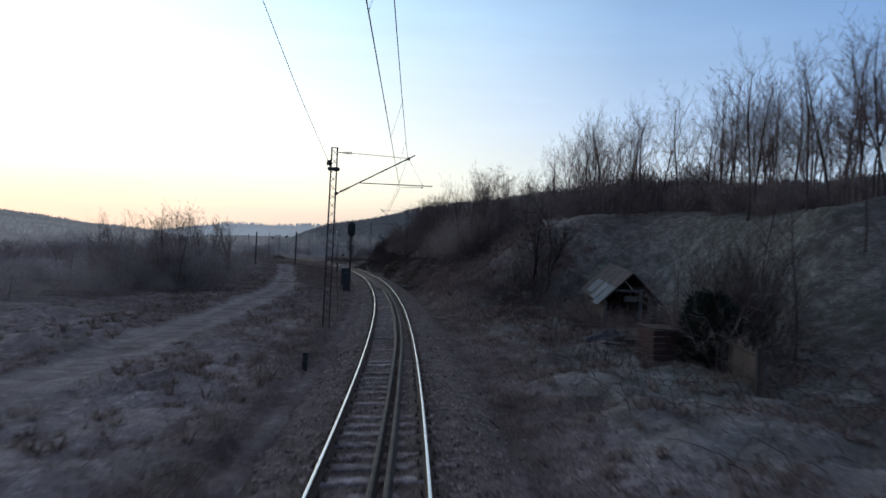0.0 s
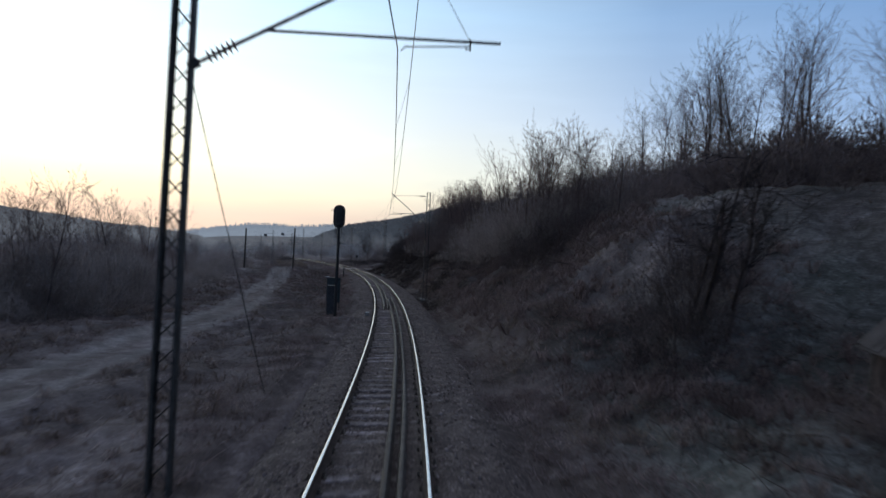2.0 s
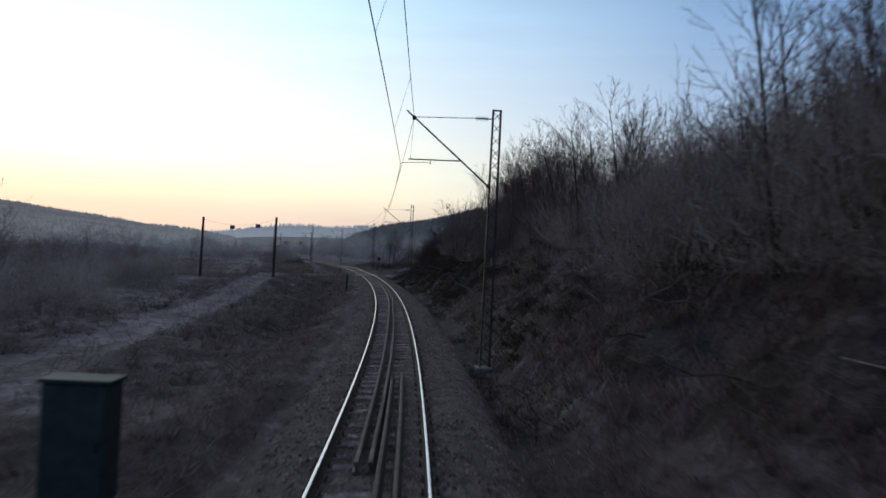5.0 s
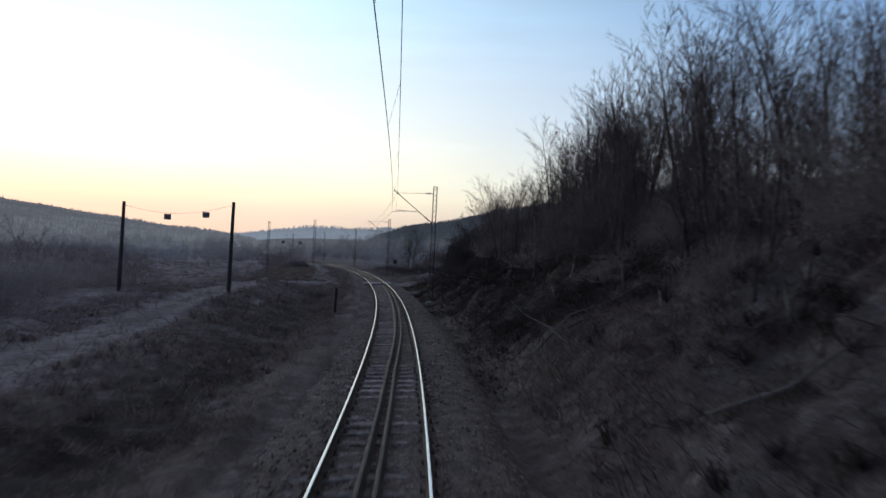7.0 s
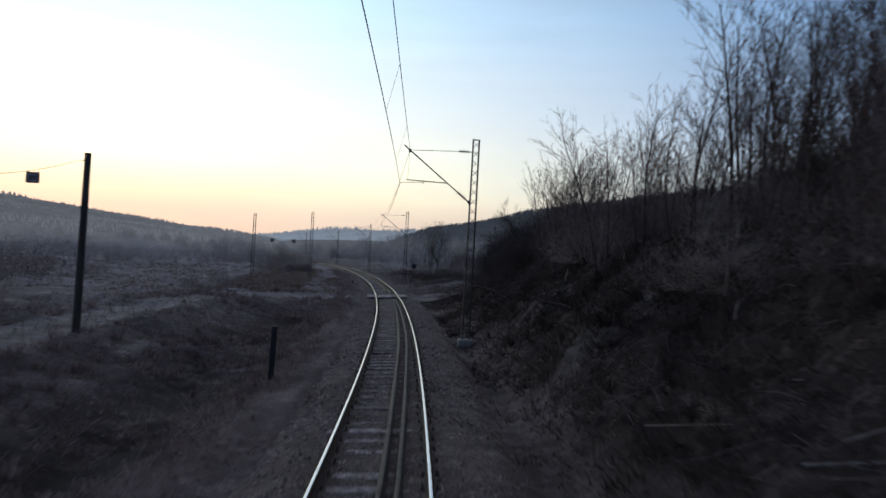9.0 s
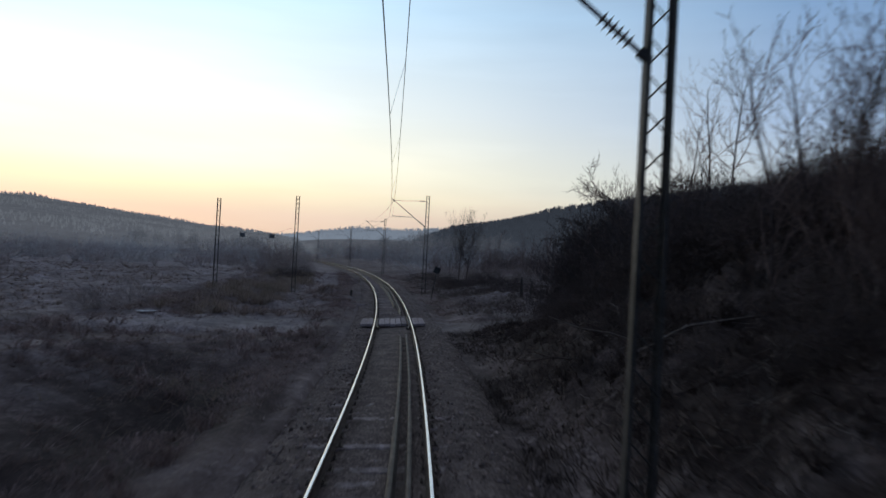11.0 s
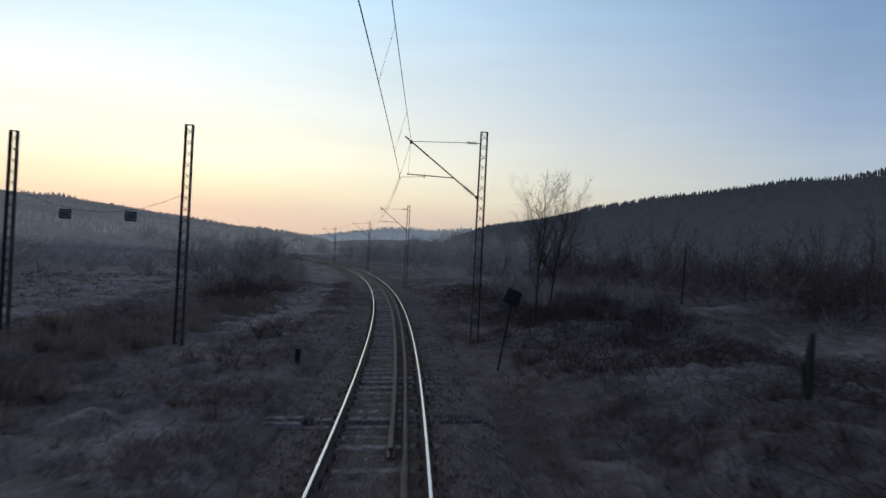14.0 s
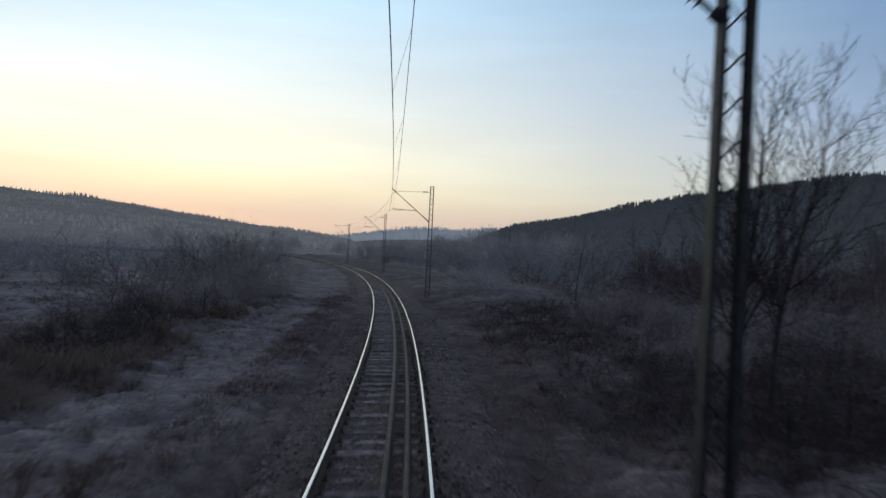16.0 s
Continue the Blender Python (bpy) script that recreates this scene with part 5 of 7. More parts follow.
for k in range(2):
    seg = grow(390 + k, 3.8, 0.02, [(7, 3), (3, 2), (1, 0)], 0.5, stems=26, start=0.15, twig=0.005, lift=0.14, crook=0.1)
    FANS.append((0, wood_mesh("stem", seg[:1], [M_DARKSCRUB]), wood_mesh("crown", seg[1:], [M_DARKSCRUB])))


def dense_kinds(seed, count, n, long_, thin):
    """Close-packed short twigs filling a lumpy dome."""
    out = []
    for k in range(count):
        rng = np.random.default_rng(seed + k)
        way = rng.normal(0, 1, (n, 3))
        way /= np.linalg.norm(way, axis=1)[:, None]
        way[:, 2] = np.abs(way[:, 2])
        lump = 0.72 + 0.2 * np.sin(way[:, 0] * 5 + k) * np.cos(way[:, 1] * 6) + 0.14 * np.sin(way[:, 2] * 9 + 3 * way[:, 0])
        p0 = way * (lump * rng.uniform(0.35, 1.0, n) ** 0.5)[:, None] * np.array([1.0, 1.0, 1.25]) * 1.3
        out_ = way * 0.35 + rng.normal(0, 0.34, (n, 3)) + np.array([0, 0, 0.5])
        p1 = p0 + out_ * rng.uniform(0.25, 1.0, (n, 1)) * long_
        side_ = np.cross(out_, rng.normal(0, 1, (n, 3)))
        side_ *= rng.uniform(0.4, 1.0, (n, 1)) * thin / (np.linalg.norm(side_, axis=1)[:, None] + 1e-9)
        twigs = mesh_from("crown", np.stack([p0 - side_, p0 + side_, p1], 1).reshape(-1, 3), np.arange(n * 3).reshape(-1, 3), [M_DARKSCRUB])
        seg = grow(seed + 3 + k, 1.3, 0.03, [(3, 0)], 0.5, stems=1, start=0.0, twig=0.01)
        out.append((reach_of(twigs), wood_mesh("stem", seg, [M_DARKSCRUB]), twigs))
    return out


DENSE = dense_kinds(395, 3, 3800, 0.2, 0.013)
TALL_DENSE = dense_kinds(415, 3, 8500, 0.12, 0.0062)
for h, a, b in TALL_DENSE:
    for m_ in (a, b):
        m_.materials[0] = M_SHADETWIG


def recoloured(kinds, mat):
    out = [(h, *(m_.copy() for m_ in (a, b))) for h, a, b in kinds]
    for h, a, b in out:
        for m_ in (a, b):
            m_.materials[0] = mat
    return out


FINE_DENSE = dense_kinds(435, 4, 4600, 0.2, 0.0056)
BROWN_DENSE = recoloured(FINE_DENSE, M_PALEBRUSH)
FROSTHAZE_DENSE = recoloured(FINE_DENSE, M_FROSTHAZE)
THICKETS = [(reach_of(c), a, c) for h, a, c in THICKETS]
FANS = [(reach_of(c), a, c) for h, a, c in FANS]


def place_tree(kinds, s, lat, tall, label, group, lean=3.0):
    hh, trunk, crown = plant_rng.choice(kinds)
    t_ = thing("tree", stand(s, lat, land(s, lat, 0.12), plant_rng.uniform(0, 360), plant_rng.uniform(-lean, lean), plant_rng.uniform(-lean, lean)), label, "tree", group)
    k = tall / hh
    t_.scale = (k, k, k)
    part("trunk", trunk, None, t_)
    part("crown", crown, None, t_)
    return t_


def place_bush(kinds, s, lat, tall, label, group, wide=1.0):
    hh, stems, twigs = plant_rng.choice(kinds)
    b = thing("bush", stand(s, lat, land(s, lat, 0.05), plant_rng.uniform(0, 360), plant_rng.uniform(-6, 6)), label, "bush", group)
    k = tall / hh
    b.scale = (k * wide, k * wide, k)
    part("stem", stems, None, b)
    part("crown", twigs, None, b)
    return b


def far_thicket(name, spots, mat, label):
    """Many thickets too far off to tell apart, as one sheet of brush."""
    v, f, off = [], [], 0
    for s, lat, tall, wide in spots:
        seg = plant_rng.choice(FAR_SEGS)
        a = plant_rng.uniform(0, 2 * math.pi)
        k = tall / 2.6
        turn = np.array([[math.cos(a), -math.sin(a), 0], [math.sin(a), math.cos(a), 0], [0, 0, 1]]) * np.array([k * wide, k * wide, k])[:, None]
        o = np.array(spot(s, lat, land(s, lat, 0.1)))
        tv, tf = tubes(seg[:, 0:3] @ turn.T + o, seg[:, 3:6] @ turn.T + o, seg[:, 6], seg[:, 7], 3)
        cone = np.repeat(seg[:, 7] == 0, 3)
        v.append(tv)
        slim = np.repeat(seg[:, 8] == 1, 3) & (np.arange(len(tf)) % 3 > 0)
        f.append(np.concatenate([tf[~slim][:, [0, 1, 2]], tf[~cone][:, [0, 2, 3]]]) + off)
        off += len(tv)
    tagged(new(name, mesh_from(name, np.concatenate(v), np.concatenate(f), [mat])), label, "thicket", kind="stuff")


def joined_wood(name, kinds, spots, label, lean=4.0, mat=M_TWIG, sort="wood"):
    """Trees too many to count, as one wood."""
    v, f, off = [], [], 0
    for s, lat, tall in spots:
        hh, trunk, crown = plant_rng.choice(kinds)
        m = np.array(stand(s, lat, land(s, lat, 0.12), plant_rng.uniform(0, 360), plant_rng.uniform(-lean, lean), plant_rng.uniform(-lean, lean)))
        for me in (trunk, crown):
            co = np.zeros(len(me.vertices) * 3)
            me.vertices.foreach_get("co", co)
            me.calc_loop_triangles()
            tri_ = np.zeros(len(me.loop_triangles) * 3, np.int32)
            me.loop_triangles.foreach_get("vertices", tri_)
            v.append(co.reshape(-1, 3) * (tall / hh) @ m[:3, :3].T + m[:3, 3])
            f.append(tri_.reshape(-1, 3) + off)
            off += len(co) // 3
    tagged(new(name, mesh_from(name, np.concatenate(v), np.concatenate(f), [mat])), label, sort, kind="stuff")


R = plant_rng.uniform
# tall bare trees along the top of the slope
for _ in range(48):
    place_tree(TREE_KINDS, *((R(43, 57), R(13.8, 19), R(6.8, 9.0)) if _ < 28 else (R(56, 72), R(13, 20), R(4.2, 6.4))), "slender bare winter tree on the crest of the slope", "bare trees on the slope")
joined_wood("slope_wood", TREE_KINDS, [(R(22, 44), R(18.5, 29), R(6.0, 8.2)) for _ in range(64)], "bare winter wood behind the crest of the slope")
for _ in range(22):
    place_tree(TREE_KINDS, R(70, 92), R(11, 17), R(3.4, 4.8), "slender bare winter tree above the cutting", "bare trees on the slope")
for s_, lat_, h_ in ((17.2, 10.8, 5.5), (19.0, 10.2, 4.6), (16.0, 12.5, 5.2), (23.5, 13.5, 5.0), (21.0, 15.5, 6.0)):
    place_tree(TREE_KINDS, s_, lat_, h_, "bare fruit tree standing in the yard", "trees round the yard", lean=5)
# saplings and young trees on the bank's shoulder
for _ in range(60):
    place_tree(SAPLINGS, R(44, 108), R(6.0, 10.0), R(2.6, 4.4), "thin bare sapling on the cutting's shoulder", "saplings on the bank", lean=8)
for s0_, s1_, l0_, l1_, top_, n_ in ((47, 56, 6.6, 9.2, 9.8, 20), (66, 84, 6.8, 10, 9.3, 42), (84, 92, 7.0, 9.4, 9.0, 18), (92, 100, 6.6, 9.0, 8.2, 14), (99, 109, 5.8, 7.8, 7.6, 18), (84, 92, 8.2, 10.6, 10.6, 26), (90, 96, 7.6, 10.6, 9.7, 24)):
    for _ in range(n_):
        s_, lat_ = R(s0_, s1_), R(l0_, l1_)
        place_tree(SAPLINGS, s_, lat_, max(2.8, top_ + R(-0.9, 0.5) - land(s_, lat_)), "slender many-twigged bare tree on the cutting's shoulder", "saplings on the bank", lean=5)
place_tree(TREE_KINDS[0:1], 116.0, 8.5, 5.4, "round-crowned bare tree standing over the thicket", "lone trees", lean=2)
place_tree(SAPLINGS, 116.8, 8.0, 4.9, "many-twigged bare tree standing over the thicket", "lone trees", lean=4)
place_tree(TREE_KINDS[2:3], 115.6, 8.8, 5.0, "round-crowned bare tree standing over the thicket", "lone trees", lean=4)
ARCHED = []
for k in range(3):
    seg = grow(520 + k, 4.4, 0.05, [(6, 4), (4, 3), (3, 2), (1, 0)], 0.6, stems=4, start=0.45, twig=0.005, lift=0.05, crook=0.2)
    crown_ = wood_mesh("crown", [q for q in seg if q[4] > 0], [M_SHADETWIG])
    ARCHED.append((reach_of(crown_), trunk_mesh("trunk", [q for q in seg if q[4] == 0], [M_BARK]), crown_))
for s_, lat_, top_ in ((125.6, 10.2, 5.7), (124.6, 9.6, 6.0), (123.6, 9.8, 6.3), (122.4, 9.2, 6.5), (122.8, 11.2, 6.7), (120.8, 9.6, 6.9)):
    place_tree(ARCHED, s_, lat_, top_ - land(s_, lat_), "many-stemmed leafless thorn tree with arching twigs", "thorn trees at the crossing", lean=4)
# scrub on the bank
joined_wood("crest_brush", BUSHES, [(R(38, 60), R(14, 19), R(1.8, 3.0)) for _ in range(20)], "tangled leafless brush along the top of the slope", mat=M_SCRUB, sort="brush")


def crest(s_):
    return float(np.interp(s_, [44, 50, 60, 82, 92, 97, 118], [6.6, 7.3, 7.6, 7.2, 6.5, 5.4, 5.0]))


for name_, kinds_, mat_, lo_, hi_, n_ in (("crest_brush", FINE_DENSE, M_PALEBRUSH, 46, 86, 27), ("crest_brush", FINE_DENSE, M_SCRUB, 84, 104, 16), ("crest_brush", FINE_DENSE, M_DARKSCRUB, 103, 118, 13)):
    joined_wood(name_, kinds_, [(s_, lat_, max(1.0, crest(s_) + R(-1.1, -0.1) - land(s_, lat_))) for s_, lat_ in [(R(lo_, hi_), R(6.8, 10.4)) for _ in range(n_)]], "dense leafless brush along the top of the bank", mat=mat_, sort="brush")
joined_wood("crest_brush", FINE_DENSE, [(s_, lat_, max(1.2, 6.9 - 0.16 * max(s_ - 90, 0) + R(-0.8, 0.4) - land(s_, lat_))) for s_, lat_ in [(R(85, 96), R(8.2, 11.6)) for _ in range(26)]], "dark leafless brush under the tall saplings", mat=M_DARKSCRUB, sort="brush")
joined_wood("crest_saplings", SAPLINGS, [(s_, lat_, max(1.6, crest(s_) + R(-0.6, 0.7) - land(s_, lat_))) for s_, lat_ in [(R(45, 112), R(6.6, 9.6)) for _ in range(54)]], "thin twiggy young growth along the top of the bank", lean=9)
for s_, lat_, h_ in ((46.2, 6.0, 2.0), (47.5, 6.6, 2.4), (48.8, 6.2, 2.1), (50.2, 6.9, 2.2), (47.0, 7.4, 2.0), (46.6, 8.2, 1.7), (47.4, 9.0, 1.6)):
    place_bush(FINE_DENSE, s_, lat_, h_ * 0.85, "dark rounded leafless bush bulging from the bank", "scrub on the bank", 1.2)
for _ in range(50):
    s_ = R(36, 119) if _ < 12 else R(57, 119)
    place_bush(DARK_BUSHES, s_, R(5.0, 8.2), R(0.6, 1.3), "tangled brown leafless scrub on the bank", "scrub on the bank", R(1.0, 1.5))
for _ in range(44):
    s_, lat_ = R(50, 118), R(6.4, 9.4)
    place_bush(BROWN_DENSE if s_ < 103 else FINE_DENSE, s_, lat_, R(1.0, 1.9), "dense brown leafless brush on the upper bank", "brush on the upper bank", R(1.0, 1.6))
joined_wood("undergrowth", FINE_DENSE, [(R(44, 76), R(11.5, 18), R(1.9, 3.0)) for _ in range(28)], "dense leafless brush between the trunks", mat=M_SCRUB, sort="brush")
for _ in range(20):
    s_, lat_ = R(103, 119), R(6.8, 10.4)
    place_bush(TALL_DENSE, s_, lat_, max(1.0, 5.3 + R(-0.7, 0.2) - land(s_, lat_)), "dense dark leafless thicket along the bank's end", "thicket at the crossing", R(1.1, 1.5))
for _ in range(14):
    s_, lat_ = R(116, 122), R(7.4, 11.2)
    top_ = np.interp(s_, [117, 122, 125.5], [5.6, 6.1, 5.9]) + R(-1.3, 0.1)
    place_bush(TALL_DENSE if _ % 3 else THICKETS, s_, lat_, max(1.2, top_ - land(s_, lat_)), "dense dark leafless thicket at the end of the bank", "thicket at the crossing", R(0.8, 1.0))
for s_, lat_, top_ in ((121.6, 8.0, 5.6), (122.0, 9.6, 6.2), (122.6, 8.6, 5.9), (123.0, 10.4, 6.2), (123.2, 7.8, 4.9), (123.8, 9.2, 5.8), (124.2, 8.2, 4.7), (124.6, 9.8, 5.4), (124.8, 8.8, 4.2), (125.4, 10.6, 4.6), (121.2, 10.8, 6.4), (124.0, 11.4, 5.8),
                         (126.4, 9.0, 3.6), (126.6, 10.2, 4.2), (125.4, 8.2, 3.4), (127.0, 11.6, 4.4)):
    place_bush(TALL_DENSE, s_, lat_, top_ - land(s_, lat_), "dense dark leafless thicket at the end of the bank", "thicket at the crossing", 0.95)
for s_, lat_, h_ in ((122.4, 6.4, 1.2), (123.6, 6.8, 1.4), (124.8, 7.2, 1.5), (126.0, 8.2, 1.3), (127.4, 9.6, 1.3), (121.4, 5.8, 1.0), (129.0, 11.4, 1.5), (126.6, 10.4, 2.1), (128.4, 12.6, 2.3),
                       (105.5, 5.4, 0.9), (108.0, 5.0, 0.8), (110.5, 5.6, 1.1), (112.6, 5.0, 0.8), (114.4, 5.8, 1.2), (116.5, 5.2, 0.9), (118.4, 6.0, 1.2), (119.8, 5.2, 0.9), (107.0, 6.4, 1.3), (113.0, 6.6, 1.4), (117.4, 7.0, 1.6)):
    place_bush(FINE_DENSE, s_, lat_, h_, "low dark leafless brush at the foot of the thicket", "thicket at the crossing", 1.4)
for _ in range(8):
    s_, lat_ = R(119, 124.6), R(7.6, 10.8)
    place_bush(BUSHES, s_, lat_, 5.7 + R(-0.6, 0.3) - land(s_, lat_), "twiggy leafless brush rising from the thicket", "thicket at the crossing", 0.8)
for _ in range(24):
    place_tree(TREE_KINDS, R(24, 43), R(16.5, 24), R(6.5, 9.4), "bare winter tree on the wooded slope", "bare trees on the slope")
joined_wood("undergrowth", DENSE, [(R(26, 46), R(17.5, 24), R(1.4, 2.4)) for _ in range(34)], "leafless brush under the trees", mat=M_SCRUB, sort="brush")
for s_, lat_, h_ in ((18.0, 8.9, 3.6), (18.4, 9.4, 3.2), (16.8, 9.0, 2.4), (23.5, 8.0, 1.1), (25.2, 7.7, 0.9), (34.5, 9.4, 1.6), (32.0, 7.5, 1.2), (35.5, 8.0, 1.5), (13.0, 10.5, 0.9), (11.5, 9.5, 0.8)):
    place_bush(BUSHES, s_, lat_, h_, "dark dense leafless shrub beside the yard", "shrubs in the yard", 1.0)
for s_, lat_, h_ in ((18.4, 9.5, 3.7), (19.2, 10.2, 3.4), (17.6, 10.2, 2.8), (20.5, 11.5, 3.0)):
    place_bush(FANS, s_, lat_, h_, "tall leafless many-stemmed shrub fanning out beside the fence", "shrubs in the yard", 1.0)
joined_wood("low_scrub", BUSHES, [(R(143, 172), R(6.8, 12), R(0.6, 1.2)) for _ in range(16)], "low dead scrub on the rough ground", mat=M_SCRUB, sort="scrub")
joined_wood("undergrowth", DENSE, [(R(43, 66), R(14.5, 22), R(2.4, 4.2)) for _ in range(42)], "dense leafless brush between the trees", mat=M_SCRUB, sort="brush")
joined_wood("crest_brush", FINE_DENSE, [(R(52, 76), R(9.6, 14), R(2.0, 3.2)) for _ in range(24)], "dense leafless brush at the trees' feet", mat=M_PALEBRUSH, sort="brush")
for s_, lat_, h_ in ((21.5, 7.3, 1.1), (20.2, 7.0, 0.9), (26.0, 8.3, 1.1), (26.6, 8.0, 1.0), (25.2, 8.8, 1.0), (27.6, 7.9, 1.2), (25.4, 8.9, 1.3), (26.4, 8.7, 1.5), (27.4, 8.2, 1.4), (28.2, 7.8, 1.4), (24.6, 9.2, 1.0)):
    place_bush(BUSHES, s_, lat_, h_, "low brown scrub beside the shed", "shrubs in the yard", 1.4)
place_bush(FINE_DENSE, 32.6, 6.5, 2.7, "dark tall leafless bush at the foot of the bank", "scrub on the bank", 0.7)
place_bush(FINE_DENSE, 33.1, 7.0, 3.5, "dark rounded leafless bush at the foot of the bank", "scrub on the bank", 0.5)
place_bush(DARK_BUSHES, 33.2, 7.3, 4.3, "dark tall leafless bush at the foot of the bank", "scrub on the bank", 0.6)
place_tree(ARCHED, 33.3, 7.4, 4.6, "dark many-stemmed bare tree rising from the bush", "saplings on the bank", lean=6)
# belt beyond the lane


def belt_edge(s):
    return float(np.interp(s, [33, 37, 46, 60, 76, 100, 112], [-18.5, -15.2, -12.4, -12.2, -12.4, -14.5, -15.5]))


for _ in range(26):
    s_ = R(34, 108)
    place_bush(FROSTHAZE_DENSE if _ % 5 == 0 else BROWN_DENSE, s_, belt_edge(s_) - R(0.3, 4.0), R(1.2, 2.3), "hazy brown leafless thicket beyond the lane", "thickets beyond the lane", R(1.2, 1.8))
joined_wood("thicket_belt", FINE_DENSE, [(s_, belt_edge(s_) - R(2.5, 16), R(1.8, 2.9) * (1.0 if s_ < 70 else 0.8)) for s_ in [R(35, 110) for _ in range(64)]], "dense brown leafless thicket beyond the lane", mat=M_FROSTHAZE, sort="thicket")
for _ in range(18):
    s_ = R(41, 58)
    place_bush(BROWN_DENSE, s_, belt_edge(s_) - R(0.4, 3.6), R(2.6, 3.9), "tall rounded brown leafless bush in the thicket beyond the lane", "thickets beyond the lane", R(0.85, 1.15))
for _ in range(14):
    s_ = R(44, 58) if _ < 11 else R(60, 68)
    place_tree(SAPLINGS, s_, belt_edge(s_) - R(0.8, 4.5), R(4.8, 6.6), "slender upright bare tree in the thicket beyond the lane", "saplings beyond the lane")
joined_wood("young_wood", SAPLINGS, [(s_, belt_edge(s_) - R(1.5, 9), R(3.6, 6.4)) for s_ in [R(46, 58) for _ in range(18)] + [R(58, 70) for _ in range(10)]] + [(R(70, 110), -R(16, 34), R(2.8, 4.6)) for _ in range(26)], "thin bare saplings rising from the thicket beyond the lane")
# low clumps on both sides after the crossing
for s_, lat_, h_, w_ in ((181, -9.2, 2.8, 1.2), (186, -8.8, 3.0, 1.2),
                         (152, -9.3, 0.9, 1.4), (148.5, -8.4, 0.9, 1.3), (133, -9.5, 0.8, 1.2), (136, -11.5, 1.0, 1.2), (132, -14, 1.2, 1.2), (171, -12, 2.6, 1.3), (179, -13, 3.0, 1.2),
                         (188, -11, 3.2, 1.2), (156, -7.6, 0.8, 1.4), (150.5, -7.4, 0.7, 1.4)):
    place_bush(BUSHES, s_, lat_, h_ * (1.0 if s_ < 158 else 1.4), "frosty brown shrub beside the lane", "shrubs beside the lane", w_)
for s_, lat_, h_, w_ in ((162, -9.0, 1.5, 1.3), (161.4, -7.2, 1.3, 1.3), (164, -7.8, 1.6, 1.2), (159.5, -8.6, 1.0, 1.5), (167, -8.8, 1.5, 1.4), (170, -7.4, 1.3, 1.4), (174, -8.2, 2.2, 1.2), (178, -7.6, 2.4, 1.1), (182, -8.2, 2.7, 1.1),
                         (187, -7.8, 2.8, 1.1), (185, -10.5, 3.0, 1.1), (176, -11.0, 2.2, 1.3), (190, -10.0, 3.2, 1.1), (155.0, -8.0, 0.8, 1.5), (149.6, -6.5, 0.6, 1.5), (153.6, -9.2, 0.9, 1.5), (140.5, -8.6, 0.8, 1.4), (137.5, -10.0, 0.9, 1.5),
                         (130.0, -12.0, 1.8, 0.8), (129.0, -13.6, 1.3, 1.0)):
    place_bush(FROSTHAZE_DENSE if s_ < 158 else FINE_DENSE if s_ < 172 else BROWN_DENSE, s_, lat_, h_, "rounded dense brown shrub with frosted twigs beside the lane", "shrubs beside the lane", w_)
STRAW_MOUNDS = recoloured(FINE_DENSE, M_STRAW)
for s_, lat_, h_, w_ in ((148.6, -6.9, 0.75, 1.3), (147.2, -7.4, 0.6, 1.5), (154.8, -6.3, 0.7, 1.4), (155.4, -7.0, 0.8, 1.3), (146.2, -8.0, 0.65, 1.5), (149.9, -7.9, 0.8, 1.3), (157.8, -6.0, 0.6, 1.5), (140.0, -7.3, 0.7, 1.4),
                         (141.6, -6.9, 0.75, 1.3), (137.0, -7.6, 0.6, 1.5), (145.4, -7.2, 0.6, 1.4), (151.6, -7.2, 0.7, 1.4), (160.4, -6.4, 0.7, 1.4), (143.4, -8.2, 0.7, 1.5)):
    place_bush(STRAW_MOUNDS, s_, lat_, h_, "rounded drooping tussock of straw-coloured grass beside the lane", "straw tussocks beside the lane", w_)
for s_, lat_, h_, w_ in ((149.5, 6.4, 0.9, 1.5), (151.2, 7.6, 1.1, 1.4), (155.4, 8.2, 1.4, 1.3), (157.4, 10.2, 1.5, 1.4), (156.6, 6.2, 1.0, 1.5), (159.0, 7.8, 1.3, 1.4), (161.5, 9.6, 1.6, 1.3), (164.5, 9.4, 1.6, 1.3),
                         (147.6, 8.8, 1.0, 1.5), (150.0, 10.4, 1.4, 1.3), (153.0, 11.8, 1.6, 1.2), (167.0, 7.5, 1.3, 1.4), (160.0, 13.5, 1.8, 1.3), (166.0, 13.0, 1.9, 1.3), (171.0, 10.5, 1.8, 1.3), (145.5, 7.6, 0.7, 1.5), (143.6, 9.2, 0.9, 1.5), (152.2, 6.0, 1.3, 1.4), (153.2, 7.6, 1.6, 1.2), (151.6, 8.6, 1.4, 1.3), (154.6, 5.4, 1.0, 1.5)):
    place_bush(FINE_DENSE if s_ < 158 else BROWN_DENSE, s_, lat_, h_, "dark dense leafless shrub on the rough ground", "scrub on rough ground", w_)
joined_wood("low_scrub", BUSHES, [(R(130, 192), R(6.5, 24), R(0.8, 1.7)) for _ in range(36)], "low frosty scrub on the rough ground", mat=M_FROSTHAZE, sort="scrub")
joined_wood("young_wood", SAPLINGS, [(R(160, 205), R(11, 40), R(2.6, 4.4)) for _ in range(32)], "thin bare saplings in the scrub below the ridge")
joined_wood("young_wood", SAPLINGS, [(R(158, 200), R(18, 46), R(4.6, 7.0)) for _ in range(46)], "bare young wood at the foot of the ridge")
joined_wood("undergrowth", FINE_DENSE, [(R(150, 192), R(15, 42), R(2.0, 3.6)) for _ in range(34)], "dark leafless brush at the foot of the ridge", mat=M_DARKSCRUB, sort="brush")
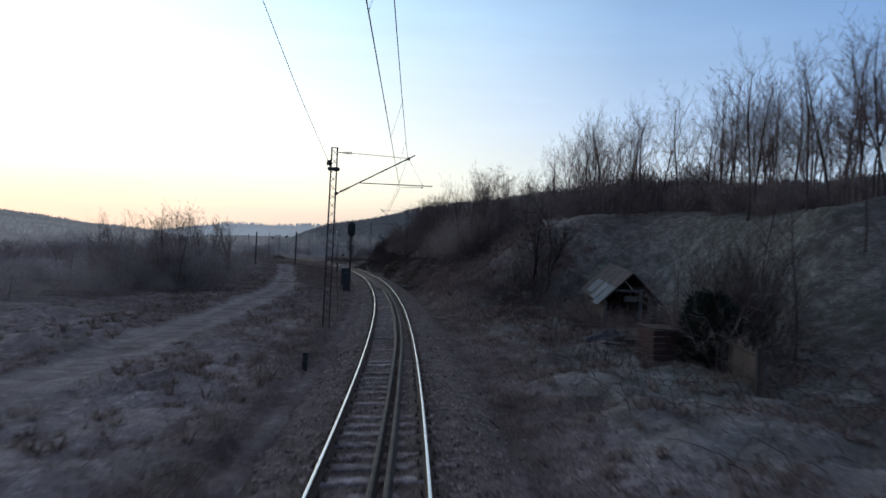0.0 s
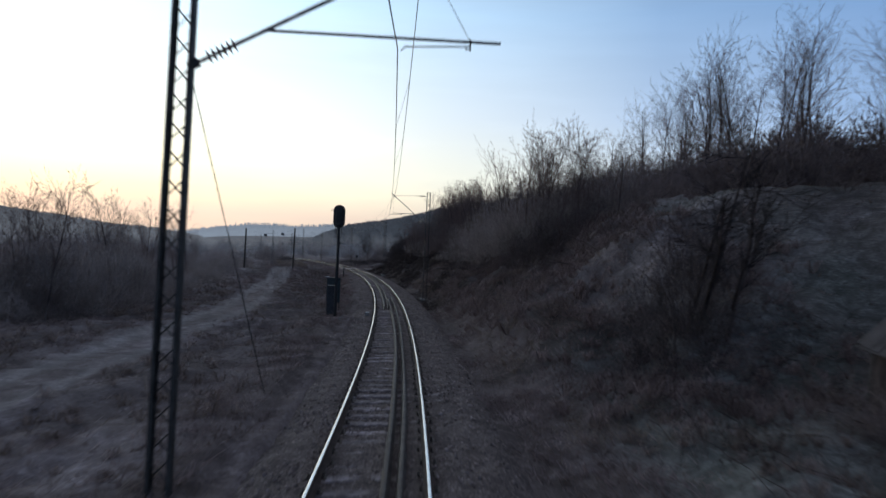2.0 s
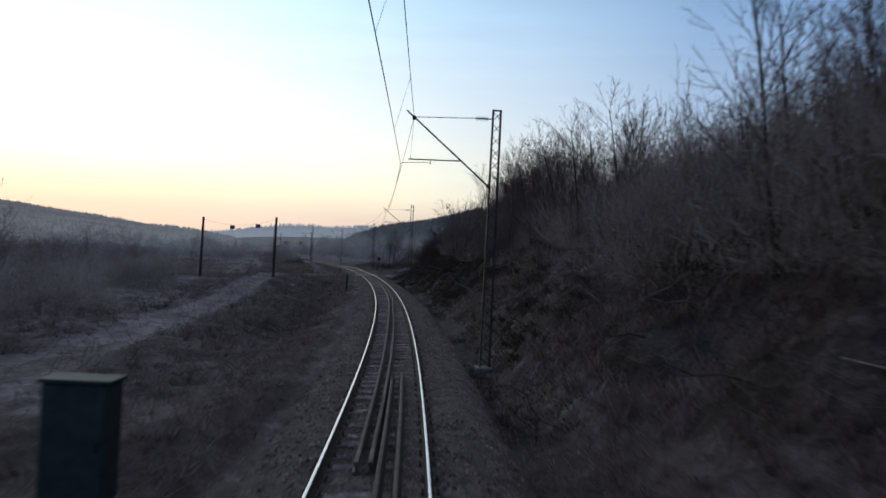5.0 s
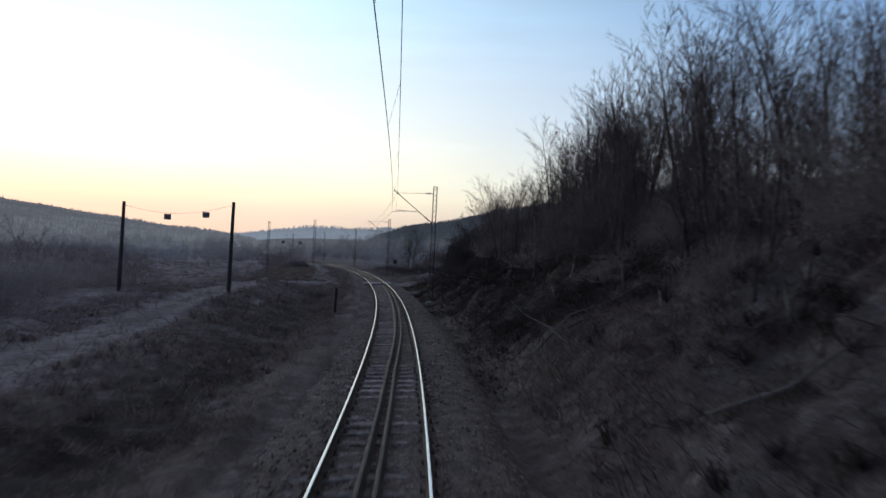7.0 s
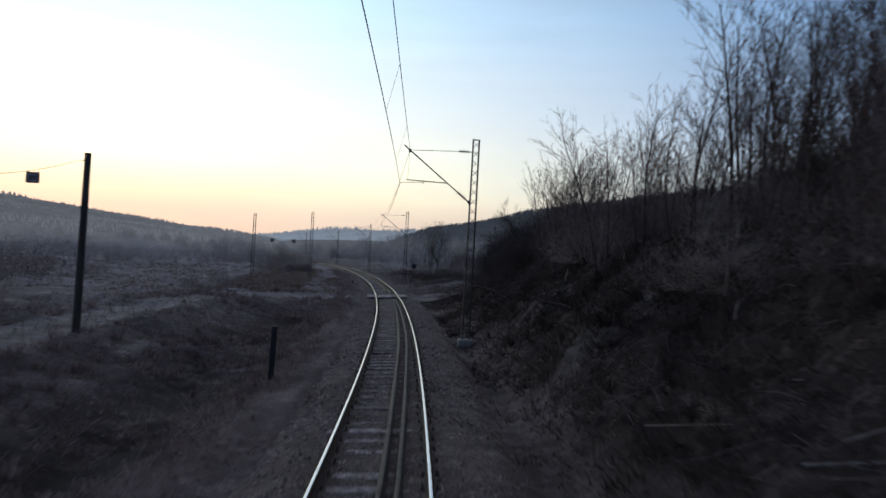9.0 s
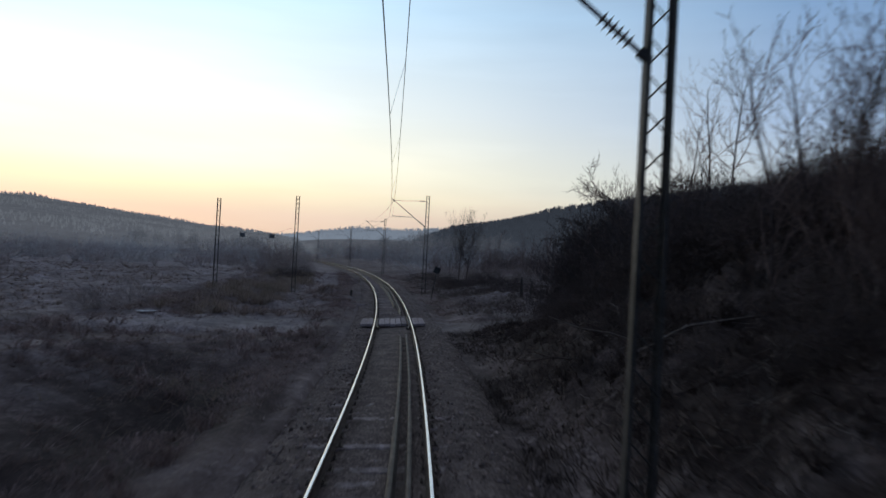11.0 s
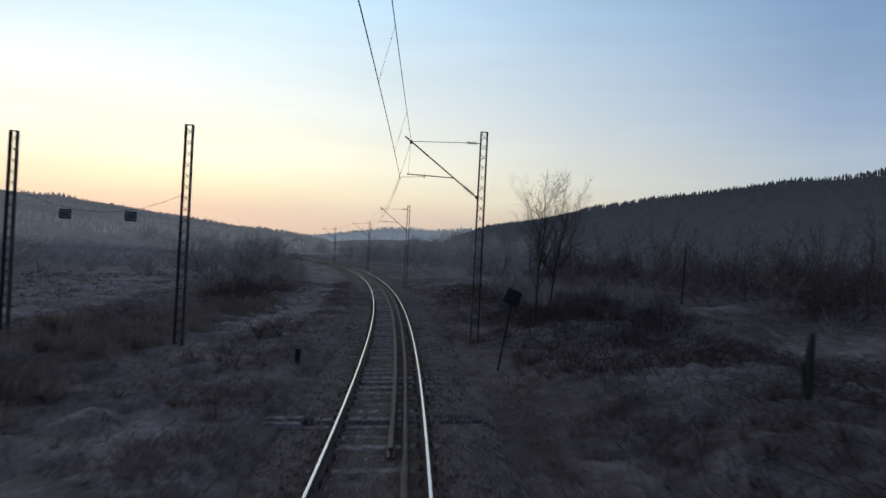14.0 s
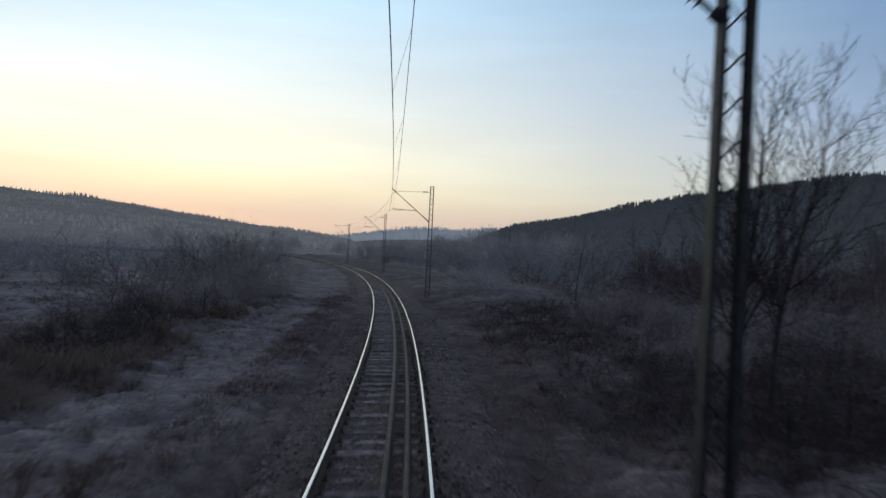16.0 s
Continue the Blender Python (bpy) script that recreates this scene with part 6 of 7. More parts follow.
LONE = []
for k in range(2):
    seg = grow(470 + k, 6.4, 0.068, [(9, 3), (6, 3), (3, 2), (1, 0)], 0.8, start=0.3, twig=0.0045, lift=0.24, crook=0.12, arm=1.6)
    crown_ = wood_mesh("crown", [q for q in seg if q[4] > 0], [M_BARK])
    LONE.append((reach_of(crown_), trunk_mesh("trunk", [q for q in seg if q[4] == 0], [M_BARK]), crown_))
place_tree(LONE[:1], 155.0, 6.7, 6.9, "bushy many-limbed bare tree standing alone beside the track", "lone trees", lean=1)
place_tree(LONE[1:], 155.1, 7.35, 6.7, "bushy many-limbed bare tree standing alone beside the track", "lone trees", lean=2)
place_tree(TREE_KINDS, 176.0, 9.5, 4.6, "crooked bare tree in the scrub", "lone trees")
far_thicket("thicket_belt", [(R(80, 150), -R(24, 45), R(2.5, 4.2), 1.3) for _ in range(70)], M_SCRUB, "brown leafless brush across the meadow")
far_thicket("thicket_belt", [(R(215, 300), R(9, 34), R(4.5, 7.5), 0.7) for _ in range(46)] + [(R(215, 290), -R(9, 30), R(4.0, 6.5), 0.8) for _ in range(28)], M_FROSTHAZE, "clumps of bare trees where the line bends away")
# misty woods where the line bends out of sight, haze put into the pale twigs
far_thicket("misty_brush", [(R(186, 326), R(7, 57), R(3.0, 5.5), 1.5) for _ in range(80)], M_HAZETWIG, "misty brush where the line bends away, haze put into its pale colour")
far_thicket("misty_brush", [(R(192, 326), -R(8.5, 57), R(3.0, 5.5), 1.5) for _ in range(62)], M_HAZETWIG, "misty brush beyond the meadow, haze put into its pale colour")
far_thicket("misty_brush", [(R(100, 260), -R(40, 59), R(2.4, 5.0), 1.7) for _ in range(62)], M_FROSTHAZE, "misty frosted hedge across the meadow, haze put into its colour")
far_thicket("misty_brush", [(R(150, 250), R(26, 59), R(3.5, 6.5), 1.3) for _ in range(56)], M_SCRUB, "dark leafless brushwood below the ridge")

far_thicket("misty_brush", [(R(150, 215), R(12, 46), R(1.5, 3.2), 1.5) for _ in range(80)], M_SCRUB, "brown leafless brush filling the rough ground below the ridge")
far_thicket("misty_brush", [(R(188, 225), -R(9, 40), R(1.8, 3.6), 1.2) for _ in range(40)], M_FROSTHAZE, "frosted leafless brush at the meadow's edge, haze put into its colour")


def evergreen(s, lat, tall):
    """A dense dark shrub: many short leafy sprays round hidden stems."""
    rng = np.random.default_rng(5)
    n = 5200
    u = rng.uniform(0, 1, n)
    a = rng.uniform(0, 2 * np.pi, n)
    z = tall * u ** 0.8
    rad = 0.72 * np.sqrt(np.clip(1 - (u - 0.38) ** 2 * 2.5, 0.03, 1)) * rng.uniform(0.45, 1.0, n)
    rad *= 1 + 0.25 * np.sin(a * 3 + 5 * u)
    p0 = np.stack([np.cos(a) * rad, np.sin(a) * rad, z], -1)
    out_ = np.stack([np.cos(a), np.sin(a), rng.uniform(0.1, 1.3, n)], -1) + rng.normal(0, 0.35, (n, 3))
    p1 = p0 + out_ * rng.uniform(0.06, 0.17, (n, 1))
    t_ = thing("evergreen_shrub", stand(s, lat, land(s, lat, 0.05)), "dense dark evergreen shrub beside the yard fence", "shrub")
    part("foliage", mesh_from("foliage", *tubes(p0, p1, 0.022, 0.006, 3), [M_EVERGREEN]), None, t_)
    part("stem", lathe([(0.09, 0), (0.06, tall * 0.7)], 8), M_BARK, t_)


evergreen(17.4, 8.5, 1.9)


def grass_stuff(name, seed, n, s0, s1, l0, l1, tall, mat, label, keep, wide=0.012, blades=5, bunch=0.09):
    """Tufts of blades scattered by a density that varies over the plan."""
    rng = np.random.default_rng(seed)
    s, lat = rng.uniform(s0, s1, n), rng.uniform(l0, l1, n)
    x, y = plan(s, lat)
    dens = fbm(x * 0.5, y * 0.5, seed, 3) + rng.normal(0, 0.28, n)
    road_in, _ = lane(s, lat)
    ok = keep(s, lat, dens) & (road_in < rng.uniform(0.1, 0.6, n))
    s, lat, x, y, dens = s[ok], lat[ok], x[ok], y[ok], dens[ok]
    z = ground_z(s, lat) - 0.02
    m = len(s)
    h = tall * (0.6 + 0.5 * rng.random(m) + 0.5 * np.clip(dens, -0.4, 0.8))
    a = rng.uniform(0, 2 * np.pi, (m, blades))
    lean_ = rng.uniform(0.4, 2.0, (m, blades))
    foot_ = np.stack([x, y, z], -1)[:, None] + np.stack([np.cos(a), np.sin(a), np.zeros_like(a)], -1) * rng.uniform(0, bunch, (m, blades, 1))
    tip_ = foot_ + np.stack([np.cos(a) * lean_, np.sin(a) * lean_, np.full_like(a, 0.7)], -1) * (h[:, None] * rng.uniform(0.5, 1.1, (m, blades)))[..., None]
    side_ = np.stack([-np.sin(a), np.cos(a), np.zeros_like(a)], -1) * wide
    v = np.stack([foot_ - side_, foot_ + side_, tip_], 2).reshape(-1, 3)
    f = np.arange(len(v)).reshape(-1, 3)
    tagged(new(name, mesh_from(name, v, f, [mat])), label, "grass", kind="stuff")


grass_stuff("frosted_grass", 41, 27000, -4, 190, -16, -1.95, 0.16, M_GRASS, "short frosted grass on the rough verge", lambda s, l, d: d > -0.55)
grass_stuff("frosted_grass", 42, 9000, 120, 190, -45, -15, 0.28, M_GRASS, "frosted meadow grass", lambda s, l, d: d > -0.4, 0.03)
grass_stuff("frosted_grass", 43, 16000, -4, 190, 2.0, 16, 0.17, M_GRASS, "short frosted grass and weeds", lambda s, l, d: (d > np.where(s > 62, 0.35, -0.4)))
grass_stuff("straw_grass", 44, 5000, -4, 190, -16, -3.0, 0.45, M_STRAW, "tall dry straw-coloured grass clumps", lambda s, l, d: (d > 0.55), 0.008, 7)
grass_stuff("straw_grass", 46, 5000, 28, 82, 3.2, 9, 0.4, M_STRAW, "dry brown stalks on the bank", lambda s, l, d: (d > 0.1), 0.007, 6)


grass_stuff("matted_grass", 47, 18000, 30, 83, 3.0, 10, 0.3, M_MAT, "matted brown dead grass covering the bank", lambda s, l, d: d > -0.45 + 0.9 * (1 - smooth(3.0, 4.6, l)), 0.011, 6, 0.16)
grass_stuff("matted_grass", 58, 15000, 81, 125, 3.0, 10, 0.3, M_DARKMAT, "dark dead grass covering the bank", lambda s, l, d: d > -0.45 + 1.1 * (1 - smooth(3.2, 5.0, l)), 0.011, 6, 0.16)
grass_stuff("matted_grass", 48, 26000, -4, 125, -14, -2.3, 0.2, M_MAT, "matted dead grass in clumps on the verge", lambda s, l, d: d > 0.05, 0.012, 6, 0.16)
grass_stuff("matted_grass", 49, 12000, -4, 33, 2.4, 13, 0.2, M_MAT, "matted dead grass in the yard", lambda s, l, d: d > -0.2, 0.012, 6, 0.14)
grass_stuff("matted_grass", 50, 15000, 126, 180, 3.4, 14, 0.32, M_WEED, "tall dark dead weeds on the rough ground", lambda s, l, d: (d > 0.0 + 0.8 * (1 - smooth(2.8, 5.0, l)) + 0.5 * smooth(150, 180, s) + 0.6 * (1 - smooth(130, 136, s))) & (lane(s, l)[0] < 0.05), 0.01, 6, 0.15)
grass_stuff("matted_grass", 57, 16000, 126, 185, -13, -2.3, 0.22, M_MAT, "matted dead grass beside the lane", lambda s, l, d: d > -0.1, 0.012, 6, 0.15)


grass_stuff("verge_grass", 65, 15000, -2, 180, -3.6, -1.85, 0.17, M_MAT, "dead grass creeping over the foot of the ballast", lambda s, l, d: d > 0.75 - 1.2 * smooth(1.85, 3.0, -l), 0.009, 6, 0.12)
grass_stuff("verge_grass", 66, 7000, -2, 58, 1.85, 3.8, 0.16, M_MAT, "dead grass creeping over the foot of the ballast", lambda s, l, d: d > 0.75 - 1.2 * smooth(1.85, 3.0, l), 0.009, 6, 0.12)
grass_stuff("verge_grass", 67, 9500, 56, 126, 1.9, 4.4, 0.2, M_DARKMAT, "dark dead grass along the foot of the ballast", lambda s, l, d: d > 0.7 - 1.2 * smooth(1.85, 3.0, l), 0.009, 6, 0.13)
grass_stuff("verge_grass", 68, 6000, 126, 185, 1.9, 5.0, 0.18, M_MAT, "dead grass along the foot of the ballast", lambda s, l, d: d > 0.7 - 1.2 * smooth(1.85, 3.0, l), 0.009, 6, 0.13)


def tussock_stuff(name, seed, n, s0, s1, l0, l1, size, mat, label, keep, blades=22):
    """Matted mounds: long blades rising from one root and drooping over on all sides, mostly downhill."""
    rng = np.random.default_rng(seed)
    s, lat = rng.uniform(s0, s1, n), rng.uniform(l0, l1, n)
    x, y = plan(s, lat)
    dens = fbm(x * 0.35, y * 0.35, seed, 3) + rng.normal(0, 0.2, n)
    ok = keep(s, lat, dens) & (lane(s, lat)[0] < 0.15)
    s, lat, x, y = s[ok], lat[ok], x[ok], y[ok]
    m = len(s)
    root = np.stack([x, y, ground_z(s, lat) - 0.03], -1)
    fall = ground_z(s, lat + 0.4, False) - ground_z(s, lat - 0.4, False)
    h = np.interp(s, LINE_S, LINE_H)
    down = -np.stack([np.cos(h), np.sin(h)], -1) * np.clip(fall, -1, 1)[:, None]
    k = (size * rng.uniform(0.55, 1.3, m))[:, None]
    a = rng.uniform(0, 2 * np.pi, (m, blades))
    reach = k * rng.uniform(0.45, 1.1, (m, blades))
    way = np.stack([np.cos(a), np.sin(a)], -1) + down[:, None] * 0.9
    top_ = np.concatenate([way * 0.42, np.full((m, blades, 1), 0.75)], -1) * reach[..., None] + rng.normal(0, 0.03, (m, blades, 3))
    end_ = np.concatenate([way * 1.05, np.full((m, blades, 1), 0.22)], -1) * reach[..., None] + rng.normal(0, 0.05, (m, blades, 3))
    end_[..., 2] += (end_[..., :2] * down[:, None]).sum(-1) * -0.6
    side_ = np.stack([-np.sin(a), np.cos(a), np.zeros_like(a)], -1) * (0.0075 * rng.uniform(0.6, 1.5, (m, blades)))[..., None]
    o = root[:, None] + np.concatenate([way * 0.1 * k[..., None], np.zeros((m, blades, 1))], -1)
    v = np.stack([o - side_, o + side_, o + top_ + side_, o + top_ - side_, o + end_], 2).reshape(-1, 3)
    b0 = np.arange(m * blades)[:, None] * 5
    f = np.concatenate([b0 + np.array([[0, 1, 2]]), b0 + np.array([[0, 2, 3]]), b0 + np.array([[3, 2, 4]])])
    tagged(new(name, mesh_from(name, v, f, [mat])), label, "grass", kind="stuff")


tussock_stuff("tussock_grass", 91, 900, 29, 62, 3.6, 11.5, 0.44, M_MAT, "frosted tussocks of dead grass drooping down the bank", lambda s, l, d: d > -0.25)
tussock_stuff("tussock_grass", 92, 1000, -2, 60, -12, -2.6, 0.3, M_GRASS, "low frosted tussocks of matted grass on the verge", lambda s, l, d: d > 0.05)
tussock_stuff("tussock_grass", 93, 600, 0, 32, 3.2, 12, 0.3, M_GRASS, "low frosted tussocks of matted grass in the yard", lambda s, l, d: d > 0.0)
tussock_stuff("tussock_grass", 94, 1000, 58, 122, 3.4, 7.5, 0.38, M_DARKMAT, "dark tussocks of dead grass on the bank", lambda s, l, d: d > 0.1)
tussock_stuff("tussock_grass", 95, 1300, 58, 124, -12, -2.8, 0.34, M_MAT, "brown tussocks of dead grass in the hollow", lambda s, l, d: d > 0.15)
tussock_stuff("tussock_grass", 96, 1200, 128, 176, -12, -2.6, 0.36, M_GRASS, "frosted straw tussocks beside the lane", lambda s, l, d: d > 0.0 + 0.3 * (l > -5))
tussock_stuff("straw_tussocks", 98, 520, 128, 172, -11, -6.2, 0.7, M_STRAW, "tall straw tussocks drooping round the posts", lambda s, l, d: d > 0.15, 44)
tussock_stuff("tussock_grass", 97, 900, 128, 172, 3.2, 12, 0.4, M_WEED, "dark frosted tussocks on the rough ground", lambda s, l, d: d > 0.05)


def debris_stuff(name, seed, n, s0, s1, l0, l1, mat, label):
    """Broken sticks and peeled twigs strewn over the slope, every one a bent pair of thin prisms."""
    rng = np.random.default_rng(seed)
    s, lat = rng.uniform(s0, s1, n), rng.uniform(l0, l1, n)
    keep = fbm(s * 0.3, lat * 0.5, seed, 2) > -0.25
    s, lat = s[keep], lat[keep]
    n = len(s)
    ln, a = rng.uniform(0.15, 0.9, n) ** 1.3, rng.uniform(0, 2 * np.pi, n)
    pts = []
    for k in (0, 0.5, 1):
        ds, dl = np.sin(a) * ln * k, np.cos(a) * ln * k
        x, y = plan(s + ds, lat + dl)
        pts.append(np.stack([x, y, ground_z(s + ds, lat + dl) + 0.05 + 0.1 * rng.random(n)], -1) + rng.normal(0, 0.03, (n, 3)))
    r = rng.uniform(0.003, 0.009, n)
    v0, f0 = tubes(pts[0], pts[1], r, r * 0.8, 3)
    v1, f1 = tubes(pts[1], pts[2], r * 0.8, r * 0.4, 3)
    tagged(new(name, mesh_from(name, np.concatenate([v0, v1]), np.concatenate([f0, f1 + len(v0)]), [mat])), label, "debris", kind="stuff")


debris_stuff("stick_debris", 85, 2200, 50, 122, 3.4, 8.0, M_CUTWOOD, "pale broken sticks strewn over the bank")
debris_stuff("stick_debris", 86, 700, 30, 56, 3.6, 9.0, M_CUTWOOD, "pale broken sticks in the matted grass")
debris_stuff("stick_debris", 87, 900, 34, 62, -7, -2.4, M_CUTWOOD, "pale broken stalks on the verge")


def bramble_stuff(name, seed, n, s0, s1, l0, l1, mat, label):
    """Arching stalks tangled over the slope."""
    rng = np.random.default_rng(seed)
    s, lat = rng.uniform(s0, s1, n), rng.uniform(l0, l1, n)
    x, y = plan(s, lat)
    z = ground_z(s, lat) - 0.03
    a = rng.uniform(0, 2 * np.pi, n)
    reach, up_ = rng.uniform(0.3, 1.1, n), rng.uniform(0.12, 0.55, n)
    p0, p1 = [], []
    prev = np.stack([x, y, z], -1)
    for k in range(1, 4):
        u = k / 3
        nxt = np.stack([x + np.cos(a) * reach * u, y + np.sin(a) * reach * u, z + up_ * 4 * u * (1.1 - u)], -1) + rng.normal(0, 0.03, (n, 3))
        p0.append(prev)
        p1.append(nxt)
        prev = nxt
    tagged(new(name, mesh_from(name, *tubes(np.concatenate(p0), np.concatenate(p1), 0.006, 0.005, 3), [mat])), label, "brambles", kind="stuff")


bramble_stuff("brambles", 51, 2800, 52, 124, 3.0, 9.5, M_BRAMBLE, "tangled brown bramble stalks over the bank")
bramble_stuff("brambles", 52, 1200, -2, 33, 4.5, 12, M_BRAMBLE, "tangled dead stalks in the yard grass")
bramble_stuff("brambles", 53, 1200, 55, 120, -13, -3.0, M_SCRUB, "tangled dead stalks in the hollow beside the track")
bramble_stuff("brambles", 54, 2400, 127, 175, 4.6, 12, M_BRAMBLE, "tangled dead stalks on rough ground")


def cut_branches():
    rng = random.Random(17)
    for i in range(54):
        s, lat = rng.uniform(37, 118), rng.uniform(3.8, 7.5)
        a, ln = rng.uniform(0, 360), rng.uniform(0.8, 2.6)
        b = thing("cut_branch", stand(s, lat, land(s, lat, -0.06), a, 0, rng.uniform(-10, 25)), "felled pale branch lying on the slope", "branch", "cut branches on the bank")
        pts = [(0, 0, 0), (0.05, ln * 0.35, 0.06), (-0.04, ln * 0.7, 0.02), (0.06, ln, 0.1)]
        part("limb", mesh_from("limb", *tubes(pts[:-1], pts[1:], np.array([0.026, 0.02, 0.014]), np.array([0.02, 0.014, 0.005]), 6), [M_CUTWOOD if i % 3 == 0 else M_BARK]), None, b)
        for p_, q_ in ((pts[1], (0.35, ln * 0.6, 0.2)), (pts[2], (-0.3, ln * 0.95, 0.18))):
            part("twig", mesh_from("twig", *tubes([p_], [q_], 0.014, 0.006, 4), [M_BARK]), None, b)


cut_branches()


def verge_branch(points, r, label="long pale fallen branch lying in the verge grass"):
    """A fallen pale branch with a few side twigs, lying in the verge grass."""
    pts = [np.array(spot(s, lat, land(s, lat, -0.05 - up))) for s, lat, up in points]
    o = Vector(pts[0])
    b = thing("fallen_branch", pose(*o), label, "branch", "fallen branches")
    rel = [q - pts[0] for q in pts]
    rads = np.linspace(r, r * 0.35, len(rel))
    part("limb", mesh_from("limb", *tubes(rel[:-1], rel[1:], rads[:-1], rads[1:], 6), [M_CUTWOOD]), None, b)
    for i, q in enumerate(rel[1:-1]):
        side_ = np.array([0.35 * (-1) ** i, 0.4, 0.12])
        part("twig", mesh_from("twig", *tubes([q, q + side_ * 0.6], [q + side_ * 0.6, q + side_ + np.array([0.05, 0.1, -0.04])], np.array([r * 0.4, r * 0.3]), np.array([r * 0.3, r * 0.12]), 4), [M_BARK]), None, b)


verge_branch([(44.3, -3.2, 0.02), (45.6, -3.25, 0.08), (47.4, -3.1, 0.05), (48.6, -3.3, 0.1), (49.3, -3.2, 0.25)], 0.022)
verge_branch([(44.0, -2.4, 0.0), (44.6, -2.5, 0.07), (45.2, -2.75, 0.12), (46.2, -2.9, 0.05)], 0.016)
for pts_, r_ in (([(79.7, 3.7, 0.1), (79.6, 4.6, 0.25), (79.4, 5.6, 0.2), (79.0, 6.4, 0.4)], 0.03), ([(70.8, 4.2, 0.05), (70.4, 5.0, 0.15), (70.0, 5.8, 0.12), (69.8, 6.8, 0.3)], 0.035),
                 ([(46.2, 4.0, 0.05), (45.4, 4.4, 0.2), (44.6, 4.7, 0.1)], 0.014), ([(52.0, 5.3, 0.1), (51.2, 5.6, 0.2), (50.3, 5.9, 0.15), (49.4, 6.4, 0.3)], 0.02), ([(87.2, 5.0, 0.05), (86.6, 5.4, 0.3), (86.0, 5.5, 0.15)], 0.018),
                 ([(95.4, 6.9, 0.1), (94.6, 7.2, 0.25), (93.8, 7.3, 0.2)], 0.025), ([(90.0, 3.9, 0.05), (89.2, 4.0, 0.15), (88.2, 4.3, 0.1)], 0.016), ([(64.0, 4.6, 0.1), (63.2, 5.2, 0.3), (62.0, 5.5, 0.2)], 0.025),
                 ([(74.5, 4.4, 0.1), (74.0, 5.3, 0.25), (73.0, 5.9, 0.2)], 0.02), ([(110.5, 4.6, 0.1), (109.6, 5.2, 0.3), (108.9, 6.0, 0.25)], 0.022)):
    verge_branch(pts_, r_, "felled pale limb lying across the slope")


def torn_stump(s, lat, tall, r, lean):
    """A cut sapling's stub, split at the top."""
    t_ = thing("stump", stand(s, lat, land(s, lat, 0.08), 37 * s, lean), "pale torn stub of a cut sapling on the bank", "stump", "cut stubs on the bank")
    part("stub", lathe([(r * 1.3, 0), (r, 0.12), (r * 0.9, tall)], 8), M_PALEWOOD, t_)
    for a, h in ((0.3, 0.16), (2.2, 0.1), (4.1, 0.22)):
        foot_ = (math.cos(a) * r * 0.5, math.sin(a) * r * 0.5, tall - 0.02)
        part("splinter", mesh_from("splinter", *tubes([foot_], [(foot_[0] * 2.2, foot_[1] * 2.2, tall + h)], r * 0.45, r * 0.08, 4), [M_PALEWOOD]), None, t_)


for s_, lat_, tall_, r_, lean_ in ((96.4, 7.6, 0.6, 0.035, 4), (107.3, 7.0, 0.7, 0.04, -12), (86.2, 6.3, 0.5, 0.03, 14), (85.6, 5.6, 0.35, 0.035, -20), (94.5, 7.4, 0.55, 0.035, 8), (92.1, 6.2, 0.3, 0.03, -6),
                                  (99.4, 6.6, 0.4, 0.03, 18), (76.8, 5.9, 0.35, 0.03, -10), (81.5, 6.6, 0.5, 0.03, 6), (72.6, 6.3, 0.4, 0.025, 12), (103.0, 5.8, 0.35, 0.03, -14), (66.0, 5.4, 0.3, 0.025, 9)):
    torn_stump(s_, lat_, tall_, r_, lean_)

verge_branch([(46.0, -3.6, 0.0), (47.2, -3.4, 0.1), (48.2, -3.7, 0.16)], 0.014)

# ---- woods on the far ridges ----


def ridge_woods(name, seed, n, ridge, az0, az1, near, far, mat, label, tall):
    """Small uneven bare crowns over the far slopes, thickest along the crest."""
    rng = np.random.default_rng(seed)
    az = rng.uniform(az0, az1, n)
    r = ridge[0] * (near + (far - near) * rng.uniform(0, 1, n) ** 0.45)
    x, y = MID.x - np.sin(np.radians(az)) * r, MID.y + np.cos(np.radians(az)) * r
    z = ridge_z(x, y) - 2.2
    h = tall * rng.uniform(0.45, 1.15, n) * (1 + 0.35 * fbm(x * 0.03, y * 0.03, seed, 2))
    w = h * rng.uniform(0.04, 0.15, n)
    ang = rng.uniform(0, 2 * np.pi, (n, 1)) + np.arange(3) * 2 * np.pi / 3
    foot_ = np.stack([x[:, None] + w[:, None] * np.cos(ang), y[:, None] + w[:, None] * np.sin(ang), np.broadcast_to(z[:, None], (n, 3))], -1)
    mid_ = np.stack([x[:, None] + 1.1 * w[:, None] * np.cos(ang + 0.6), y[:, None] + 1.1 * w[:, None] * np.sin(ang + 0.6), z[:, None] + h[:, None] * rng.uniform(0.5, 0.75, (n, 3))], -1)
    tip_ = np.stack([x, y, z + h], -1)[:, None]
    v = np.concatenate([foot_, mid_, tip_], 1)
    f = np.array([(0, 1, 4), (0, 4, 3), (1, 2, 5), (1, 5, 4), (2, 0, 3), (2, 3, 5), (3, 4, 6), (4, 5, 6), (5, 3, 6)])[None] + (np.arange(n) * 7)[:, None, None]
    tagged(new(name, mesh_from(name, v.reshape(-1, 3), f.reshape(-1, 3), [mat])), label, "woods", kind="stuff")


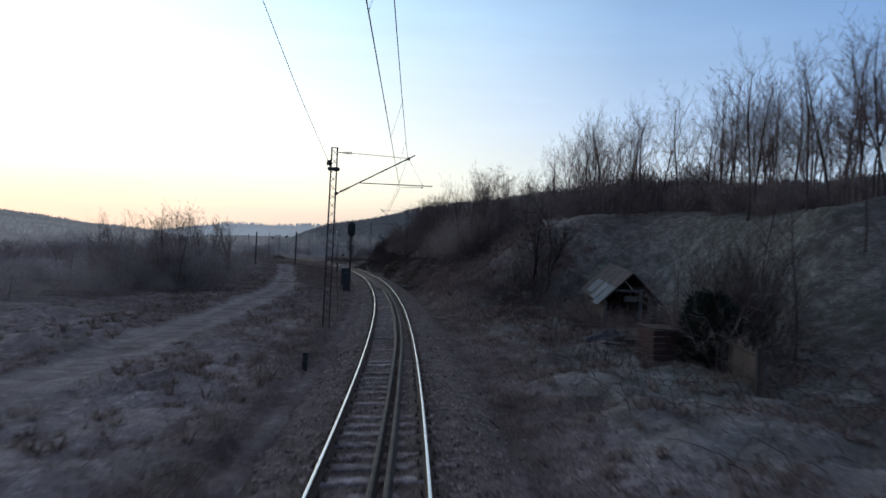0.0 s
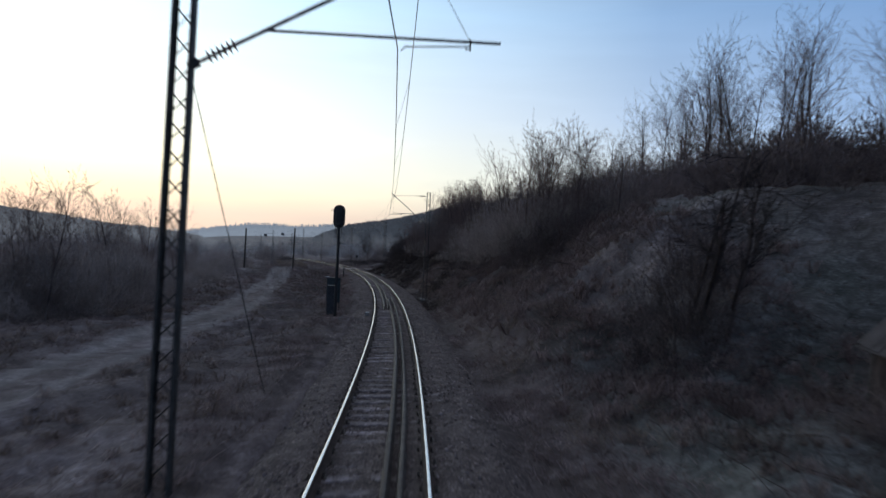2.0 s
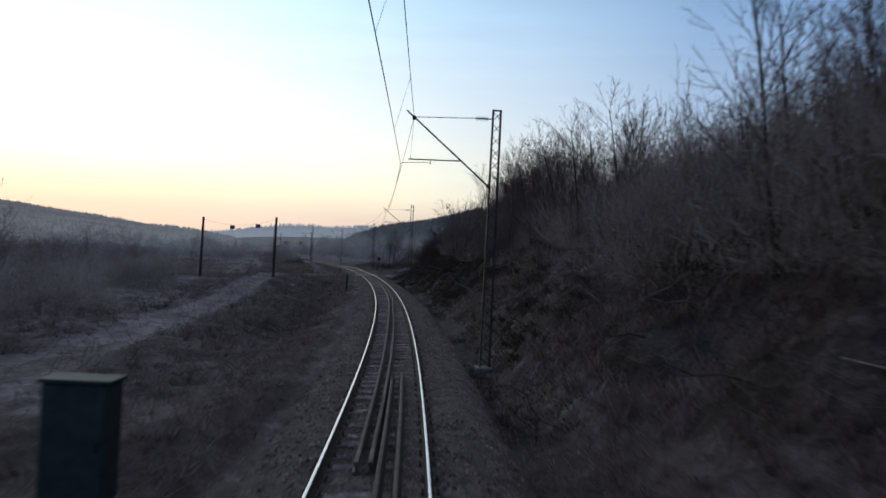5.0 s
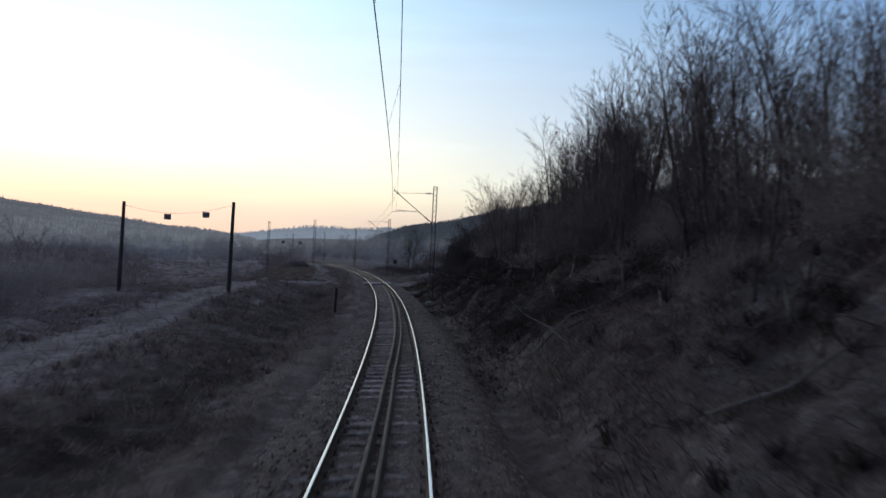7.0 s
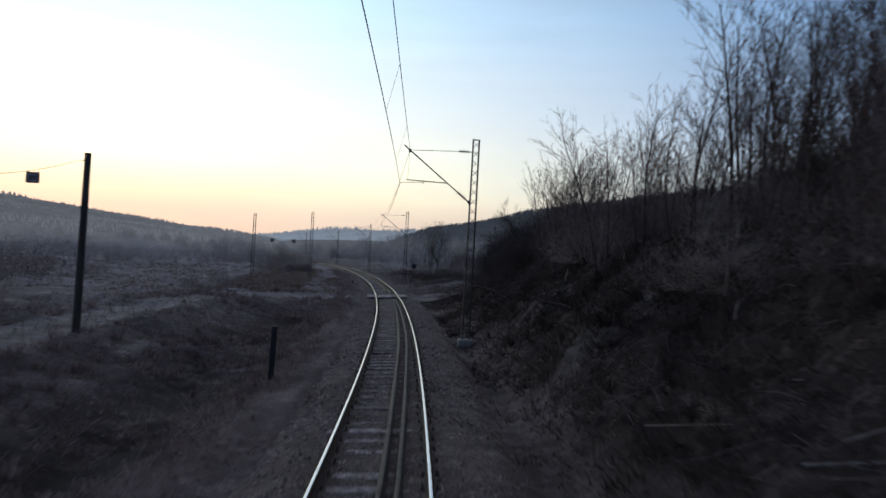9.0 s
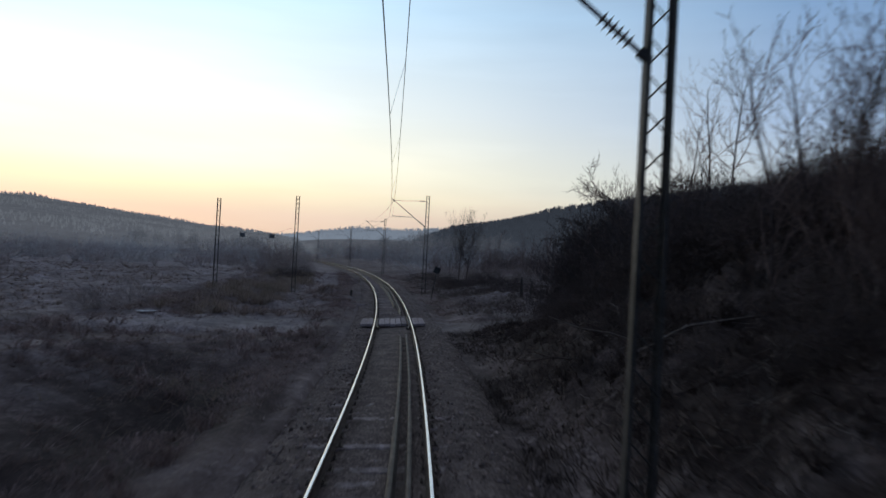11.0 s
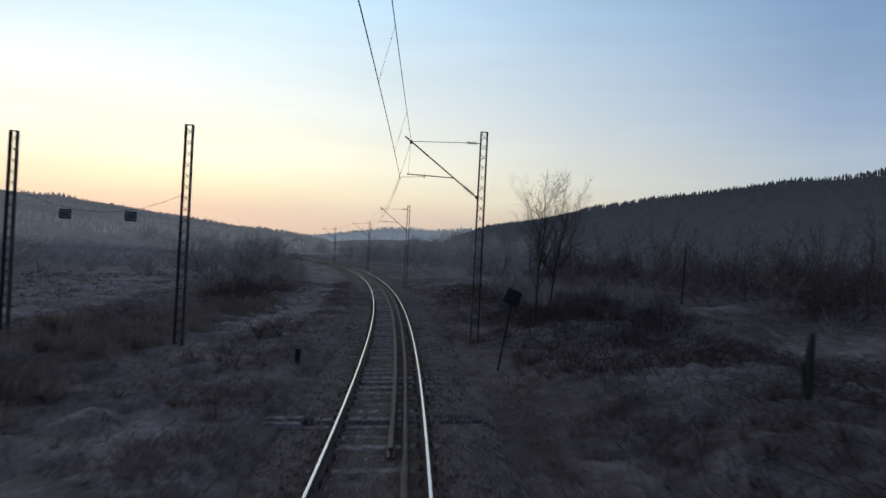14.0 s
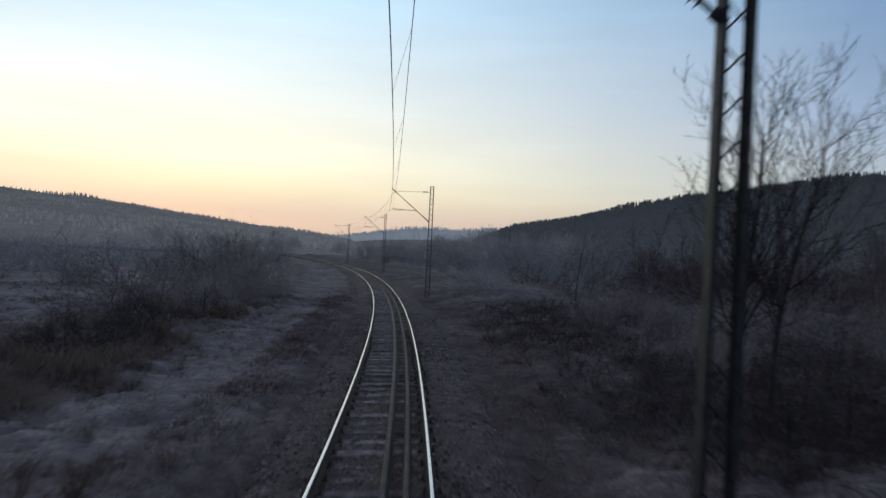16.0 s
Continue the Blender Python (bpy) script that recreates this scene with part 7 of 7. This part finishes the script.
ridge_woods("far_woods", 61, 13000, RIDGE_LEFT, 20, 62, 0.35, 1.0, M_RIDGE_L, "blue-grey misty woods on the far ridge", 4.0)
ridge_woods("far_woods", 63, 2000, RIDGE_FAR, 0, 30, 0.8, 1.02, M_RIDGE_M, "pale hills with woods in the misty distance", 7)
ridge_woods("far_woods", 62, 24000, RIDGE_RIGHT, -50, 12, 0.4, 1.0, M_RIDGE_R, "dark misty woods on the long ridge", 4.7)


def misty_grove(seed, n, az0, az1, r0, r1, h0, h1, label):
    """Bare trees standing in the mist on the valley floor, joined into one grove."""
    rng = random.Random(seed)
    v, f, off = [], [], 0
    for _ in range(n):
        az, r = radians(rng.uniform(az0, az1)), rng.uniform(r0, r1)
        hh, _stem, crown = rng.choice(DENSE)
        co = np.zeros(len(crown.vertices) * 3)
        crown.vertices.foreach_get("co", co)
        k, a, w = rng.uniform(h0, h1) / hh, rng.uniform(0, 6.28), rng.uniform(0.55, 0.9)
        turn = np.array([[math.cos(a) * w, -math.sin(a) * w, 0], [math.sin(a) * w, math.cos(a) * w, 0], [0, 0, 1]]) * k
        x, y = MID.x - math.sin(az) * r, MID.y + math.cos(az) * r
        v.append(co.reshape(-1, 3) @ turn.T + np.array([x, y, float(ridge_z(np.array([x]), np.array([y]))[0]) - 0.6]))
        f.append(np.arange(len(co) // 3).reshape(-1, 3)[::2] + off)
        off += len(co) // 3
    # the mist here is only the emission of the grove's material
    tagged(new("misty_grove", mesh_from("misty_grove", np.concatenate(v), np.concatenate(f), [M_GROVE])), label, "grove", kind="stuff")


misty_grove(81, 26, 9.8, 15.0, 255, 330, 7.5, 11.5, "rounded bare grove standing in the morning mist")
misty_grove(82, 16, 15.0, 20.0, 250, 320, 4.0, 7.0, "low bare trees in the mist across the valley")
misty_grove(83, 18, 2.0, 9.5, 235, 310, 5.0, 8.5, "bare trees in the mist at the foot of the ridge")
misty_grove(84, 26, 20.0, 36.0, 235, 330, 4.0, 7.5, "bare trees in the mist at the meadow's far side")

# ---- sleepers and loose stones, last ----


def sleeper_mesh():
    bm = block(2.5, 0.24, 0.14, (0, 0, -0.07), bevel=0.018)
    me = bpy.data.meshes.new("sleeper")
    bm.to_mesh(me)
    bm.free()
    me.materials.append(M_SLEEPER)
    return me


def build_sleepers():
    me = sleeper_mesh()
    pm = bpy.data.meshes.new("fastening")
    pb = block(0.3, 0.15, 0.02, (0, 0, 0.008), bevel=0)
    for x in (-0.1, 0.1):
        for y in (-0.045, 0.045):
            block(0.035, 0.035, 0.05, (x, y, 0.035), bevel=0, bm=pb)
    pb.to_mesh(pm)
    pb.free()
    pm.materials.append(M_PLATE)
    rng = random.Random(2)
    s, count = -6.0, 0
    rest_v, rest_f = [], []
    base_v = np.array([v.co for v in me.vertices])
    base_f = [tuple(p.vertices) for p in me.polygons]
    off = 0
    while s < 325:
        c = on_track(np.array(s), np.array(rng.uniform(-0.03, 0.03)), -0.166 + rng.uniform(-0.03, 0.006))
        m = pose(float(c[0]), float(c[1]), float(c[2]), 0, -2.7, heading(s) + rng.uniform(-0.6, 0.6))
        if count < 298:
            ob = new("sleeper", me)
            ob.parent = BALLAST
            ob.matrix_basis = m
            for x in (-0.7535, 0.7535):
                f = new("fastening", pm)
                f.parent = ob
                f.matrix_basis = pose(x, 0, 0)
        else:
            mm = np.array(m)
            rest_v.append(base_v @ mm[:3, :3].T + mm[:3, 3])
            rest_f += [tuple(i + off for i in q) for q in base_f]
            off += len(base_v)
        count += 1
        s += 0.58
    if rest_v:
        rm = bpy.data.meshes.new("far_sleepers")
        rm.from_pydata(np.concatenate(rest_v).tolist(), [], rest_f)
        rm.materials.append(M_SLEEPER)
        ob = new("far_sleepers", rm)
        ob.parent = BALLAST
        tagged(ob, kind="stuff")


build_sleepers()


def loose_stones(n=52000):
    rng = np.random.default_rng(71)
    s, lat = rng.uniform(2, 175, n), rng.normal(0, 1.4, n)
    ok = (np.abs(lat) < 2.2) & ~((s > 125.0) & (s < 127.9) & (np.abs(lat) < 1.4))
    s, lat = s[ok], lat[ok]
    n = len(s)
    up = -0.186 + 0.046 * smooth(0.86, 1.0, np.abs(lat)) - 0.06 * smooth(1.4, 1.8, np.abs(lat)) - 0.37 * smooth(1.75, 2.55, np.abs(lat))
    p = on_track(s, lat, up)
    r = rng.uniform(0.018, 0.05, n) * np.where(np.abs(lat) < 0.7, 0.75, 1.0)
    base = np.array([(1, 0, 0), (-0.5, 0.9, 0), (-0.5, -0.9, 0.1), (0.2, 0.2, 0.9), (0.1, -0.1, -0.8)])
    v = base[None] * rng.uniform(0.6, 1.3, (n, 5, 1)) * r[:, None, None]
    a = rng.uniform(0, 2 * np.pi, n)
    ca, sa = np.cos(a)[:, None], np.sin(a)[:, None]
    v = np.stack([v[..., 0] * ca - v[..., 1] * sa, v[..., 0] * sa + v[..., 1] * ca, v[..., 2]], -1) + p[:, None]
    f = np.array([(0, 1, 3), (1, 2, 3), (2, 0, 3), (2, 1, 4)])[None] + (np.arange(n) * 5)[:, None, None]
    ob = new("ballast_stones", mesh_from("ballast_stones", v.reshape(-1, 3), f.reshape(-1, 3), [M_STONE]))
    ob.parent = BALLAST
    tagged(ob, kind="stuff")


loose_stones()
